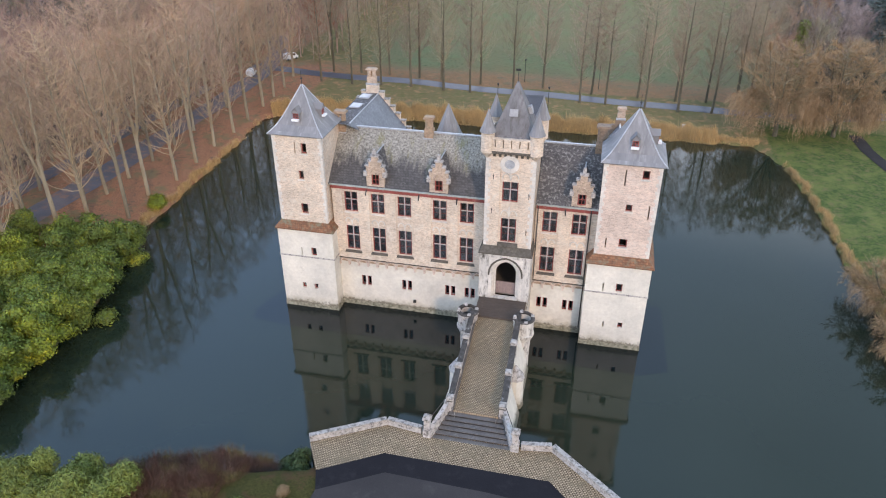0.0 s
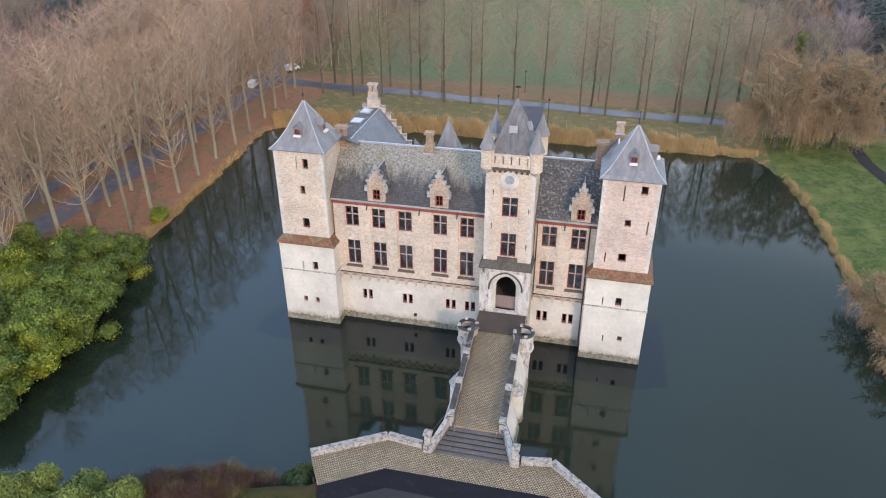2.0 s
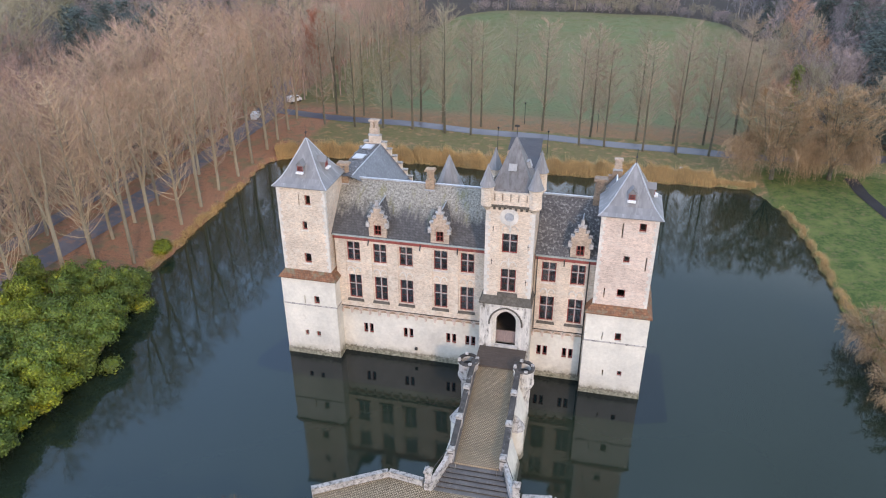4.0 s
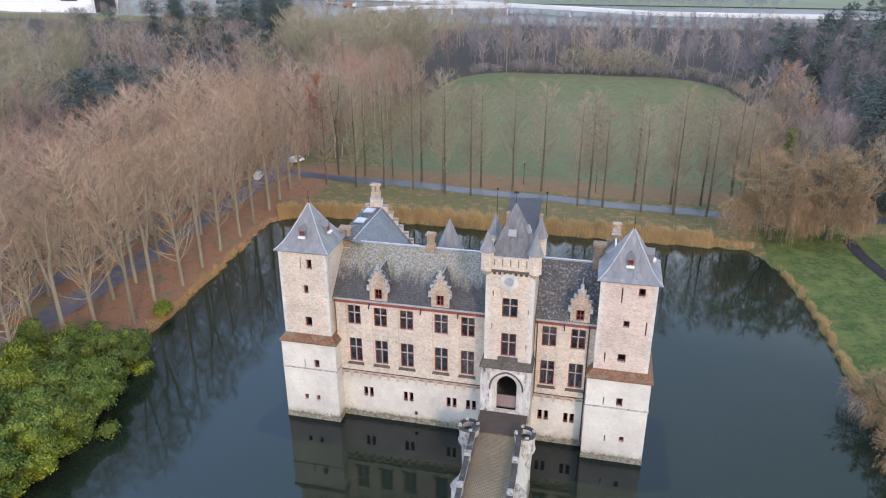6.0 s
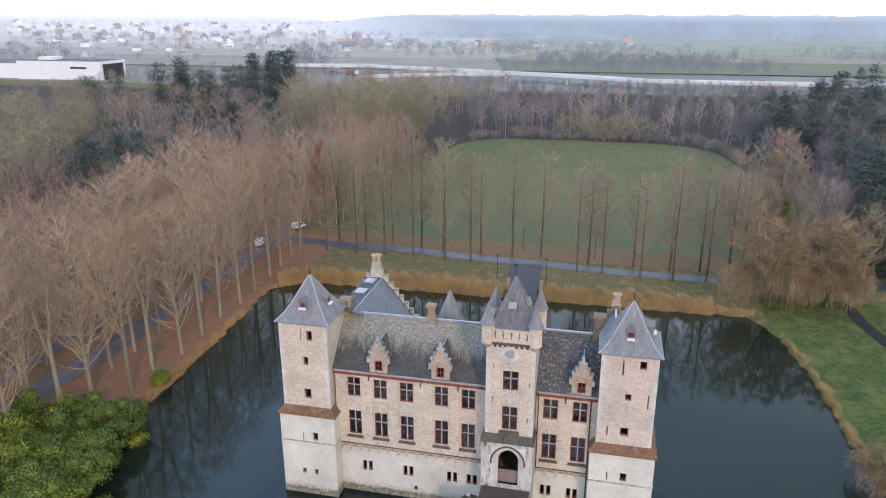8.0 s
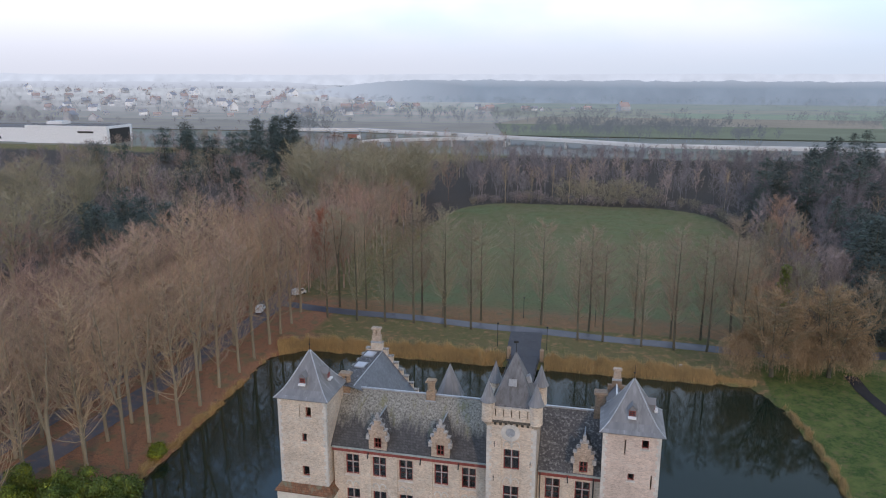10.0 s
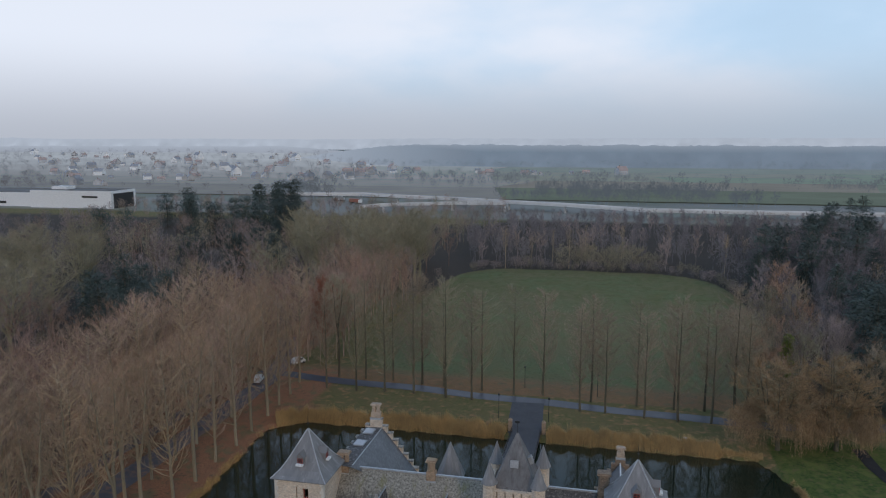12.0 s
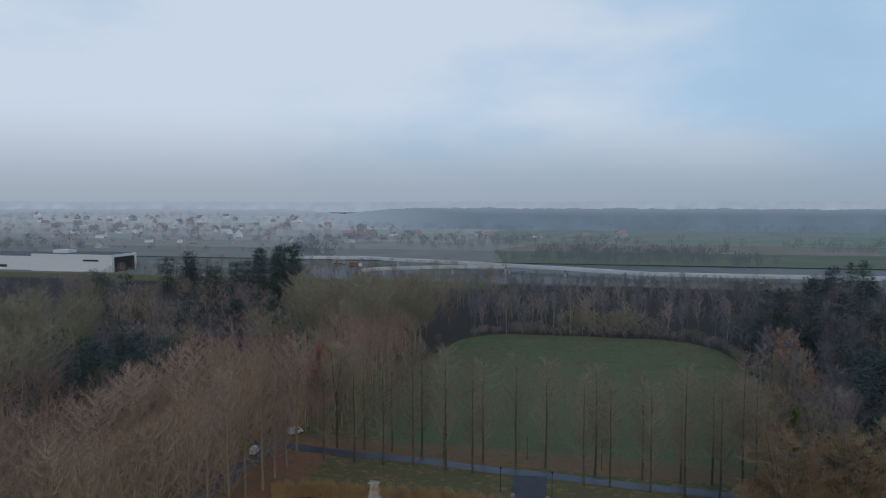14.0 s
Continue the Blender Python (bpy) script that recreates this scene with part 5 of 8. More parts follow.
def rear_wings():
    """The wings behind: a stepped gable with its roof, a stair turret, the court and the smaller wing."""
    x0, x1, yg, rz = -17.6, -8.0, 16.0, 20.95
    m = Mesh().extrude([(-18.6, -1.0), (-18.6, 15.2)] + crow_steps(-13.4, 5.2, 15.2, 21.9, 8, 0.75) + [(-8.2, 15.2), (-8.2, -1.0)], north(yg), 0.5)
    part("stepped_gable", m, BRICK, castle, "crow-stepped brick gable with a tall chimney")
    for i in range(8):
        w = 5.2 - (5.2 - 0.75) * i / 7
        nx = 5.2 - (5.2 - 0.75) * (i + 1) / 7 if i < 7 else 0.0
        z = 15.2 + 6.7 * (i + 1) / 8
        for s in (-1, 1):
            a, b = sorted((-13.4 + s * (w + 0.06), -13.4 + s * nx))
            part("coping_stone", Mesh().box(a, b, yg - 0.58, yg + 0.06, z + 0.002, z + 0.13), TRIM_CAP, castle, "weathered stone gable step")
    chimney(-13.45, yg - 0.25, 1.1, 0.6, 22.03, 23.9, WEATHERED_BRICK, 2)
    part("wall", Mesh().wall(east(x1), 10.7, yg - 0.5, -1, 15.3, 0.5).wall(west(x0), 10.7, yg - 0.5, -1, 15.3, 0.5), BRICK, castle)
    part("roof", Mesh().poly((-12.65, 4.6, rz), (-12.65, yg - 0.5, rz), (-8.2, yg - 0.5, 15.6), (-8.2, 10.9, 15.6)), BLUE_SLATE, castle, "smooth blue-grey slate roof slope")
    part("roof", Mesh().poly((-14.75, 5.0, rz - 0.12), (-12.65, 4.6, rz), (-12.65, yg - 0.5, rz), (-14.75, yg - 0.5, rz - 0.12)).poly((-14.75, yg - 0.5, rz - 0.12), (-18, yg - 0.5, 15.4), (-18, 10, 15.4), (-14.75, 5.0, rz - 0.12)), SLATE, castle, "dark slate flat roof top with skylights")
    part("ridge_capping", Mesh().rod((-12.65, 5, rz), (-12.65, yg - 0.5, rz), 0.07), LEAD, castle)
    for y in (14.0, 10.6):
        s = part("skylight", Mesh().box(-14.35, -13.15, y - 0.75, y + 0.75, rz - 0.02, rz + 0.12), LEAD, castle, "pale framed rooflight")
        part("pane", Mesh().box(-14.22, -13.28, y - 0.62, y + 0.62, rz + 0.125, rz + 0.14), SKY_TINTED_PANE, s, "rooflight pane with reflected sky painted pale")
    # stair turret
    t = part("stair_turret", Mesh().lathe(-3.25, 11.6, [(1.5, -1), (1.5, 17.6), (1.62, 17.7), (1.62, 17.85)], 8, radians(22.5)), BRICK, castle, "octagonal brick stair turret")
    uv_slope(part("roof", Mesh().lathe(-3.25, 11.6, [(1.75, 17.8), (1.45, 18.4), (0.04, 21.7)], 8, radians(22.5)), LEAD_SLATE, t, "grey slate spire"))
    part("courtyard", Mesh().box(-7.9, 12, 11.3, 30, -1.4, 5.2), PLINTH, castle)
    part("courtyard_grass", Mesh().box(-7.7, 11.8, 11.4, 29.8, 5.2, 5.3), IVY, castle, "green courtyard grass")
    part("court_wall", Mesh().wall(north(30), -8, 12.2, -1, 6.2, 0.4), BRICK, castle)
    # smaller wing on the other side
    g = Mesh().extrude([(12.2, -1.0), (12.2, 15.2)] + crow_steps(15.6, 3.2, 15.2, 20.6, 7, 0.55) + [(19.0, 15.2), (19.0, -1.0)], north(14.4), 0.5)
    part("stepped_gable", g, BRICK_DARK, castle, "crow-stepped brick gable")
    chimney(15.6, 14.1, 0.85, 0.55, 20.6, 21.9, WEATHERED_BRICK, 1)
    part("roof", Mesh().poly((15.6, 6.0, 20.0), (15.6, 13.9, 20.0), (12.2, 13.9, 15.4), (12.2, 8.0, 15.4)).poly((15.6, 6.0, 20.0), (15.6, 13.9, 20.0), (19.2, 13.9, 15.4), (19.2, 6.0, 15.4)), BLUE_SLATE, castle, "blue-grey slate roof")
    part("ridge_capping", Mesh().rod((15.6, 6.0, 20.02), (15.6, 13.9, 20.02), 0.09), WHITE_PAINT, castle, "white ridge capping")
    part("wall", Mesh().wall(west(12.4), 10.7, 13.9, -1, 15.3, 0.4).wall(east(19.0), 6.4, 13.9, -1, 15.3, 0.4), BRICK, castle)
    part("wall", Mesh().wall(west(-17.6), 6.4, 10.7, -1, 15.3, 0.4), BRICK, castle)


rear_wings()


# ---- bridge and forecourt ----
COURT_Z = 3.3
# near-black colour that holds the shade of stair risers and bastion hollows
PAINTED_SHADE = surface("stone_painted_shade", (0.035, 0.034, 0.034), (0.055, 0.052, 0.05), None, 1.0, 6.0, 0.8, 0.3, 0.02)


def deck_point(s, y):
    """x of the bridge's centre line shifts a little towards the forecourt; z falls. s: metres from the centre line."""
    t = (y + 4.6) / -13.3
    return 5.3 + 0.4 * t + s, 5.0 - 0.6 * t


def bridge():
    b = thing("stone_bridge", "white stone arched bridge with a cobbled deck to the castle portal", "bridge")
    ys = [-4.6 - 13.3 * i / 12 for i in range(13)]

    def slab(s0, s1, top, under, mat, name, label=""):
        m = Mesh()
        for y in ys:
            x, z = deck_point(0, y)
            m.v += [(x + s0, y, z + under), (x + s1, y, z + under), (x + s1, y, z + top), (x + s0, y, z + top)]
        for i in range(len(ys) - 1):
            for k in range(4):
                j = (k + 1) % 4
                m.f.append((4 * i + k, 4 * i + j, 4 * i + 4 + j, 4 * i + 4 + k))
        n = len(m.v)
        m.f += [(3, 2, 1, 0), (n - 4, n - 3, n - 2, n - 1)]
        return part(name, m, mat, b, label)
    slab(-1.95, 1.95, 0.0, -0.6, COBBLE, "deck", "worn buff cobbled deck")
    slab(-2.15, -1.95, 0.05, -0.6, STEP_STONE, "kerb", "dark stone kerb")
    slab(1.95, 2.1, 0.05, -0.6, STEP_STONE, "kerb", "dark stone kerb")
    slab(-2.5, -2.15, 0.85, -0.6, TRIM, "parapet", "low weathered stone parapet")
    slab(2.1, 2.5, 0.85, -0.6, TRIM, "parapet", "low weathered stone parapet")
    slab(-2.58, -2.07, 0.96, 0.854, COPING, "coping", "dark weathered coping")
    slab(2.02, 2.58, 0.96, 0.854, COPING, "coping", "dark weathered coping")
    # side walls with two arches
    for s, d in ((-2.52, 0.7), (2.52, -0.7)):
        m = Mesh()
        pts = []
        for i in range(61):
            y = -4.0 - 14.4 * i / 60
            z = -1.0
            for c, half in ((-7.6, 2.6), (-14.6, 2.6)):
                if abs(y - c) < half:
                    z = 0.4 + 2.9 * math.sqrt(1 - ((y - c) / half) ** 2)
            pts.append((y, z))
        for (y0, z0), (y1, z1) in zip(pts, pts[1:]):
            xa, ta = deck_point(s, y0)
            xb, tb = deck_point(s, y1)
            m.poly((xa, y0, z0), (xb, y1, z1), (xb, y1, tb - 0.05), (xa, y0, ta - 0.05))
            m.poly((xa + d, y0, z0), (xa, y0, z0), (xb, y1, z1), (xb + d, y1, z1))
            m.poly((xa + d, y0, z0), (xb + d, y1, z1), (xb + d, y1, tb - 0.05), (xa + d, y0, ta - 0.05))
        part("side_wall", m, LIMEWASH, b, "bright limewashed side wall")
    # cutwater piers with conical caps
    for s in (-2.75, 2.75):
        x, z = deck_point(s, -11.1)
        p = part("pier", Mesh().lathe(x, -11.1, [(1.0, -1.2), (0.85, 1.0), (0.8, 3.4)], 10), LIMEWASH, b, "rounded stone pier")
        part("cap", Mesh().lathe(x, -11.1, [(0.92, 3.4), (0.9, 3.5), (0.1, 4.7)], 10), TRIM, p)
    # parapet posts
    for y in (-9.2, -13.4, -17.6):
        for s in (-2.33, 2.3):
            x, z = deck_point(s, y)
            p = part("post", Mesh().box(x - 0.28, x + 0.28, y - 0.28, y + 0.28, z - 0.5, z + 1.15), TRIM, b, "square stone parapet post")
            part("cap", Mesh().frustum((x - 0.33, x + 0.33, y - 0.33, y + 0.33, z + 1.15), (x - 0.33, x + 0.33, y - 0.33, y + 0.33, z + 1.24)).frustum((x - 0.33, x + 0.33, y - 0.33, y + 0.33, z + 1.24), (x - 0.14, x + 0.14, y - 0.14, y + 0.14, z + 1.36)), TRIM_CAP, p)
    # round corbelled bastions at the portal end, hollow on top
    for s in (-2.85, 2.85):
        x, z = deck_point(s, -5.0)
        mat = TRIM if s < 0 else STAINED
        p = part("bastion", Mesh().lathe(x, -5.0, [(0.72, -1.2), (0.72, 1.6), (0.78, 3.3), (0.9, 3.6), (1.08, 3.95), (1.12, 4.2), (1.02, 4.3), (1.02, 5.6), (1.12, 5.68), (1.12, 5.85), (0.74, 5.85), (0.74, 5.2)], 16), mat, b, "round weathered stone bastion")
        # a dark disc paints the shade inside the open top
        part("hollow", Mesh().lathe(x, -5.0, [(0.72, 5.21), (0.72, 5.24)], 16), PAINTED_SHADE, p, "dark disc painted as shade inside the hollow top")
        part("rim", Mesh().lathe(x, -5.0, [(0.7, 5.86), (1.14, 5.86), (1.06, 6.02), (0.78, 6.02)], 16, close=False), COPING, p, "dark broken rim")
        for k in range(4):
            ang = 0.4 + k * 1.55
            part("broken_stone", Mesh().frustum((x + 0.92 * math.cos(ang) - 0.2, x + 0.92 * math.cos(ang) + 0.17, -5.0 + 0.92 * math.sin(ang) - 0.19, -5.0 + 0.92 * math.sin(ang) + 0.16, 6.0), (x + 0.92 * math.cos(ang) - 0.12, x + 0.92 * math.cos(ang) + 0.1, -5.0 + 0.92 * math.sin(ang) - 0.1, -5.0 + 0.92 * math.sin(ang) + 0.12, 6.12 + 0.08 * (k % 3))), TRIM, p)
        o = 1 if s > 0 else -1
        for ya, yb, za in ((-10.2, -5.6, 4.2), (-17.4, -12.3, 3.6)):
            xa, xb = sorted((x - o * 0.45, x + o * 1.15))
            xc, xd = sorted((x - o * 0.45, x - o * 0.2))
            part("buttress", Mesh().frustum((xa, xb, ya, yb, -1.2), (xc, xd, ya + 0.3, yb, za)), LIMEWASH, b, "sloping white stone buttress wall")
    # timber landing before the portal
    for i in range(9):
        y = -1.15 - i * 0.385
        part("landing_plank", Mesh().box(2.95, 7.95, y - 0.37, y, 5.0, 5.18), WOOD, b, "brown landing plank" if i == 0 else "")
    part("landing_beam", Mesh().box(3.1, 3.35, -4.6, -1.1, 4.5, 4.99).box(7.5, 7.75, -4.6, -1.1, 4.5, 4.99), WOOD, b)
    # flaring steps down to the forecourt
    for i in range(6):
        y1, y0 = -17.9 - 0.42 * i, -17.9 - 0.42 * (i + 1)
        z = 4.4 - 0.183 * (i + 1)
        w = 2.15 + 0.2 * (i + 1)
        # riser shade is put into its colour, under a lighter tread
        st = part("stair_step", Mesh().box(5.72 - w, 5.72 + w, y0 + 0.07, y1 + 0.02, 2.6, z - 0.06), PAINTED_SHADE, b, "stone riser with its shade painted dark")
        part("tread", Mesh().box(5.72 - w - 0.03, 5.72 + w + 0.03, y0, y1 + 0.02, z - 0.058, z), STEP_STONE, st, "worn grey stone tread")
    for s in (-1, 1):
        m = Mesh()
        q = [(5.72 + s * 2.3, -17.7), (5.72 + s * 3.4, -20.5)]
        for (xa, ya), (xb, yb) in zip(q, q[1:]):
            for k in range(8):
                u, v = k / 8, (k + 1) / 8
                x0_, y0_, x1_, y1_ = xa + (xb - xa) * u, ya + (yb - ya) * u, xa + (xb - xa) * v, ya + (yb - ya) * v
                t0, t1 = 5.25 - 1.15 * u, 5.25 - 1.15 * v
                for d in (0, 0.36 * s):
                    m.poly((x0_ + d, y0_, 2.4), (x1_ + d, y1_, 2.4), (x1_ + d, y1_, t1), (x0_ + d, y0_, t0))
                m.poly((x0_, y0_, t0), (x1_, y1_, t1), (x1_ + 0.36 * s, y1_, t1), (x0_ + 0.36 * s, y0_, t0))
        part("stair_wall", m, TRIM, b, "sloping stone stair wall")
        x, y = 5.72 + s * 3.75, -20.2
        p = part("post", Mesh().box(x - 0.34, x + 0.34, y - 0.34, y + 0.34, 2.4, 4.1).box(x - 0.26, x + 0.26, y - 0.26, y + 0.26, 4.1, 5.2), TRIM, b, "square stone gate post")
        part("cap", Mesh().box(x - 0.36, x + 0.36, y - 0.36, y + 0.36, 5.2, 5.34).frustum((x - 0.36, x + 0.36, y - 0.36, y + 0.36, 5.34), (x - 0.15, x + 0.15, y - 0.15, y + 0.15, 5.6)), TRIM_CAP, p)
        part("handrail", Mesh().rod((5.72 + s * 2.6, -18.2, 5.9), (5.72 + s * 3.7, -20.1, 4.9), 0.035), DARK_IRON, b, "dark iron handrail")


bridge()


EDGE = [(-7.5, -23.2), (-1.7, -19.8), (1.4, -20.2), (10.0, -20.2), (12.5, -19.8), (24.0, -29.5), (40, -43)]


def forecourt():
    outer = [(-7.5, -23.2), (-1.7, -19.8), (12.5, -19.8), (24.0, -29.5)]
    inner = [(-5.9, -26.0), (-1.0, -23.0), (12.6, -23.0), (21.8, -32.2)]
    inner2 = [(-5.2, -27.9), (-0.4, -25.0), (8.0, -25.2), (11.6, -25.5), (20.4, -34)]
    m = Mesh()
    for i in range(3):
        a, b, c, d = outer[i], outer[i + 1], inner[i + 1], inner[i]
        m.poly((*d, COURT_Z), (*c, COURT_Z), (*b, COURT_Z), (*a, COURT_Z))
        m.poly((*a, COURT_Z), (*b, COURT_Z), (*b, -1.2), (*a, -1.2))
    tagged(part("cobbled_pavement", m, COBBLE), "buff cobbled strip along the moat wall", "pavement", kind="structure")
    z = COURT_Z + 0.01
    tagged(part("asphalt_band", Mesh().poly((*inner[0], z), (*inner2[0], z), (*inner2[1], z), (*inner2[2], z), (*inner2[3], z), (*inner2[4], z), (*inner[3], z), (*inner[2], z), (*inner[1], z)), ASPHALT_DARK), "dark smooth asphalt band", "pavement", kind="structure")
    tagged(part("forecourt", Mesh().poly(*[(x, y, z + 0.004) for x, y in inner2], (30, -60, z), (-8, -60, z)), ASPHALT), "worn grey asphalt forecourt", "pavement", kind="structure")
    wall_ = thing("moat_wall", "low white weathered moat wall with stone coping", "wall")

    def run(a, b, name):
        (ax, ay), (bx, by) = a, b
        l = math.hypot(bx - ax, by - ay)
        nx, ny = -(by - ay) / l, (bx - ax) / l
        m, c = Mesh(), Mesh()
        for mm, o0, o1, z0, z1 in ((m, 0.0, 0.4, -1.3, COURT_Z + 0.55), (c, -0.03, 0.4, COURT_Z + 0.554, COURT_Z + 0.66)):
            p = [(ax + nx * o0, ay + ny * o0), (bx + nx * o0, by + ny * o0), (bx + nx * o1, by + ny * o1), (ax + nx * o1, ay + ny * o1)]
            n = len(mm.v)
            mm.v += [(*q, z0) for q in p] + [(*q, z1) for q in p]
            mm.f += [tuple(n + i for i in q) for q in ((0, 3, 2, 1), (4, 5, 6, 7), (0, 1, 5, 4), (1, 2, 6, 5), (2, 3, 7, 6), (3, 0, 4, 7))]
        part("wall", m, TRIM, wall_)
        part("coping", c, TRIM_CAP, wall_, "dark-stained white coping stones")
    run(EDGE[0], EDGE[1], "l")
    run(EDGE[1], EDGE[2], "l")
    run(EDGE[3], EDGE[4], "r")
    run(EDGE[4], EDGE[5], "r")
    run(EDGE[5], EDGE[6], "r")


forecourt()

# rear causeway
ribbon("rear_drive", [(-1.6, 79.5), (-1.2, 72), (-0.4, 64.5)], 6.6, ASPHALT_REAR, "dark asphalt drive to the rear bridge", 0.08, "road")
rear = thing("rear_bridge", "narrow dark rear bridge with iron railings over the moat", "bridge")
part("deck", Mesh().box(-3.0, 2.4, 29.9, 66, 0.7, 1.1), ASPHALT_REAR, rear)
for _s in (-3.0, 2.3):
    part("parapet", Mesh().box(_s, _s + 0.1, 29.9, 64.5, 1.95, 2.05), DARK_IRON, rear)
    for _i in range(15):
        part("railing_post", Mesh().box(_s, _s + 0.08, 31 + _i * 2.35, 31.08 + _i * 2.35, 1.1, 1.96), DARK_IRON, rear)
for _y in (38, 46, 54, 62):
    part("pier", Mesh().box(-2.6, 2.0, _y, _y + 0.8, -1.4, 0.7), PLINTH, rear)
for _x, _y in ((-3.4, 65.2), (2.9, 65.2)):
    part("gate_post", Mesh().box(_x - 0.35, _x + 0.35, _y - 0.35, _y + 0.35, 0.4, 2.9).frustum((_x - 0.42, _x + 0.42, _y - 0.42, _y + 0.42, 2.9), (_x - 0.1, _x + 0.1, _y - 0.1, _y + 0.1, 3.3)), BRICK_RED, rear, "brick gate post")


# ---- trees ----
def grow(seed, height, clear, radius, boughs=26, side=5, twigs=2500, peak=0.6, leaders=1, fork=0.4, trunk_r=0.24, limb_r=1.0, wide=0.012, twig_len=(0.5, 1.3),
         lift=(0.25, 0.5), low=0.45, lean=0.03, droop=0.0, fine=2, stubs=0):
    """A bare tree whose boughs rise to a rounded crown: (stems, limbs, twigs). Stems and limbs are (p, q, r0, r1); twigs are slim triangles.
    peak: where the crown is widest; lift: how far up the crown a bough climbs; low: the crown's width at its foot; stubs: short shoots on the bole."""
    rng = random.Random(seed)
    J = lambda a: rng.uniform(-a, a)
    stems, limbs, spots, tri = [], [], [], []
    span = height - clear
    lump = [rng.uniform(0, 6.28) for _ in range(4)]

    def reach(v, a):
        r = low + (1 - low) * (max(v, 0) / peak) ** 0.8 if v < peak else math.sqrt(max(0.0, 1 - ((v - peak) / (1.02 - peak)) ** 2))
        return radius * r * (1 + 0.14 * math.sin(2 * a + lump[0]) + 0.1 * math.sin(3 * a + 5 * v + lump[1]))

    def bend(p, c, q, r0, r1, n, store, shake):
        pts = [p]
        for i in range(1, n + 1):
            w = i / n
            x = p * (1 - w) ** 2 + c * 2 * w * (1 - w) + q * w * w + Vector((J(shake), J(shake), J(shake))) * (1 if i < n else 0)
            store.append((pts[-1], x, r0 + (r1 - r0) * (i - 1) / n, r0 + (r1 - r0) * w))
            pts.append(x)
        return pts

    def shoot(p, d, length, w):
        side_ = d.cross(Vector((J(1), J(1), J(1)))).normalized() * w
        tri.append((p - side_, p + side_, p + d * length))
    chains = []
    if leaders == 1:
        top = Vector((J(lean) * height, J(lean) * height, height * 0.98))
        chains.append(bend(Vector((0, 0, 0)), top * 0.5 + Vector((J(0.3), J(0.3), 0)), top, trunk_r, 0.02, 10, stems, 0.06))
    else:
        f = Vector((J(0.3), J(0.3), height * fork))
        base = bend(Vector((0, 0, 0)), f * 0.5, f, trunk_r, trunk_r * 0.8, 4, stems, 0.05)
        for k in range(leaders):
            a = 6.283 * k / leaders + J(0.5)
            out = radius * rng.uniform(0.25, 0.62)
            q = Vector((out * math.cos(a), out * math.sin(a), height * rng.uniform(0.86, 0.98)))
            s = base[-1 - k % 2]
            c = Vector((s.x + (q.x - s.x) * 0.75, s.y + (q.y - s.y) * 0.75, s.z + (q.z - s.z) * 0.4))
            chains.append(bend(s, c, q, trunk_r * 0.62 / math.sqrt(leaders / 3), 0.02, 8, stems, 0.12))
    for b in range(boughs):
        chain = chains[b % len(chains)]
        z0 = max(clear, chain[0].z)
        u = ((b + rng.random()) / boughs) ** 0.9
        z = z0 + (chain[-1].z * 0.97 - z0) * u
        i = max(j for j in range(len(chain) - 1) if chain[j].z <= z or j == 0)
        p = chain[i].lerp(chain[i + 1], max(0, min(1, (z - chain[i].z) / max(chain[i + 1].z - chain[i].z, 0.01))))
        a = b * 2.4 + J(0.6)
        v0 = (p.z - clear) / span
        v = min(0.99, v0 + rng.uniform(*lift) * (1 - v0) + 0.04)
        r = reach(v, a) * rng.uniform(0.6, 1.06)
        q = Vector((p.x * 0.5 + r * math.cos(a), p.y * 0.5 + r * math.sin(a), clear + span * v - droop * r * (1 - v)))
        length = (q - p).length
        c = p.lerp(q, 0.5) + Vector((0.16 * r * math.cos(a), 0.16 * r * math.sin(a), -0.10 * length + droop * 0.6 * length))
        pts = bend(p, c, q, (0.018 + 0.008 * length) * limb_r, 0.008, 5, limbs, 0.04 * length ** 0.5)
        for i in range(1, 6):
            d = (pts[i] - pts[i - 1]).normalized()
            spots.append((pts[i - 1], pts[i], d))
            for _ in range(side if i < 5 else 2):
                e = (d + Vector((J(0.8), J(0.8), rng.uniform(-0.25, 0.55) - droop))).normalized()
                l = length * rng.uniform(0.16, 0.36) * (1.15 - 0.1 * i) + 0.25
                s = pts[i - 1].lerp(pts[i], rng.random())
                m = s + e * l * 0.5
                e2 = (e + Vector((J(0.25), J(0.25), 0.16 - 1.2 * droop))).normalized()
                w = m + e2 * l * 0.5
                rr = 0.016 * limb_r
                limbs.append((s, m, rr, rr * 0.7))
                limbs.append((m, w, rr * 0.7, rr * 0.35))
                spots += [(s, m, e), (m, w, e2), (m, w, e2)]
                for _k in range(fine):
                    g = (e2 + Vector((J(0.8), J(0.8), rng.uniform(-0.2, 0.6) - 1.4 * droop))).normalized()
                    h = s.lerp(w, rng.uniform(0.2, 1))
                    ll = l * rng.uniform(0.3, 0.6)
                    shoot(h, g, ll, wide * 1.15)
                    spots.append((h, h + g * ll * 0.8, g))
    for _ in range(twigs):
        p, q, d = spots[rng.randrange(len(spots))]
        shoot(p.lerp(q, rng.random()), (d + Vector((J(0.75), J(0.75), rng.uniform(-0.15, 0.65) - 1.8 * droop))).normalized(), rng.uniform(*twig_len), wide * rng.uniform(0.7, 1.2))
    for _ in range(stubs):
        ch = chains[0]
        i = rng.randrange(1, len(ch) - 1)
        a = rng.uniform(0, 6.283)
        shoot(ch[i].lerp(ch[i - 1], rng.random()), Vector((math.cos(a), math.sin(a), rng.uniform(-0.1, 0.8))).normalized(), rng.uniform(0.3, 1.3), wide * 1.4)
    return stems, limbs, tri


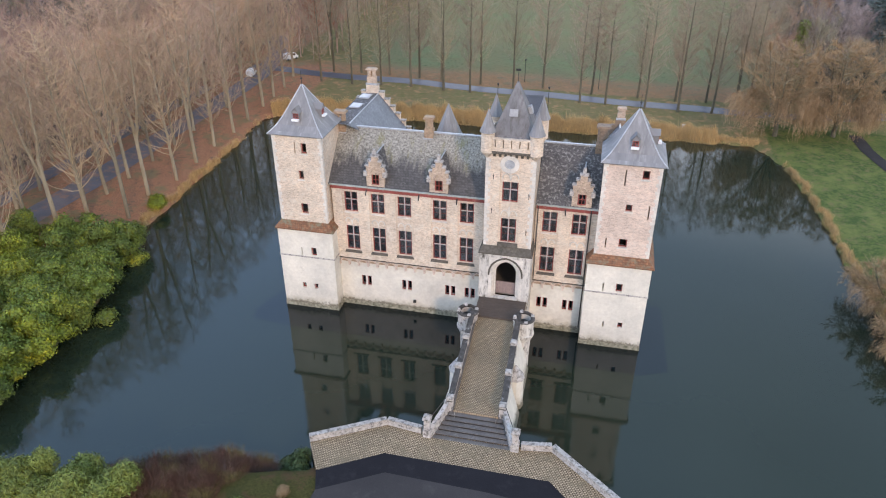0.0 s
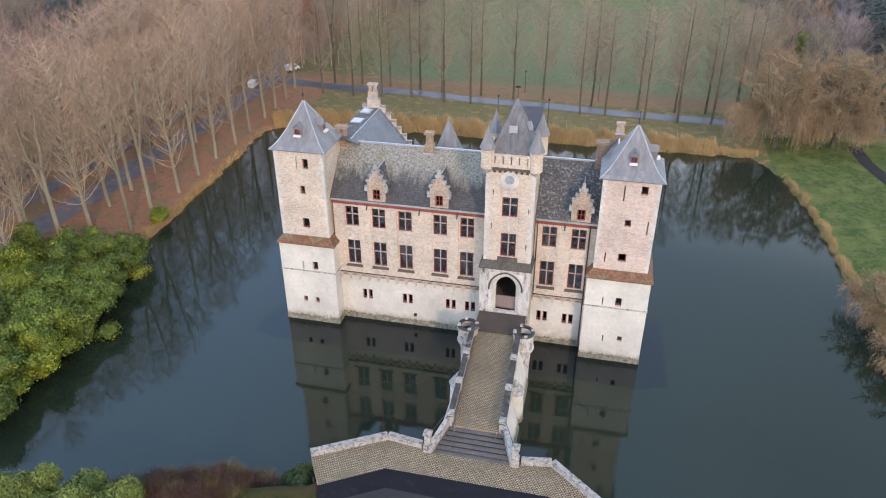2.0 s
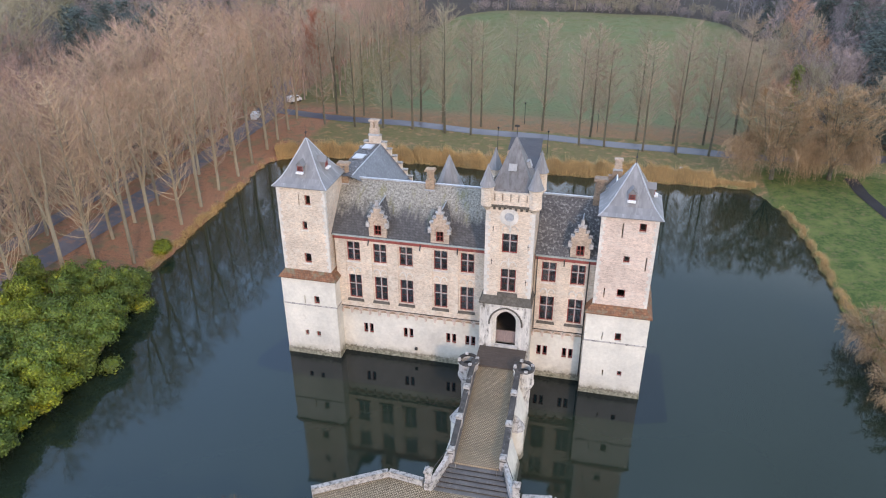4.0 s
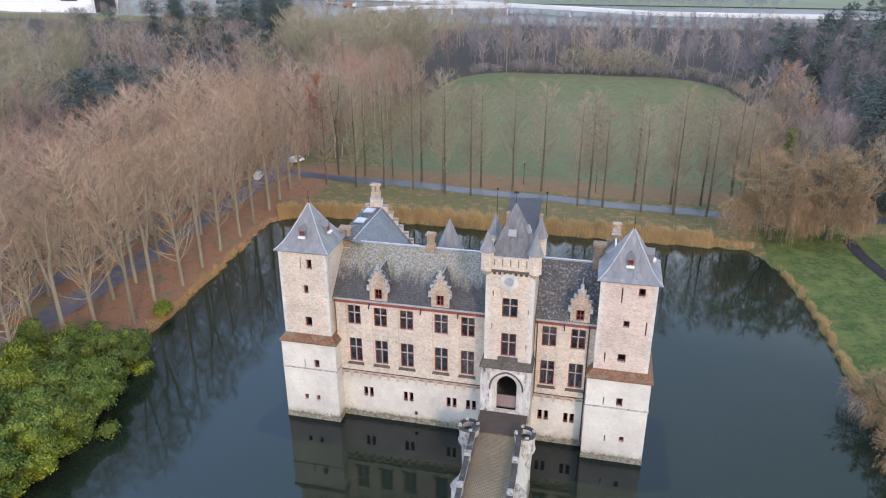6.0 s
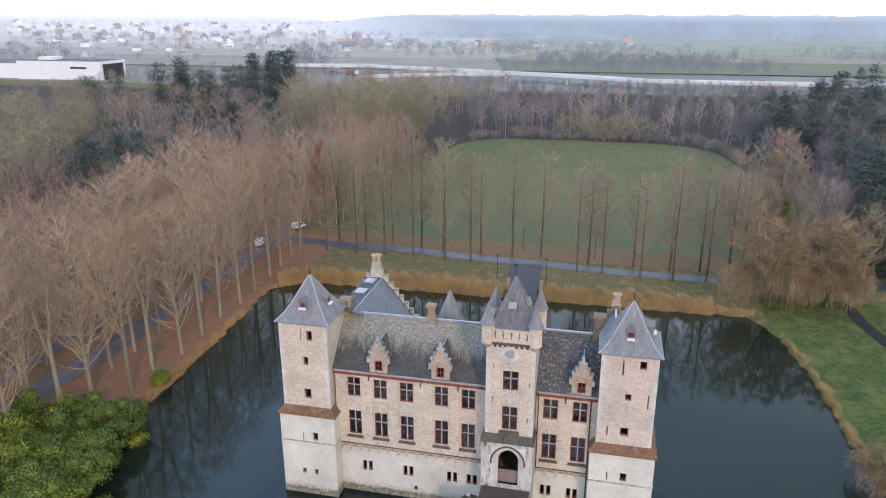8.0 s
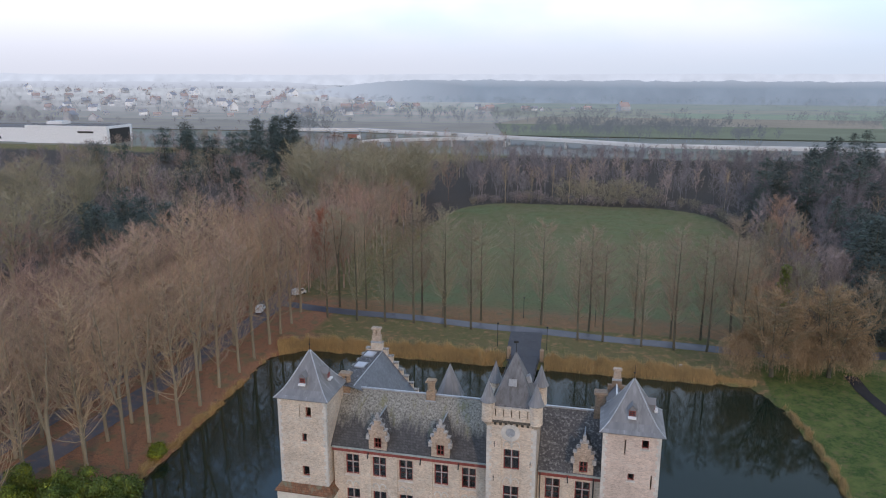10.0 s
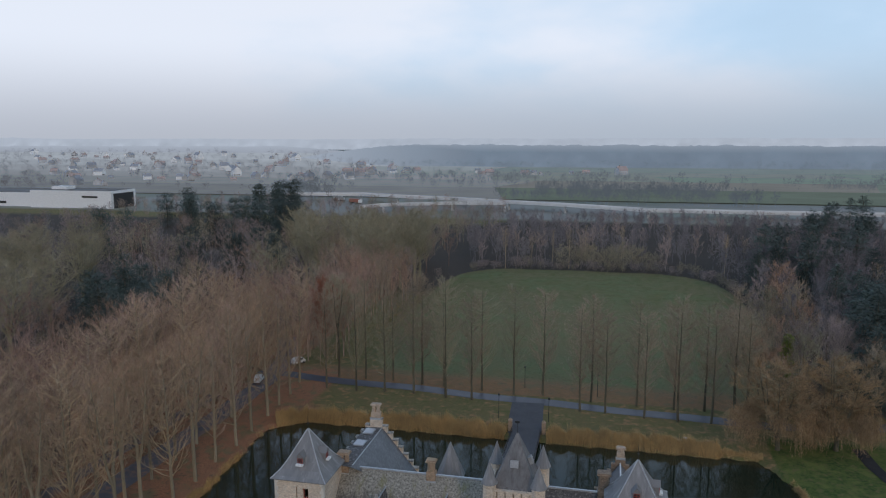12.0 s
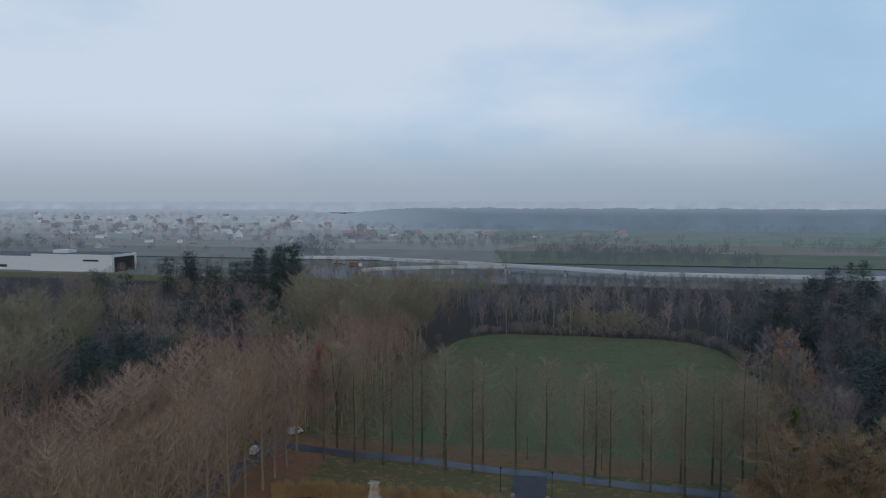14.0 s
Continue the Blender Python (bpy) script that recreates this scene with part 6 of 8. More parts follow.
def leaf_cloud(rng, lobes, count, size, flat=0.5):
    """Leaf quads scattered through the outer skin of overlapping lobes (x, y, z, rx, ry, rz)."""
    v = []
    weights = [l[3] * l[4] + l[3] * l[5] for l in lobes]
    for _ in range(count):
        cx, cy, cz, rx, ry, rz = rng.choices(lobes, weights)[0]
        a, u = rng.uniform(0, 2 * math.pi), rng.uniform(-0.35, 1)
        s = math.sqrt(max(0, 1 - u * u))
        k = rng.uniform(0.8, 1.08) if rng.random() < 0.75 else rng.uniform(1.0, 1.3)
        n = Vector((s * math.cos(a), s * math.sin(a), u))
        c = Vector((cx + n.x * rx * k, cy + n.y * ry * k, cz + n.z * rz * k))
        d = (n + Vector((rng.uniform(-1, 1), rng.uniform(-1, 1), rng.uniform(-1, 1))) * 0.8).normalized()
        t = d.orthogonal().normalized()
        t.rotate(Matrix.Rotation(rng.uniform(0, 6.28), 3, d))
        w = d.cross(t)
        l = size * rng.uniform(0.6, 1.3)
        v += [c - t * l, c + w * l * flat, c + t * l, c - w * l * flat]
    return np.array([tuple(p) for p in v], dtype=np.float32), np.arange(len(v)).reshape(-1, 4)


def limb_mesh(name, limbs, mat, thin=0.0, sides=5):
    m = Mesh()
    for p, q, r0, r1 in limbs:
        if r0 >= thin:
            m.rod(p, q, r0, r1, n=sides if r0 > 0.08 else 3, caps=False)
    return m.data(name, mat)


def twig_mesh(name, tri, mat):
    v = np.array([[tuple(c) for c in t] for t in tri], dtype=np.float32).reshape(-1, 3)
    return raw_mesh(name, v, np.arange(len(v)).reshape(-1, 3), mat)


def bare_tree(name, label, bark, twig, group="", limb=None, ivy=0, **kw):
    stems, limbs, tri = grow(**kw)
    t = thing(name, label, "tree", group)
    part("trunk", limb_mesh("trunk", stems, bark, sides=7), bark, t)
    tagged(part("branchwork", limb_mesh("branchwork", limbs, limb or twig), limb or twig, t), kind="stuff")
    tagged(part("twig_crown", twig_mesh("twig_crown", tri, twig), twig, t, "fine bare twigs"), kind="stuff")
    if ivy:
        rng = random.Random(kw["seed"])
        v, f = leaf_cloud(rng, [(rng.uniform(-0.8, 0.8), rng.uniform(-0.8, 0.8), z, 0.9, 0.9, 1.0) for z in np.linspace(kw["height"] * 0.45, kw["height"] * 0.85, 7)], ivy, 0.2, 0.6)
        tagged(part("ivy", raw_mesh("ivy", v, f, BAMBOO), BAMBOO, t, "green ivy round the upper trunk"), kind="stuff")
    return t


def plant(protos, spots, seed, size=(0.85, 1.15)):
    """Copies of the prototypes on the ground at the given places; the prototypes take the first ones."""
    rng = random.Random(seed)
    used = set()
    for i, (x, y) in enumerate(spots):
        k = rng.randrange(len(protos))
        z = float(ground_height(np.array([x]), np.array([y]))[0]) - 0.1
        s = rng.uniform(*size)
        ob = protos[k] if k not in used else copy_thing(protos[k], Matrix())
        used.add(k)
        ob.matrix_basis = pose(x, y, z, 0, 0, rng.uniform(0, 360)) @ Matrix.Diagonal((s, s, s * rng.uniform(0.94, 1.06), 1))
    for k, p in enumerate(protos):
        if k not in used:
            for o in [*p.children_recursive, p]:
                bpy.data.objects.remove(o)


def wood(name, label, protos, spots, seed, size=(0.8, 1.2), category="woodland", tallest=None):
    """Many far trees, too many to count, as one mesh. protos: [(vertices, triangles, material)] of one tree each."""
    rng = np.random.default_rng(seed)
    by_mat = {}
    for x, y in spots:
        v, f, mat = protos[rng.integers(len(protos))]
        a, s = rng.uniform(0, 2 * math.pi), rng.uniform(*size)
        if tallest:
            s = min(s, max(0.3, tallest(x, y) * rng.uniform(0.7, 1.06) / float(v[:, 2].max())))
        c, sn = math.cos(a) * s, math.sin(a) * s
        z = float(ground_height(np.array([x]), np.array([y]))[0]) - 0.1
        w = np.stack([v[:, 0] * c - v[:, 1] * sn + x, v[:, 0] * sn + v[:, 1] * c + y, v[:, 2] * s * rng.uniform(0.9, 1.1) + z], -1)
        by_mat.setdefault(mat.name, [mat, [], [], 0])
        e = by_mat[mat.name]
        e[1].append(w)
        e[2].append(f + e[3])
        e[3] += len(w)
    for mat, vs, fs, _ in by_mat.values():
        ob = new(name, raw_mesh(name, np.concatenate(vs), np.concatenate(fs), mat))
        tagged(ob, label, category, kind="stuff")


def flat_tree(stems, limbs, tri, mat, thin=0.03, every=1):
    """Vertices and triangles of a light far tree: stems and limbs as three-sided rods, twigs as slivers."""
    m = Mesh()
    for p, q, r0, r1 in [*stems, *limbs[::every]]:
        if r0 >= thin:
            m.rod(p, q, r0, r1, n=3, caps=False)
    v, f = [*m.v], []
    for q in m.f:
        f += [(q[0], q[i], q[i + 1]) for i in range(1, len(q) - 1)]
    n = len(v)
    for i, t in enumerate(tri):
        v += [tuple(c) for c in t]
        f.append((n + 3 * i, n + 3 * i + 1, n + 3 * i + 2))
    return np.array(v, dtype=np.float32), np.array(f, dtype=np.int32), mat


def scatter(n, seed, inside, box, gap):
    """Places in a box that pass a test, kept apart."""
    rng = random.Random(seed)
    cells, out = {}, []
    for _ in range(n * 12):
        x, y = rng.uniform(box[0], box[1]), rng.uniform(box[2], box[3])
        if not inside(x, y):
            continue
        k = (int(x // gap), int(y // gap))
        if k in cells:
            continue
        cells[k] = True
        out.append((x, y))
        if len(out) >= n:
            break
    return out


# the avenue beside the moat
_r = random.Random(5)
row_a = [(-56.7, -0.3), (-54.9, 6.4), (-49.8, 13.8), (-51.1, 20.8), (-50.0, 26.8), (-50.5, 33.7), (-51.1, 40.8), (-50.9, 47.7), (-51.3, 54.2), (-51.6, 61.5), (-52.0, 67.4), (-52.3, 73.6), (-53.5, 81.0)]
row_b = [(-59.9, 6.6), (-54.6, 11.8), (-57.2, 14.6), (-57.2, 19.6), (-57.5, 25.6), (-57.6, 32.4), (-57.6, 39.2), (-57.8, 46.0), (-58.0, 52.6), (-58.2, 59.2), (-58.0, 66.0), (-57.6, 73.0), (-58.5, -7.5)]
row_c = [(-67.2 + _r.uniform(-0.6, 0.6), -1.0 + 6.5 * i + _r.uniform(-0.6, 0.6)) for i in range(0, 15)] + [(-72.6 + _r.uniform(-0.8, 0.8), 8.0 + 6.5 * i + _r.uniform(-0.8, 0.8)) for i in range(0, 13)]
avenue = [bare_tree("avenue_tree", "tall bare avenue tree with pale steeply rising branches and mauve twigs", BARK, TWIGS_PINK if i % 2 else TWIGS_MAUVE, "avenue trees beside the moat",
                    limb=PALE_LIMB, seed=20 + i, height=26.0, clear=3.6, radius=4.9, boughs=72, side=3, twigs=2600, peak=0.55, leaders=(1, 1, 1, 2, 1)[i], fork=0.45, low=0.9, lift=(0.05, 0.42),
                    trunk_r=0.31, limb_r=0.75, wide=0.0095, twig_len=(0.5, 1.5), stubs=120) for i in range(5)]
plant(avenue, row_a + row_b + row_c, 3, (0.88, 1.1))
# two rows along the park path
far_a = [(-46.3, 79.5), (-39.2, 79.1), (-32.8, 79.4), (-26.3, 79.6), (-19.1, 79.0), (-13.5, 79.1), (9.1, 77.3), (14.1, 77.6), (21.6, 76.6), (27.9, 76.0), (34.1, 76.4), (40.2, 76.0)]
far_b = [(-46.2, 87), (-39.8, 87.2), (-33.1, 86.8), (-26, 85.8), (-21, 85.6), (-12.4, 85.2), (-5.2, 84.0), (1.0, 84.7), (11.1, 83.2), (20.4, 83.1), (27.7, 82.2), (33.6, 82.6), (39.5, 84)]
lawn_trees = [bare_tree("lawn_edge_tree", "slender bare tree with a dark mossy trunk beside the park path", BARK_DARK, (TWIGS_OLIVE, TWIGS, TWIGS, TWIGS_OLIVE)[i], "trees along the park path",
                        limb=(OLIVE_LIMB, TWIGS, TWIGS, OLIVE_LIMB)[i], seed=40 + i, height=23.5, clear=4.2, radius=4.6, boughs=60, side=4, twigs=5200, peak=0.66, leaders=(1, 1, 1, 2)[i], fork=0.5, low=0.6, lift=(0.08, 0.36),
                        trunk_r=0.26, limb_r=0.65, lean=0.006, wide=0.0095, twig_len=(0.4, 1.2), stubs=160) for i in range(4)]
plant(lawn_trees, far_a + far_b, 4, (0.9, 1.12))


def clear_lawn(x, y):
    return (abs(x - 6 + 0.02 * (y - 160)) / 52) ** 5 + (abs(y - 158) / 74) ** 4 < 1.0


near_wood = [flat_tree(*grow(60 + i, 22, 5, 4.0, 26, 2, 480, leaders=(1, 2, 3, 2)[i], fork=0.35, wide=0.017, twig_len=(0.7, 1.8), limb_r=0.8, trunk_r=0.2, fine=1), (TWIGS_PINK, TWIGS_MAUVE, TWIGS, TWIGS_MAUVE)[i], 0.012, 1) for i in range(4)]
wood("left_wood", "dense bare mauve-brown winter wood beside the drive", near_wood,
     scatter(330, 7, lambda x, y: -104 + 0.27 * y < x < -70 - 0.02 * abs(y - 50) and y < 118, (-120, -70, -30, 120), 4.4), 1, (0.85, 1.08))
wood("lawn_side_wood", "bare brown trees crowding the lawn's edge", near_wood, scatter(70, 77, lambda x, y: -72 < x < -50 and 92 < y < 165, (-72, -48, 92, 165), 4.6), 21, (0.75, 1.0))
dark_wood = [flat_tree(*grow(70 + i, 19, 4, 5.6, 26, 3, 900, peak=0.55, leaders=4, fork=0.3, low=0.7, trunk_r=0.2, wide=0.034, twig_len=(0.7, 1.7), limb_r=0.9, fine=1), (TWIGS_PLUM, TWIGS_OLIVE, TWIGS_PLUM, TWIGS_DARK, TWIGS_RUST)[i], 0.02, 2) for i in range(5)]


def back_wood(x, y):
    return (y > 100 or x < -112 + 0.12 * y) and not clear_lawn(x, y) and x < -50 and y < 395 - 0.12 * abs(x) and not (-112 < x < -66 and y < 118) and not (x > -66 and y < 165) and math.hypot((x + 118) / 22, (y - 110) / 18) > 1


def canopy(x, y):
    """The wood falls away towards the motorway."""
    return 23 - 0.045 * max(0, y - 170) + 2 * min(1, max(0, (-x - 40) / 20)) - 4 * min(1, max(0, (-x - 95) / 20))


# the dense wood's shade is put into a darker twig colour
shade_wood = [flat_tree(*grow(370 + i, 17, 2, 4.8, 26, 3, 900, peak=0.55, leaders=4, fork=0.25, low=0.8, trunk_r=0.18, wide=0.036, twig_len=(0.6, 1.5), limb_r=0.9, fine=1), TWIGS_DARK, 0.02, 3) for i in range(3)]
wood("right_wood", "dense plum bare woodland beside the lawn, its shade put into dark twigs", shade_wood, scatter(190, 88, lambda x, y: x > 64 and y > 92 and not clear_lawn(x, y), (64, 190, 92, 330), 7.0), 23, (0.7, 1.1))
wood("back_wood", "dense plum-brown and olive bare woodland with rounded crowns", dark_wood, scatter(430, 8, back_wood, (-340, -50, 10, 395), 8.4), 2, (0.8, 1.3), tallest=canopy)
wood("roadside_wood", "low plum-brown brushwood beside the motorway", dark_wood, scatter(210, 19, lambda x, y: y < 500 - 0.1 * abs(x), (-345, -60, 372, 490), 7.0), 24, (0.35, 0.62))
slim_wood = [flat_tree(*grow(270 + i, 15, 2, 2.8, 18, 2, 560, leaders=2, fork=0.3, low=0.8, trunk_r=0.10, wide=0.046, twig_len=(0.6, 1.5), limb_r=0.7, fine=1), (TWIGS_DARK, TWIGS_PLUM, TWIGS_DARK, TWIGS_DARK)[i], 0.03, 4) for i in range(4)]


def young_wood(x, y):
    return not clear_lawn(x, y) and (y > 234 or (x > 56 and y > 120)) and y < 425 - 0.05 * abs(x - 80)


wood("young_wood", "dense plum-grey young wood crowding behind the lawn", slim_wood, scatter(1000, 9, young_wood, (-50, 270, 100, 432), 5.2), 3, (0.8, 1.15), tallest=lambda x, y: 16.5 - 0.04 * max(0, y - 250))
birch = [bare_tree("birch", "slim pale-stemmed birch in the young wood", PALE_LIMB, TWIGS, "pale birches", limb=PALE_LIMB, seed=310 + i, height=17, clear=6, radius=1.8, boughs=16, side=2, twigs=300, wide=0.02, trunk_r=0.16, limb_r=0.8) for i in range(2)]
plant(birch, [(-18, 240), (-10, 252), (4, 262), (-28, 232), (72, 236), (84, 244), (60, 240), (92, 168), (20, 268), (-2, 238)], 15, (0.85, 1.1))
brush = [flat_tree(*grow(290 + i, 5.0, 0.4, 2.8, 22, 2, 420, leaders=4, fork=0.08, low=0.8, trunk_r=0.06, wide=0.028, twig_len=(0.4, 1.1), limb_r=0.6, fine=1), (TWIGS_PLUM, TWIGS_DARK, TWIGS_OLIVE)[i], 0.03, 2) for i in range(3)]


def lawn_rim(x, y):
    e = ((abs(x - 6 + 0.02 * (y - 160)) / 52) ** 5 + (abs(y - 158) / 74) ** 4) ** 0.22
    return 1.0 < e < 1.1 and y > 150 and x > -40


wood("lawn_rim_brush", "bare plum-brown brush along the end of the lawn", brush, scatter(200, 12, lawn_rim, (-60, 110, 150, 252), 3.2), 12, (0.5, 1.0))
copse_edge = [flat_tree(*grow(280 + i, 7, 0.4, 4.2, 40, 3, 1500, leaders=5, fork=0.06, low=0.9, peak=0.5, trunk_r=0.1, wide=0.028, twig_len=(0.4, 1.0), limb_r=0.5, fine=1), TWIGS_OLIVE, 0.03, 2) for i in range(2)]
wood("lawn_end_bushes", "rounded pale olive bare bushes at the end of the lawn", copse_edge, [(-4, 240), (2, 243), (8, 238), (14, 241), (20, 238), (26, 242), (32, 240), (5, 248), (18, 249)], 4, (1.0, 1.5))
wood("undergrowth", "brown and plum bare undergrowth of the wood", brush, scatter(260, 18, lambda x, y: (back_wood(x, y) or (x < -66 and y < 130)) and y < 210, (-180, -50, 0, 210), 5.5), 6, (0.6, 1.2))


# ---- evergreens, willows, reeds ----
def shrub(name, label, x, y, lobes, count, size, mat, seed, group="", flat=0.5, core=None):
    rng = random.Random(seed)
    z = float(ground_height(np.array([x]), np.array([y]))[0])
    t = thing(name, label, "shrub", group, at=(x, y, z))
    v, f = leaf_cloud(rng, lobes, count, size, flat)
    part("foliage", raw_mesh("foliage", v, f, mat), mat, t)
    m = Mesh()
    for cx, cy, cz, rx, ry, rz in lobes:
        m.rod((cx * 0.3, cy * 0.3, -0.3), (cx, cy, cz), 0.09, 0.04)
    part("stems", m, BARK_DARK, t)
    c = Mesh()
    for cx, cy, cz, rx, ry, rz in lobes:
        s = len(c.v)
        rings = [(0.02, -0.45), (0.6, -0.25), (0.74, 0.1), (0.6, 0.42), (0.35, 0.62), (0.02, 0.7)]
        for r, h in rings:
            c.v += [(cx + rx * r * math.cos(6.283 * i / 9), cy + ry * r * math.sin(6.283 * i / 9), cz + rz * h) for i in range(9)]
        for k in range(5):
            for i in range(9):
                j = (i + 1) % 9
                c.f.append((s + k * 9 + i, s + k * 9 + j, s + (k + 1) * 9 + j, s + (k + 1) * 9 + i))
    part("inner_foliage", c, mat, t)
    return t


def laurels():
    rng = random.Random(11)
    spots = [(-44, 3), (-49, 4.5), (-41, -3), (-46, -3), (-52, -2), (-40, -9), (-45, -10), (-51, -9), (-40.5, -15), (-46, -16), (-53, -16), (-41.5, -21), (-47, -23), (-56, -6), (-55, 3.5), (-43, -27), (-43, 6), (-47, 0), (-43.5, -6), (-48.5, -6.5), (-42.8, -12.5), (-48, -13), (-43.5, -18.5), (-50, -20), (-53, -12), (-60, -12), (-58, -20), (-54, -26), (-49, -29), (-43.2, -8.2), (-43.6, -14.6), (-40.4, -19.4), (-40.9, -23.2), (-40, -2.5), (-39.7, -6.4), (-44.5, -26), (-42.9, -10.8), (-43.4, -4.4)]
    for i, (x, y) in enumerate(spots):
        x += (0.6 if x > -44.5 else 0.2) - (2.6 if y > -7 else 0.5) - (0.9 if x > -42 else 0.0)
        lobes = []
        for k in range(18):
            a = rng.uniform(0, 6.28)
            r = rng.uniform(0, 2.9)
            lobes.append((r * math.cos(a), r * math.sin(a), rng.uniform(1.6, 4.6) - 0.5 * r, rng.uniform(0.8, 1.5), rng.uniform(0.8, 1.5), rng.uniform(0.7, 1.2)))
        shrub("laurel_bush", "large glossy green and yellow-green evergreen bush on the moat bank", x, y, lobes, 8200, 0.15, LAUREL, 100 + i, "evergreen bushes on the bank", 0.55)
    # the foot of the near bank
    for i, (x, y, n) in enumerate(((-29, -32.5, 9), (-24.5, -32.5, 9), (-20.2, -33.2, 8))):
        lobes = [(rng.uniform(-2, 2), rng.uniform(-1.5, 1.5), rng.uniform(0.8, 2.9), rng.uniform(0.8, 1.4), rng.uniform(0.8, 1.4), rng.uniform(0.7, 1.3)) for _ in range(n)]
        shrub("broad_green_bush", "bright green leafy bush at the water's edge", x, y, lobes, 15000, 0.17, BAMBOO, 200 + i, "green bushes near the forecourt", 0.26)
    for i, (x, y) in enumerate(((-19, -28.4), (-16.4, -27.6), (-13.6, -27.0), (-17.5, -30.3), (-14.6, -29.4), (-11.6, -26.0), (-20.5, -30.6))):
        z = float(ground_height(np.array([x]), np.array([y]))[0])
        t = thing("brown_hedge_bush", "rust-brown twiggy leafless bush at the water's edge", "shrub", "brown hedge bushes", at=(x, y, z))
        v, f = leaf_cloud(rng, [(rng.uniform(-1.4, 1.4), rng.uniform(-1.2, 1.2), rng.uniform(0.0, 0.9), 1.0, 1.0, 0.8) for _ in range(8)], 3600, 0.075, 0.16)
        part("foliage", raw_mesh("foliage", v, f, HEDGE_TWIG), HEDGE_TWIG, t)
        tri = []
        for _ in range(2600):
            a, r = rng.uniform(0, 6.283), 2.0 * math.sqrt(rng.random())
            p = Vector((r * math.cos(a), r * math.sin(a), -0.1))
            e = Vector((rng.uniform(-0.5, 0.5) + 0.3 * math.cos(a), rng.uniform(-0.5, 0.5) + 0.3 * math.sin(a), 1)).normalized()
            w = e.cross(Vector((rng.uniform(-1, 1), rng.uniform(-1, 1), 0.1))).normalized() * 0.014
            tri.append((p - w, p + w, p + e * rng.uniform(0.9, 1.9) * (1.1 - 0.2 * r)))
        tagged(part("stemwork", twig_mesh("stemwork", tri, HEDGE_TWIG), HEDGE_TWIG, t), kind="stuff")
    shrub("ivy_bush", "dark ivy climbing over the end of the moat wall", -8.0, -24.7, [(-0.3, 1.2, 0.5, 0.8, 1.0, 0.8), (0.1, 0.0, 0.6, 0.8, 1.0, 0.9), (0.5, -1.2, 0.6, 0.7, 1.0, 0.9), (0.9, -2.4, 0.6, 0.7, 1.0, 0.8), (1.3, -3.6, 0.5, 0.7, 1.0, 0.8), (1.7, -4.8, 0.5, 0.6, 1.0, 0.7), (-1.2, 0.6, 0.2, 0.9, 1.0, 0.5)], 6500, 0.1, IVY, 401)
    shrub("dry_bush", "small dry tan bush beside the forecourt", -7.6, -28.6, [(0, 0, 0.25, 0.45, 0.5, 0.45)], 900, 0.08, DRY_BUSH, 402, "", 0.2)
    shrub("clipped_bush", "round green clipped bush on the grass", -10.5, -30.2, [(0, -0.6, 0.3, 0.7, 0.7, 0.5), (0.9, -1.0, 0.3, 0.6, 0.6, 0.45)], 2200, 0.08, BAMBOO, 403)
    shrub("bank_bush", "dark green bush on the leafy bank", -47.5, 17.5, [(0, 0, 0.8, 1.1, 1.4, 0.9), (-0.8, 1.2, 0.8, 1.0, 1.0, 0.8)], 1800, 0.14, LAUREL, 404)


laurels()


def willow(x, y, top, radius, seed, label, boughs=44, twigs=7000, strands=500):
    """Several stems fork low and spread to a broad lumpy crown; fine twigs bristle above and hang in strands from its skirts."""
    rng = random.Random(seed)
    J = lambda a: rng.uniform(-a, a)
    z = float(ground_height(np.array([x]), np.array([y]))[0]) - 0.1
    t = thing("weeping_willow", label, "tree", "willows at the water", at=(x, y, z))
    k = radius / 7.0
    stems, limbs, tri = grow(seed, top, 0.08 * top, radius, boughs, 4, twigs, peak=0.5, leaders=7, fork=0.14, trunk_r=0.42 * k, limb_r=1.1 * k, wide=0.022, twig_len=(0.5 * k, 1.4 * k), lift=(0.05, 0.5), low=0.85, droop=0.06, fine=3)
    ends = [q for p, q, r0, r1 in limbs if q.z < 0.5 * top and math.hypot(q.x, q.y) > 0.45 * radius]
    for _ in range(strands):
        b = rng.choice(ends) + Vector((J(0.5), J(0.5), J(0.4)))
        a = math.atan2(b.y, b.x)
        d = Vector((0.7 * math.cos(a) + J(0.4), 0.7 * math.sin(a) + J(0.4), 0.1))
        for j in range(rng.choice((2, 3, 4, 6, 7))):
            d = (d + Vector((J(0.15), J(0.15), -0.6))).normalized()
            q = b + d * rng.uniform(0.05, 0.11) * radius
            if q.z < 0.3:
                break
            for _k in range(2):
                w = (q - b).cross(Vector((J(1), J(1), J(1)))).normalized() * 0.024
                o = Vector((J(0.15), J(0.15), 0))
                tri.append((b - w + o, b + w + o, q + Vector((J(0.2), J(0.2), J(0.15)))))
            b = q
    part("trunk", limb_mesh("trunk", stems, BARK_DARK, sides=6), BARK_DARK, t)
    tagged(part("branchwork", limb_mesh("branchwork", limbs, WILLOW_LIMB), WILLOW_LIMB, t, "olive-brown boughs"), kind="stuff")
    tagged(part("hanging_twig_crown", twig_mesh("hanging_twig_crown", tri, WILLOW_TWIG), WILLOW_TWIG, t, "golden-brown hanging twigs"), kind="stuff")


willow(44.0, 66.5, 16.5, 7.4, 31, "large golden-brown weeping willow with bare hanging twigs", 70, 12000, 2600)
willow(54.0, 68.5, 17.0, 7.2, 32, "large golden-brown weeping willow with bare hanging twigs", 70, 12000, 2600)
willow(48.0, 13.0, 5.6, 4.6, 33, "low golden willow bush overhanging the water", 36, 6000, 1300)
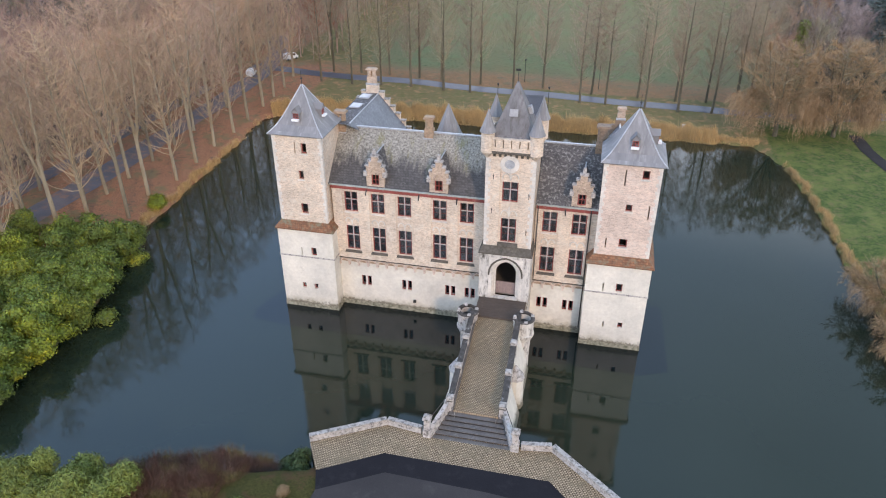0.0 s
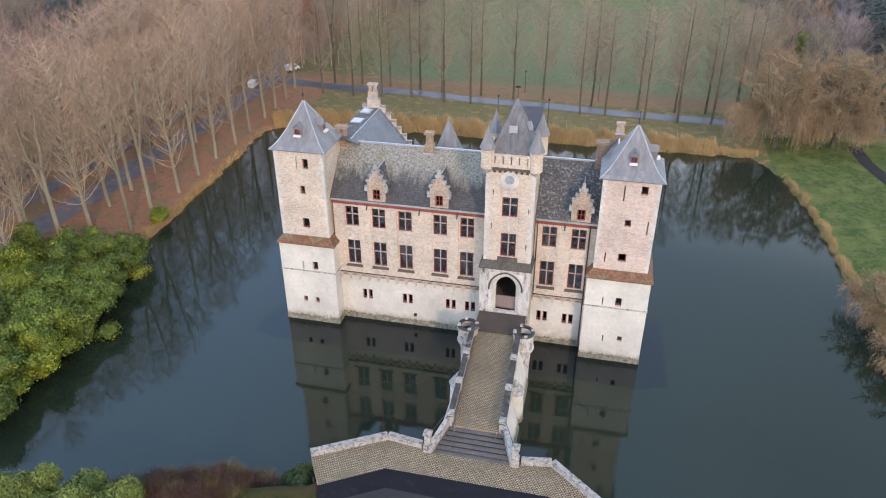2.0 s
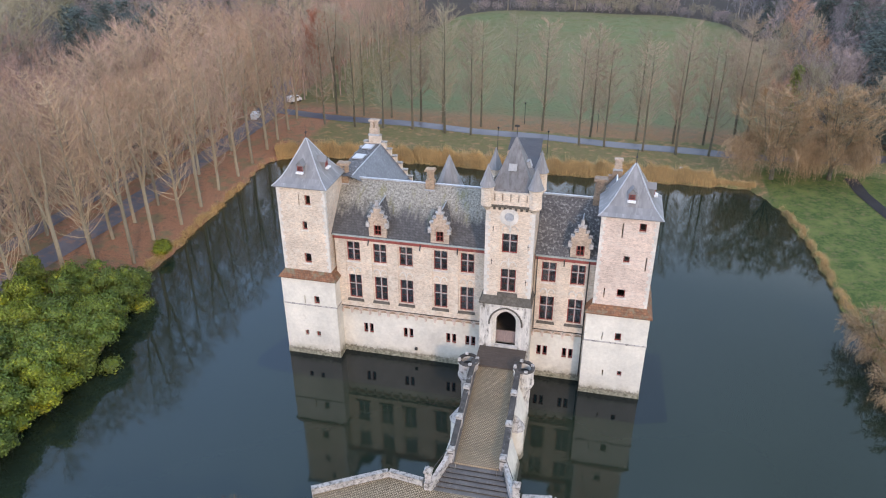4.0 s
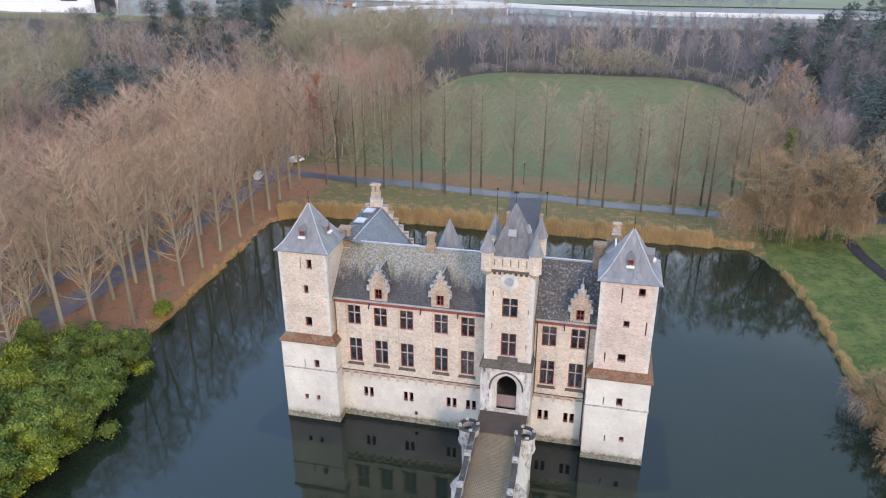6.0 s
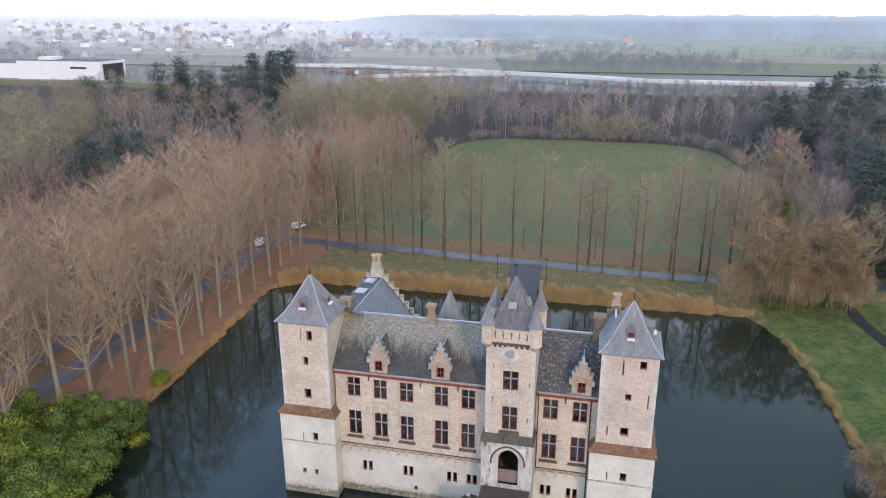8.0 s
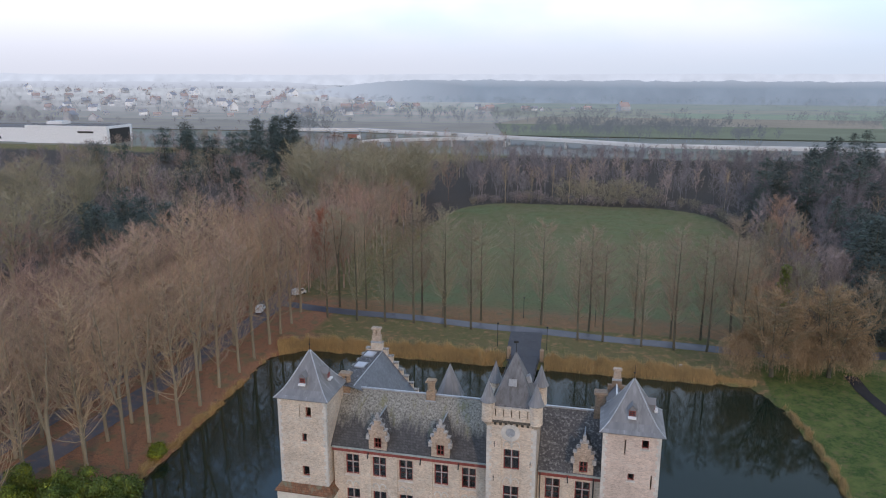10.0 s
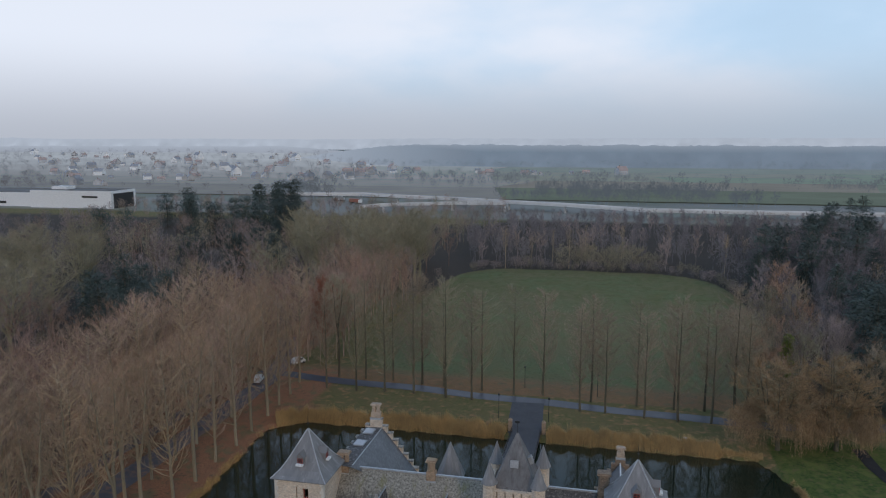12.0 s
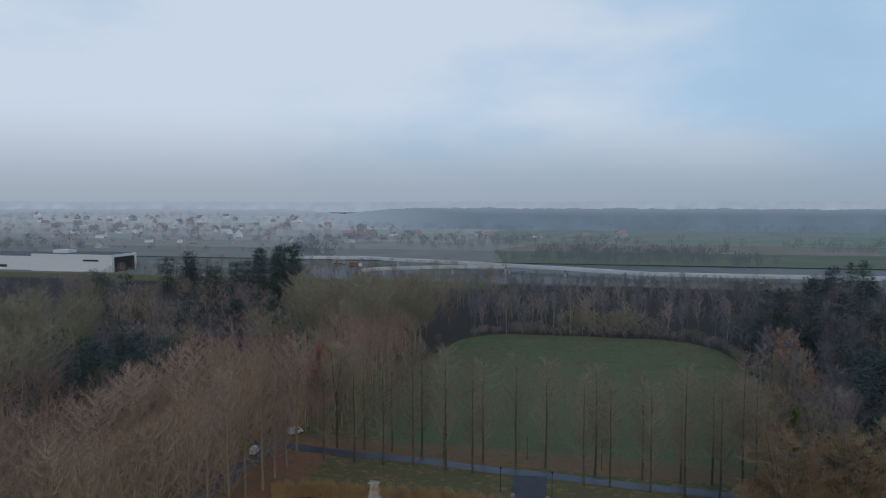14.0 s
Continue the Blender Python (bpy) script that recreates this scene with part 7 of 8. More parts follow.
willow(48.4, 4.5, 4.6, 4.4, 34, "low golden willow bush overhanging the water", 36, 6000, 1300)


def reed_bed():
    rng = np.random.default_rng(9)
    P = []

    def belt(line, width, n, h):
        for (ax, ay), (bx, by) in zip(line, line[1:]):
            l = math.hypot(bx - ax, by - ay)
            k = int(n * l)
            t, o = rng.random(k), rng.normal(0, 0.36, k) * width
            nx, ny = -(by - ay) / l, (bx - ax) / l
            x, y = ax + (bx - ax) * t + nx * o, ay + (by - ay) * t + ny * o
            clump = 0.7 + 0.3 * np.sin(x * 1.7 + y * 0.9) * np.sin(x * 0.43 + 2)
            if width < 1.2:
                clump = clump * (0.72 + 0.18 * np.sin(y * 1.9 + 0.6 * x) * np.sin(y * 0.71 + 1) + 0.2 * np.sin(y * 0.43) * np.sin(y * 3.1)) + 0.1
                x, y = x + 0.5 * np.sin(y * 0.9) * np.sin(y * 0.37), y + 0.0
            P.append(np.stack([x, y, h * clump * rng.uniform(0.6, 1.1, k)], -1))
    belt([(-49, 60), (-43.5, 63.0), (-30, 63.6), (-20, 64.4), (-8, 63.6), (-4.2, 63.2)], 3.2, 1100, 2.45)
    belt([(3.6, 63.8), (12, 64.2), (24, 64.4), (34, 64.2)], 2.9, 1000, 2.35)
    belt([(34, 64.2), (41, 63.6)], 1.3, 260, 1.0)
    belt([(43.9, 55.5), (45.9, 40), (46.3, 26), (47.0, 12), (48, 6)], 0.9, 230, 0.8)
    belt([(-48.6, 58), (-48.2, 44), (-47.9, 30), (-47.2, 10)], 1.1, 200, 0.9)
    p = np.concatenate(P)
    z = ground_height(p[:, 0], p[:, 1])
    keep = z > -0.9
    p, z = p[keep], z[keep]
    n = len(p)
    a = rng.uniform(0, 2 * math.pi, n)
    w = 0.028
    dx, dy = np.cos(a) * w, np.sin(a) * w
    tip = np.stack([p[:, 0] + rng.normal(0, 0.2, n), p[:, 1] + rng.normal(0, 0.2, n), z + p[:, 2]], -1)
    v = np.stack([np.stack([p[:, 0] - dx, p[:, 1] - dy, z - 0.1], -1), np.stack([p[:, 0] + dx, p[:, 1] + dy, z - 0.1], -1), tip], 1).reshape(-1, 3)
    tagged(new("reeds", raw_mesh("reeds", v, np.arange(3 * n).reshape(-1, 3), REED)), "dry golden reeds along the moat's edge", "reeds", kind="stuff")


reed_bed()


def conifer_tris(seed, height, base, whorls, taper=0.7):
    """Slivers of a conifer: whorls of spreading boughs, each a flat drooping spray with an upturned tip."""
    rng = random.Random(seed)
    tri = []
    for w in range(whorls):
        u = (w + rng.random()) / whorls
        z0 = height * (0.08 + 0.92 * u)
        for k in range(7):
            if rng.random() < 0.12:
                continue
            a = 6.283 * (k + rng.random()) / 7
            reach = base * (1 - u) ** taper * rng.uniform(0.55, 1.15) + 0.25
            out, across = Vector((math.cos(a), math.sin(a), 0)), Vector((-math.sin(a), math.cos(a), 0))
            slope = -0.25 + 0.6 * u
            for j in range(int(8 + 7 * reach)):
                s = rng.uniform(0.1, 1.0) * reach
                c = out * s + across * rng.gauss(0, 0.22) * (reach - s * 0.6) + Vector((0, 0, z0 + slope * s - 0.03 * s * s + rng.gauss(0, 0.45)))
                e = (out * rng.uniform(0.5, 1.1) + across * rng.uniform(-1.0, 1.0) + Vector((0, 0, rng.uniform(-0.45, 0.5)))).normalized()
                n = e.cross(Vector((rng.uniform(-0.6, 0.6), rng.uniform(-0.6, 0.6), 1))).normalized() * rng.uniform(0.09, 0.17)
                tri.append((c - n, c + n, c + e * rng.uniform(0.6, 1.3)))
    return tri


def conifer(seed, height, base, count, taper=0.7):
    t = thing("conifer", "tall dark green conifer among bare trees", "tree", "dark conifers")
    part("trunk", Mesh().rod((0, 0, 0), (0, 0, height * 0.98), 0.3, 0.03, 6), BARK_DARK, t)
    part("crown", twig_mesh("crown", conifer_tris(seed, height, base, count, taper), CONIFER), CONIFER, t)
    return t


spruces = [conifer(80 + i, 19, (8.2, 7.2, 6.0, 7.6)[i], 17, 0.5) for i in range(4)]
right_group = [(66, 88), (71, 92), (76, 88), (69, 99), (75, 104), (81, 96), (73, 114), (80, 120), (87, 108), (78, 132), (86, 140), (92, 126), (76, 152), (84, 160), (94, 150), (100, 164), (110, 176),
               (64, 196), (72, 204), (80, 198), (88, 206), (70, 218), (84, 222), (94, 214), (102, 204), (78, 236), (92, 240), (104, 228), (87, 262), (98, 270), (110, 258), (112, 300), (104, 290), (118, 318), (124, 330), (130, 296), (140, 340), (146, 380), (120, 274)]
plant(spruces, right_group, 12, (0.85, 1.25))
left_group = [(-253, 330), (-246, 343), (-240, 336), (-232, 322), (-184, 266), (-177, 287), (-190, 300), (-197, 343), (-195, 366), (-180, 358), (-188, 350), (-204, 356), (-172, 340), (-168, 322), (-180, 330), (-160, 300), (-166, 280), (-224, 233), (-214, 240),
              (-110, 94), (-104, 100), (-112, 104), (-120, 100), (-98, 94), (-126, 112), (-116, 112), (-106, 110), (-130, 124), (-140, 138), (-122, 122), (-134, 114), (-128, 190), (-120, 200), (-138, 204), (-110, 186), (-146, 186), (-132, 214)]
pines = [conifer(86 + i, 18, (9.2, 8.2, 7.4)[i], 17, 0.34) for i in range(3)]
plant(pines + [conifer(186 + i, 22, (8.4, 7.6)[i], 20, 0.42) for i in range(2)], left_group[:19], 13, (1.05, 1.3))
plant([conifer(286 + i, 18, (8.4, 7.4)[i], 17, 0.45) for i in range(2)], left_group[19:], 18, (0.8, 1.1))
# the thicket behind the willows
thicket = [bare_tree("thicket_tree", "dense bare brown tree behind the willows", BARK_DARK, (TWIGS, TWIGS_PLUM, TWIGS_PINK, TWIGS_OLIVE)[i], "thicket trees", limb=(OLIVE_LIMB, TWIGS_PLUM, TWIGS_PINK, OLIVE_LIMB)[i], seed=90 + i, height=16, clear=1.5, radius=3.8,
                     boughs=40, side=3, twigs=3400, leaders=3, fork=0.25, low=0.7, trunk_r=0.17, wide=0.013, limb_r=0.7, stubs=80) for i in range(4)]
plant(thicket, [(43, 88), (46, 95), (50, 90), (54, 97), (59, 92), (48, 103), (63, 100), (58, 108), (67, 92), (44, 112), (46, 84), (52, 83), (58, 84), (64, 82), (41, 94), (52, 112), (60, 118), (66, 112), (55, 126), (62, 136), (58, 148), (68, 126), (47, 120), (70, 104), (62, 158), (66, 170)], 16, (0.85, 1.15))
plant([bare_tree("ivied_tree", "bare tree with green ivy round its upper trunk", BARK_DARK, TWIGS, "", limb=TWIGS, ivy=1500, seed=99, height=17, clear=3, radius=3.2, boughs=30, side=3, twigs=2200, trunk_r=0.2, wide=0.013, limb_r=0.7)], [(49, 86)], 17)
# russet-leaved trees beside the drive's end
for _i, (_x, _y) in enumerate(((-55, 100), (-52.5, 106), (-58, 104))):
    plant([bare_tree("russet_tree", "young beech tree still holding rust-brown leaves", BARK, BEECH_LEAF, "russet trees", limb=BEECH_LEAF, seed=190 + _i, height=20, clear=4, radius=3.6, boughs=40, side=4, twigs=6500, trunk_r=0.2, wide=0.024, twig_len=(0.25, 0.7), low=0.6)], [(_x, _y)], _i)
# large open-crowned olive trees of the wood's edge
olive = [bare_tree("spreading_tree", "large spreading bare tree with a broad olive crown", OLIVE_LIMB, TWIGS_OLIVE, "spreading trees at the wood's edge", limb=OLIVE_LIMB, seed=240 + i, height=25, clear=6, radius=8.5, boughs=66, side=4, twigs=5200, peak=0.55, leaders=7, fork=0.3, low=0.6,
                   trunk_r=0.5, wide=0.016, limb_r=1.1, twig_len=(0.6, 1.6)) for i in range(3)]
plant(olive, [(-84, 168), (-70, 176), (-60, 184), (-78, 190), (-62, 168), (-95, 180), (-56, 190), (-136, 100), (-150, 130), (-168, 118), (-128, 78), (-58, 205), (-72, 200), (-64, 220), (-186, 150), (-100, 196), (80, 94), (86, 104), (92, 116), (-150, 84), (-142, 66), (-104, 201), (-100, 226), (-88, 224), (-76, 214), (-112, 218), (-92, 240), (-70, 232), (-85, 133), (-160, 146), (-163, 121)], 14, (0.95, 1.2))


# ---- parked vans, lamps, swan-white box ----
def van(x, y, turn, label):
    t = thing("parked_van", label, "van", "parked vans")
    body = Mesh()
    prof = [(-2.2, 0.45), (-2.2, 2.0), (-2.1, 2.15), (1.2, 2.15), (1.55, 2.05), (2.2, 1.35), (2.65, 1.15), (2.7, 0.45)]
    body.extrude(prof, lambda a, d, z: (a, d - 0.98, z), 1.96)
    part("body", body, WHITE_PAINT, t)
    part("windscreen", Mesh().poly((1.63, -0.85, 2.1), (2.2, -0.85, 1.38), (2.2, 0.85, 1.38), (1.63, 0.85, 2.1)), DARK_IRON, t, "dark windscreen")
    for s in (-0.985, 0.985):
        part("side_window", Mesh().box(0.3, 1.5, s - 0.01, s + 0.01, 1.4, 2.0), DARK_IRON, t, "dark side window")
        for a in (-1.7, 1.75):
            w = Mesh()
            n = 14
            for k in range(n):
                p, q = 6.283 * k / n, 6.283 * (k + 1) / n
                y0, y1 = s - 0.1, s + 0.03
                P = lambda ang, yy, r=0.36: (a + r * math.cos(ang), yy, 0.36 + r * math.sin(ang))
                w.poly(P(p, y0), P(q, y0), P(q, y1), P(p, y1)).poly((a, y0, 0.36), P(q, y0), P(p, y0)).poly((a, y1, 0.36), P(p, y1), P(q, y1))
            part("wheel", w, DARK_IRON, t)
    part("bumper", Mesh().box(2.68, 2.76, -0.9, 0.9, 0.4, 0.7), STEP_STONE, t)
    z = float(ground_height(np.array([float(x)]), np.array([float(y)]))[0])
    t.matrix_basis = pose(x, y, z + 0.08, 0, 0, turn) @ Matrix.Diagonal((0.7, 0.7, 0.75, 1))


van(-62.5, 79.0, 100, "white parked van on the drive under the trees")
van(-59.5, 93.4, 60, "white parked van at the end of the drive")


def lamp(x, y):
    z = float(ground_height(np.array([float(x)]), np.array([float(y)]))[0])
    t = thing("street_lamp", "slender dark park lamp post", "lamp", "park lamps", at=(x, y, z))
    part("pole", Mesh().rod((0, 0, -0.2), (0, 0, 4.6), 0.07, 0.05), DARK_IRON, t)
    part("head", Mesh().lathe(0, 0, [(0.1, 4.55), (0.22, 4.8), (0.22, 4.85), (0.05, 5.0)], 8), DARK_IRON, t)


for _p in ((-6.4, 70.5), (3.4, 70.5), (-3.3, 88.5), (12.4, 86.5)):
    lamp(*_p)
_z = float(ground_height(np.array([28.5]), np.array([67.2]))[0])
_s = thing("nest_box", "small white box standing on the grass bank", "box", at=(28.5, 67.2, _z))
part("body", Mesh().box(-0.35, 0.35, -0.3, 0.3, 0.15, 0.75), WHITE_PAINT, _s)
part("leg", Mesh().box(-0.3, -0.22, -0.25, -0.17, -0.1, 0.15).box(0.22, 0.3, 0.17, 0.25, -0.1, 0.15), WOOD, _s)


# ---- the far country ----
def depot():
    t = thing("warehouse", "long white flat-roofed warehouse beyond the wood", "building")
    part("wall", Mesh().box(-552, -436, 425, 470, 0, 12), WHITE_PAINT, t)
    part("wall", Mesh().box(-435.9, -362, 420, 450, 0, 14.5), WHITE_PAINT, t)
    part("roof", Mesh().box(-550, -437, 427, 468, 12.0, 12.4), STEP_STONE, t)
    part("roof", Mesh().box(-434, -364, 422, 448, 14.5, 14.8), STEP_STONE, t)
    part("roof_unit", Mesh().box(-424, -410, 430, 440, 14.8, 17.0), WHITE_PAINT, t)
    part("sign_bars", Mesh().box(-388, -374, 419.8, 419.98, 9.2, 10.6), DARK_IRON, t)
    part("loading_bay", Mesh().box(-361.98, -361.7, 423, 447, 1, 12.5), DARK_IRON, t, "dark panel on the warehouse's end wall")
    for i in range(5):
        part("window_band", Mesh().box(-548 + i * 18, -536 + i * 18, 424.8, 424.98, 3, 5), DARK_IRON, t)


depot()


def viaduct(name, line, width, z, label):
    t = thing(name, label, "bridge", "motorway viaducts")
    side = []
    for i, (x, y, z_) in enumerate(line):
        (ax, ay, _), (bx, by, _) = line[max(i - 1, 0)], line[min(i + 1, len(line) - 1)]
        l = math.hypot(bx - ax, by - ay)
        side.append((-(by - ay) / l * width / 2, (bx - ax) / l * width / 2))

    def strip(lo, hi, o0, o1):
        m = Mesh()
        for (x, y, zz), (nx, ny) in zip(line, side):
            m.v += [(x + nx * o0, y + ny * o0, zz + lo), (x + nx * o1, y + ny * o1, zz + lo), (x + nx * o1, y + ny * o1, zz + hi), (x + nx * o0, y + ny * o0, zz + hi)]
        for i in range(len(line) - 1):
            for k in range(4):
                j = (k + 1) % 4
                m.f.append((4 * i + k, 4 * i + j, 4 * i + 4 + j, 4 * i + 4 + k))
        return m
    for ax, ay, az in line:
        part("pillar", Mesh().lathe(ax, ay, [(0.9, 0), (0.9, az - 1.6)], 8), CONCRETE, t)
    part("deck", strip(-1.0, 0.0, -0.8, 0.8), CONCRETE, t)
    part("barrier", strip(0.004, 1.0, -0.82, -0.78), CONCRETE, t)
    part("barrier", strip(0.004, 1.0, 0.78, 0.82), CONCRETE, t)


CONCRETE = surface("pale_concrete", (0.72, 0.72, 0.71), (0.64, 0.64, 0.63), (0.55, 0.55, 0.54), 0.05, 0.8, 0.85, 0.1, 0.02)
viaduct("viaduct", [(-255, 508, 7.5), (-193, 520, 7.5), (-156, 505, 7.5), (-108, 496, 7.0), (-60, 478, 7.0), (-17, 462, 7.0), (40, 440, 6.5), (112, 444, 6.0), (190, 452, 5.5)], 11, 7, "pale concrete motorway viaduct")
viaduct("viaduct", [(-165, 436, 5.0), (-148, 440, 6.5), (-100, 459, 7.0), (-62, 466, 7.0)], 8, 7, "pale concrete slip road viaduct")
tagged(part("motorway", Mesh().poly((-260, 470, 0.9), (-80, 398, 0.9), (20, 448, 0.9), (120, 424, 0.9), (300, 436, 0.9), (300, 452, 0.9), (120, 440, 0.9), (20, 462, 0.9), (-80, 412, 0.9), (-260, 490, 0.9)), CONCRETE), "pale motorway carriageway beyond the wood", "road", kind="structure")


def lorry(x, y, turn, mat, label):
    z = float(ground_height(np.array([float(x)]), np.array([float(y)]))[0]) + 0.3
    t = thing("lorry", label, "lorry", "lorries on the motorway")
    part("cargo_box", Mesh().box(-6, 3, -1.25, 1.25, 1.0, 3.9), mat, t)
    part("cab", Mesh().frustum((3.3, 5.6, -1.2, 1.2, 0.5), (3.4, 5.2, -1.15, 1.15, 3.2)), WHITE_PAINT, t)
    for a in (-4.8, -3.6, 1.8, 4.4):
        part("wheel", Mesh().box(a - 0.45, a + 0.45, -1.2, 1.2, 0.0, 0.9), DARK_IRON, t)
    t.matrix_basis = pose(x, y, z, 0, 0, turn)


RED_LORRY = surface("faded_red_lorry_paint", (0.42, 0.16, 0.11), (0.36, 0.14, 0.10), None, 0.5, 2.0, 0.6, 0)
lorry(-191, 500, -18, RED_LORRY, "red lorry on the motorway")
lorry(-214, 522, -18, WHITE_PAINT, "white lorry on the motorway")
lorry(-292, 560, -10, WHITE_PAINT, "white lorry parked beside the motorway")


def house_proto(name, wall_mat, roof_mat, label, w, d, h):
    t = thing(name, label, "house", "houses of the far town")
    part("wall", Mesh().box(-w / 2, w / 2, -d / 2, d / 2, -1, h).extrude([(-w / 2, h), (0, h + w * 0.45), (w / 2, h)], lambda a, q, z: (a, q - d / 2, z), d), wall_mat, t)
    r = Mesh()
    for s in (-1, 1):
        r.poly((0, -d / 2 - 0.3, h + w * 0.45 + 0.1), (0, d / 2 + 0.3, h + w * 0.45 + 0.1), (s * (w / 2 + 0.4), d / 2 + 0.3, h - 0.2), (s * (w / 2 + 0.4), -d / 2 - 0.3, h - 0.2))
    part("roof", r, roof_mat, t)
    for k in range(3):
        part("window", Mesh().box(-w / 2 + 1.0 + k * 2.4, -w / 2 + 2.2 + k * 2.4, -d / 2 - 0.05, -d / 2 - 0.005, 1.0, 2.4), DARK_IRON, t)
    part("chimney", Mesh().box(-0.4, 0.4, d * 0.2, d * 0.2 + 0.8, h + w * 0.3, h + w * 0.6), BRICK_RED, t)
    return t


# haze over the town is mixed into both tile colours and the white render
ROOF_FAR = surface("haze_paled_clay_tiles", (0.55, 0.42, 0.385), (0.48, 0.37, 0.34), None, 0.3, 1.0, 0.85, 0)
ROOF_GREY = surface("haze_paled_grey_tiles", (0.34, 0.35, 0.38), (0.40, 0.41, 0.44), None, 0.3, 1.0, 0.85, 0)
PALE_WALL = surface("pale_rendered_wall", (0.50, 0.50, 0.50), (0.42, 0.42, 0.42), None, 0.3, 1.0, 0.85, 0)
HOUSE_WALL = surface("haze_dulled_white_render", (0.60, 0.61, 0.63), (0.50, 0.51, 0.53), None, 0.3, 1.0, 0.85, 0)
houses = [house_proto("far_house", HOUSE_WALL, ROOF_FAR, "white gabled house with an orange roof in the far town", 9, 11, 5.5),
          house_proto("far_house", WHITE_PAINT, ROOF_GREY, "white gabled house with a grey roof in the far town", 9, 12, 6.5),
          house_proto("far_house", PALE_WALL, ROOF_GREY, "cream gabled house in the far town", 8, 10, 5.5),
          house_proto("far_house", PALE_WALL, ROOF_FAR, "cream gabled house with a red roof in the far town", 8, 14, 5.0)]
_r = random.Random(21)
town = []
while len(town) < 110:
    _y = _r.uniform(740, 1330)
    _x = _r.uniform(-0.95, -0.34) * _y
    if all(math.hypot(_x - a, _y - b) > 16 for a, b in town):
        town.append((_x, _y))
town += [(-436, 798), (-302, 975), (-290, 982), (-270, 990), (-160, 928), (-150, 935), (-104, 968), (-92, 972), (-82, 970), (-540, 640), (-560, 655), (-585, 650), (-300, 1040), (-330, 1060), (-180, 1010), (-40, 1000), (-20, 1010), (30, 990)]
plant(houses, town, 22, (0.55, 1.35))
# mist colour that the far country gives off in place of real haze
MIST_GLOW = (2.02, 2.66, 3.42)


def haze_glow(name, colour, base=(0.05, 0.055, 0.065), rise=None, drift=None):
    """Far country with bright mist painted into its emission. rise: heights over which the colour fades to the mist's;
    drift: x from clear to full mist colour.
    """
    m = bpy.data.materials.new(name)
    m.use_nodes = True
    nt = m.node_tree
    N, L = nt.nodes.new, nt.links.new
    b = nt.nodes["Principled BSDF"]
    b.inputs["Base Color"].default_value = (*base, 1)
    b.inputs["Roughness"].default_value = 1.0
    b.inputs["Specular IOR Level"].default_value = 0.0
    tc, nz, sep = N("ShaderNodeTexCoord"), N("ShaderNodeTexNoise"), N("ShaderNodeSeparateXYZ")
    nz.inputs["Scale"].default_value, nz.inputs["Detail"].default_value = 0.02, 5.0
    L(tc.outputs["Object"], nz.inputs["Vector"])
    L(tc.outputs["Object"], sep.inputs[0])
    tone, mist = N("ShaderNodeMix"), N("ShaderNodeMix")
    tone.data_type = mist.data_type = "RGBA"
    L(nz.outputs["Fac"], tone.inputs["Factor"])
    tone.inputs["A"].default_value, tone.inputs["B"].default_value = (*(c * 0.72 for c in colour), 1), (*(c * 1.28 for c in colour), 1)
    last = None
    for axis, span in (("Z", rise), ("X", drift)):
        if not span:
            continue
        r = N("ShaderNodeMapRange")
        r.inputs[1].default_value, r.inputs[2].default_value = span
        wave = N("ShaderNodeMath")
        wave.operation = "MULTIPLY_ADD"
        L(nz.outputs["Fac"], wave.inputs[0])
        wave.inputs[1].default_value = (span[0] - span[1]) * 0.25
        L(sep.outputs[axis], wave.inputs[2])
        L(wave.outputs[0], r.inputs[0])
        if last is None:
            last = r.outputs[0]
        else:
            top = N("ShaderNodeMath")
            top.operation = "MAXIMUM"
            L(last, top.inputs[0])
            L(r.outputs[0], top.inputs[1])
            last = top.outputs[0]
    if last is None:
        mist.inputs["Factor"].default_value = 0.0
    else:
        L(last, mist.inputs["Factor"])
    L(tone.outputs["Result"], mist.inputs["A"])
    mist.inputs["B"].default_value = (*MIST_GLOW, 1)
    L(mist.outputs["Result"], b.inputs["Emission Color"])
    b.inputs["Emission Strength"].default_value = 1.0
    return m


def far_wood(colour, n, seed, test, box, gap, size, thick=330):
    # haze is painted into the trees' glow; farther groups get paler colours
    mat = haze_glow("bare_trees_painted_haze", colour, (0.10, 0.10, 0.10))
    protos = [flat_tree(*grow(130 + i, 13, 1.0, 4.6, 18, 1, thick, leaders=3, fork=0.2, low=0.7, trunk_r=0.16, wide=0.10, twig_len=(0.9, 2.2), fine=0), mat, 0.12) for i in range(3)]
    wood("far_trees", "hedgerow trees and copses of the far country, greyed by painted haze", protos, scatter(n, seed, test, box, gap), seed, size)


def copse(x, y):
    return math.sin(x * 0.011 + 1) + math.sin(y * 0.017 + x * 0.004) > 0.1


def rows(x, y):
    """Hedgerows and small woods between open fields."""
    return abs(math.sin(y * 0.021 + 0.0013 * x)) < 0.3 or copse(x + 200, y)


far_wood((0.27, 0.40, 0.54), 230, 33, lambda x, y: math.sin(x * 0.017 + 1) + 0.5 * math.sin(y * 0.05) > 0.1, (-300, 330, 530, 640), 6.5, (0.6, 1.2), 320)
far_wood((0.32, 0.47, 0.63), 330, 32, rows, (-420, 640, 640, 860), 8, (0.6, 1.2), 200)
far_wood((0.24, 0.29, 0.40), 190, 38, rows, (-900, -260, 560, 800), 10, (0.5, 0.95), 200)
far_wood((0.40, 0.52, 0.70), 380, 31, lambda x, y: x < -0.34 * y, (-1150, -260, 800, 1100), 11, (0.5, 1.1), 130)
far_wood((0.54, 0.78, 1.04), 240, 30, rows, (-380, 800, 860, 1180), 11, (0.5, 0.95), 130)
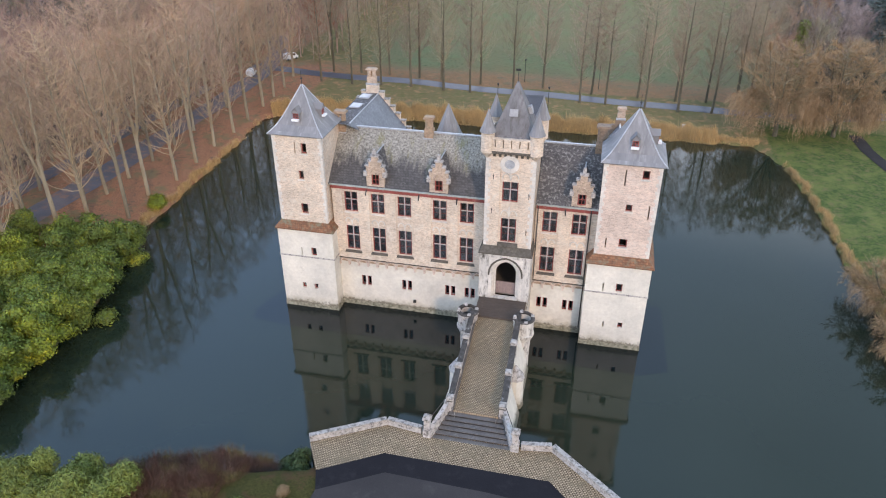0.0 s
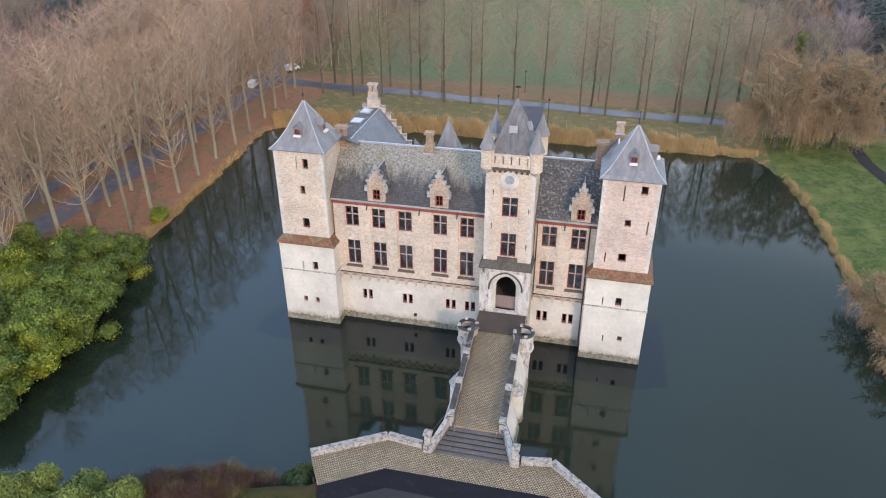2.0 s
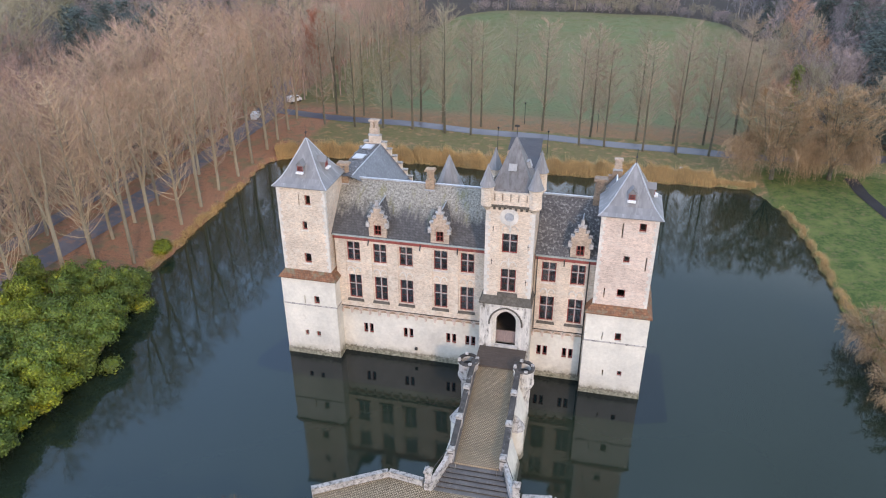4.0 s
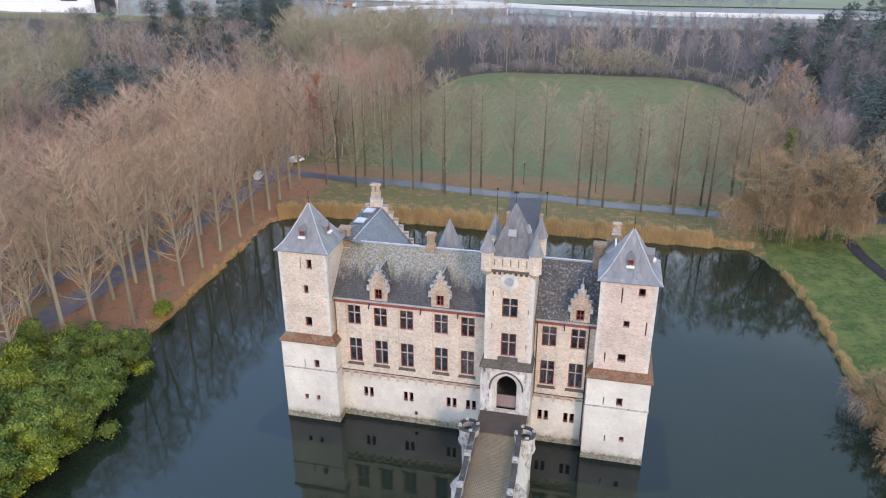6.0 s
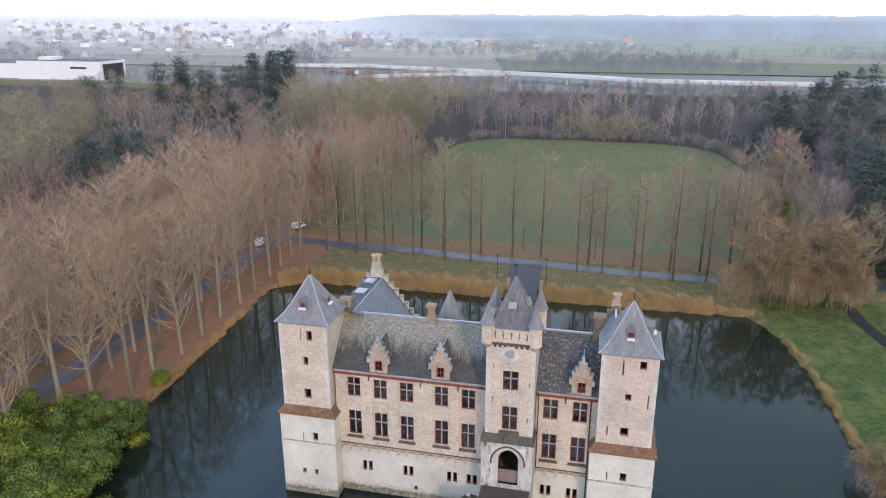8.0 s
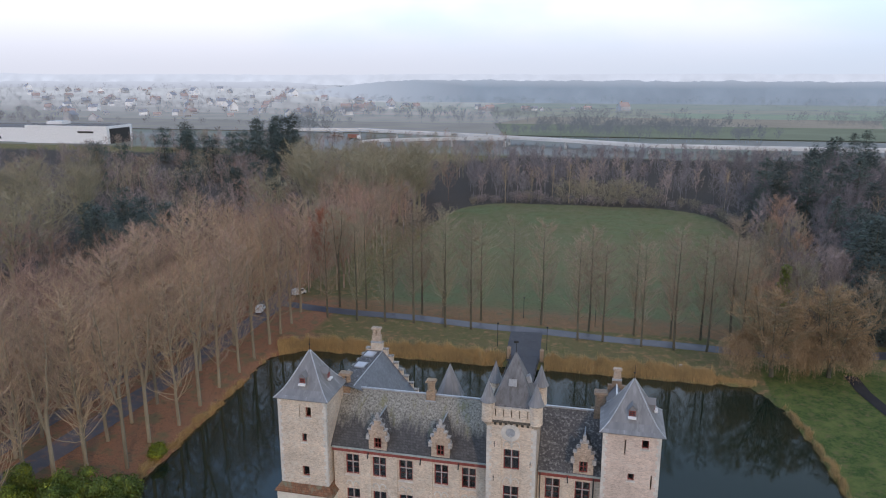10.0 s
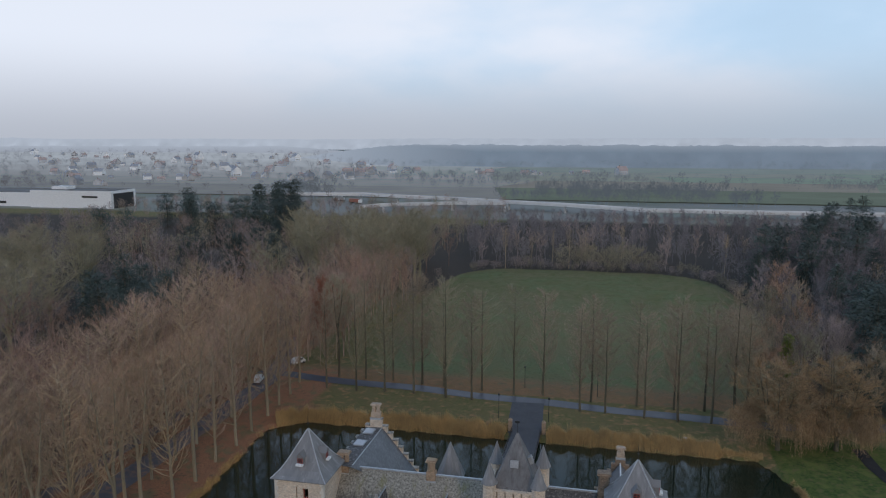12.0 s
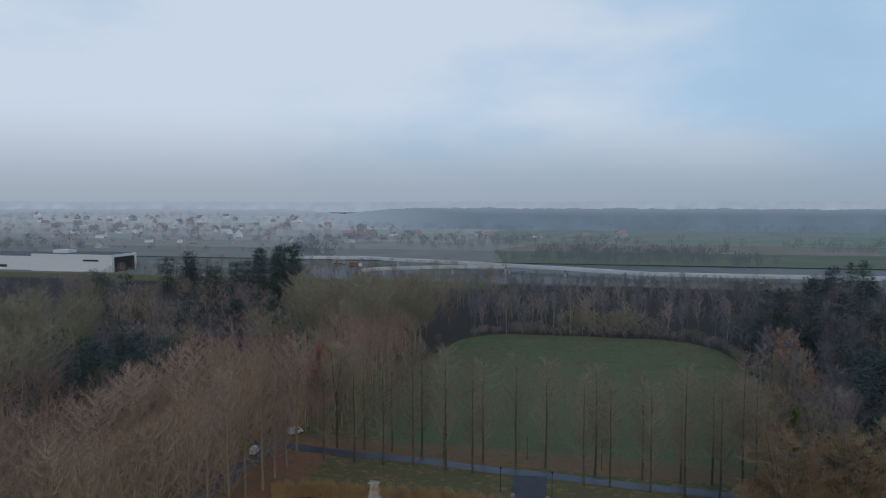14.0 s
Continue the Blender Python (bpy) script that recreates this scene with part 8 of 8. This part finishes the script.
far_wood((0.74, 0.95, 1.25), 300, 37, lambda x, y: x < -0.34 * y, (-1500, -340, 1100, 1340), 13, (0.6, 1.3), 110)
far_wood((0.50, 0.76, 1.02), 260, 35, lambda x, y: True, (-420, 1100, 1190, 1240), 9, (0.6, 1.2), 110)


def ridge_mesh(y, x0, x1, base, top, seed, ends=500):
    """A wooded ridge that sinks to nothing at both ends."""
    m = Mesh()
    n = 520
    pts = [(x0 + (x1 - x0) * i / n) for i in range(n + 1)]
    hs = []
    for x in pts:
        h = top * (0.8 + 0.14 * noise.noise((x * 0.0012, seed, 0)) + 0.05 * noise.noise((x * 0.012, seed, 3)) + 0.05 * noise.noise((x * 0.05, seed, 6)) + 0.04 * noise.noise((x * 0.13, seed, 9)))
        hs.append(h * float(step(min(x - x0, x1 - x) / ends)))
    for i in range(n):
        a, b = pts[i], pts[i + 1]
        m.poly((a, y, base), (b, y, base), (b, y + 40, hs[i + 1]), (a, y + 40, hs[i]))
        m.poly((a, y + 40, hs[i]), (b, y + 40, hs[i + 1]), (b, y + 140, hs[i + 1] * 0.9), (a, y + 140, hs[i] * 0.9))
    return m


# these ridges glow with painted mist that brightens towards their tops
tagged(part("backdrop_hill", ridge_mesh(1230, -760, 2600, 0, 50, 2.0, 420), haze_glow("wooded_hill_painted_mist", (0.72, 1.12, 1.58), rise=(22, 62), drift=(-160, -640))), "wooded ridge on the horizon with mist painted in", "backdrop", kind="structure")
tagged(part("backdrop_distance", ridge_mesh(2900, -6500, 6500, 0, 60, 7.0), haze_glow("horizon_painted_mist", (2.02, 2.66, 3.42), rise=(10, 60))), "pale horizon with mist painted in", "backdrop", kind="structure")
tagged(part("backdrop_town_ridge", ridge_mesh(1370, -4600, -250, 0, 44, 4.0), haze_glow("town_trees_painted_mist", (1.35, 1.75, 2.25), rise=(10, 42))), "trees behind the far town with mist painted in", "backdrop", kind="structure")
tagged(part("flood_pond", Mesh().poly((150, 716, 1.9), (210, 722, 1.9), (212, 730, 1.9), (150, 728, 1.9)).poly((222, 730, 1.9), (285, 742, 1.9), (285, 752, 1.9), (222, 742, 1.9)), LEAD), "pale flooded strip in the far meadow", "water", kind="structure")


def meadow_strip(y0, y1, colours, seed, misty):
    """A strip of far fields lying on the rising ground, each field's winter colour with mist painted in as glow."""
    rng = random.Random(seed)
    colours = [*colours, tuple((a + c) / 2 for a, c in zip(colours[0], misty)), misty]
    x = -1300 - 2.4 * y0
    mats = [haze_glow("meadow_painted_mist", c, (0.06, 0.075, 0.06)) for c in colours]
    ms = [Mesh() for _ in colours]
    shift = rng.uniform(-40, 40)
    k = len(colours) - 1
    while x < 600 + 0.9 * y1:
        w = rng.uniform(110, 260)
        if x > -1300 - 0.9 * y0:
            n, k2 = max(1, int(w / 30)), max(1, int((y1 - y0) / 45))
            for i in range(n):
                for j in range(k2):
                    at = [(x + w * (i + a) / n + shift * (j + c) / k2, y0 + (y1 - y0) * (j + c) / k2) for a, c in ((0, 0), (1, 0), (1, 1), (0, 1))]
                    ms[k].poly(*((px, py, float(ground_height(np.array([px]), np.array([py]))[0]) + 0.9) for px, py in at))
        x = x + w
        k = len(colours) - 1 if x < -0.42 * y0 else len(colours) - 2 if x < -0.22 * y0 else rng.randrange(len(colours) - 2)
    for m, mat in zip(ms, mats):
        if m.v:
            tagged(part("backdrop_fields", m, mat), "far meadows with mist painted in", "backdrop", kind="structure")


# thicker mist is painted as paler glow on the town's side, paler still farther off
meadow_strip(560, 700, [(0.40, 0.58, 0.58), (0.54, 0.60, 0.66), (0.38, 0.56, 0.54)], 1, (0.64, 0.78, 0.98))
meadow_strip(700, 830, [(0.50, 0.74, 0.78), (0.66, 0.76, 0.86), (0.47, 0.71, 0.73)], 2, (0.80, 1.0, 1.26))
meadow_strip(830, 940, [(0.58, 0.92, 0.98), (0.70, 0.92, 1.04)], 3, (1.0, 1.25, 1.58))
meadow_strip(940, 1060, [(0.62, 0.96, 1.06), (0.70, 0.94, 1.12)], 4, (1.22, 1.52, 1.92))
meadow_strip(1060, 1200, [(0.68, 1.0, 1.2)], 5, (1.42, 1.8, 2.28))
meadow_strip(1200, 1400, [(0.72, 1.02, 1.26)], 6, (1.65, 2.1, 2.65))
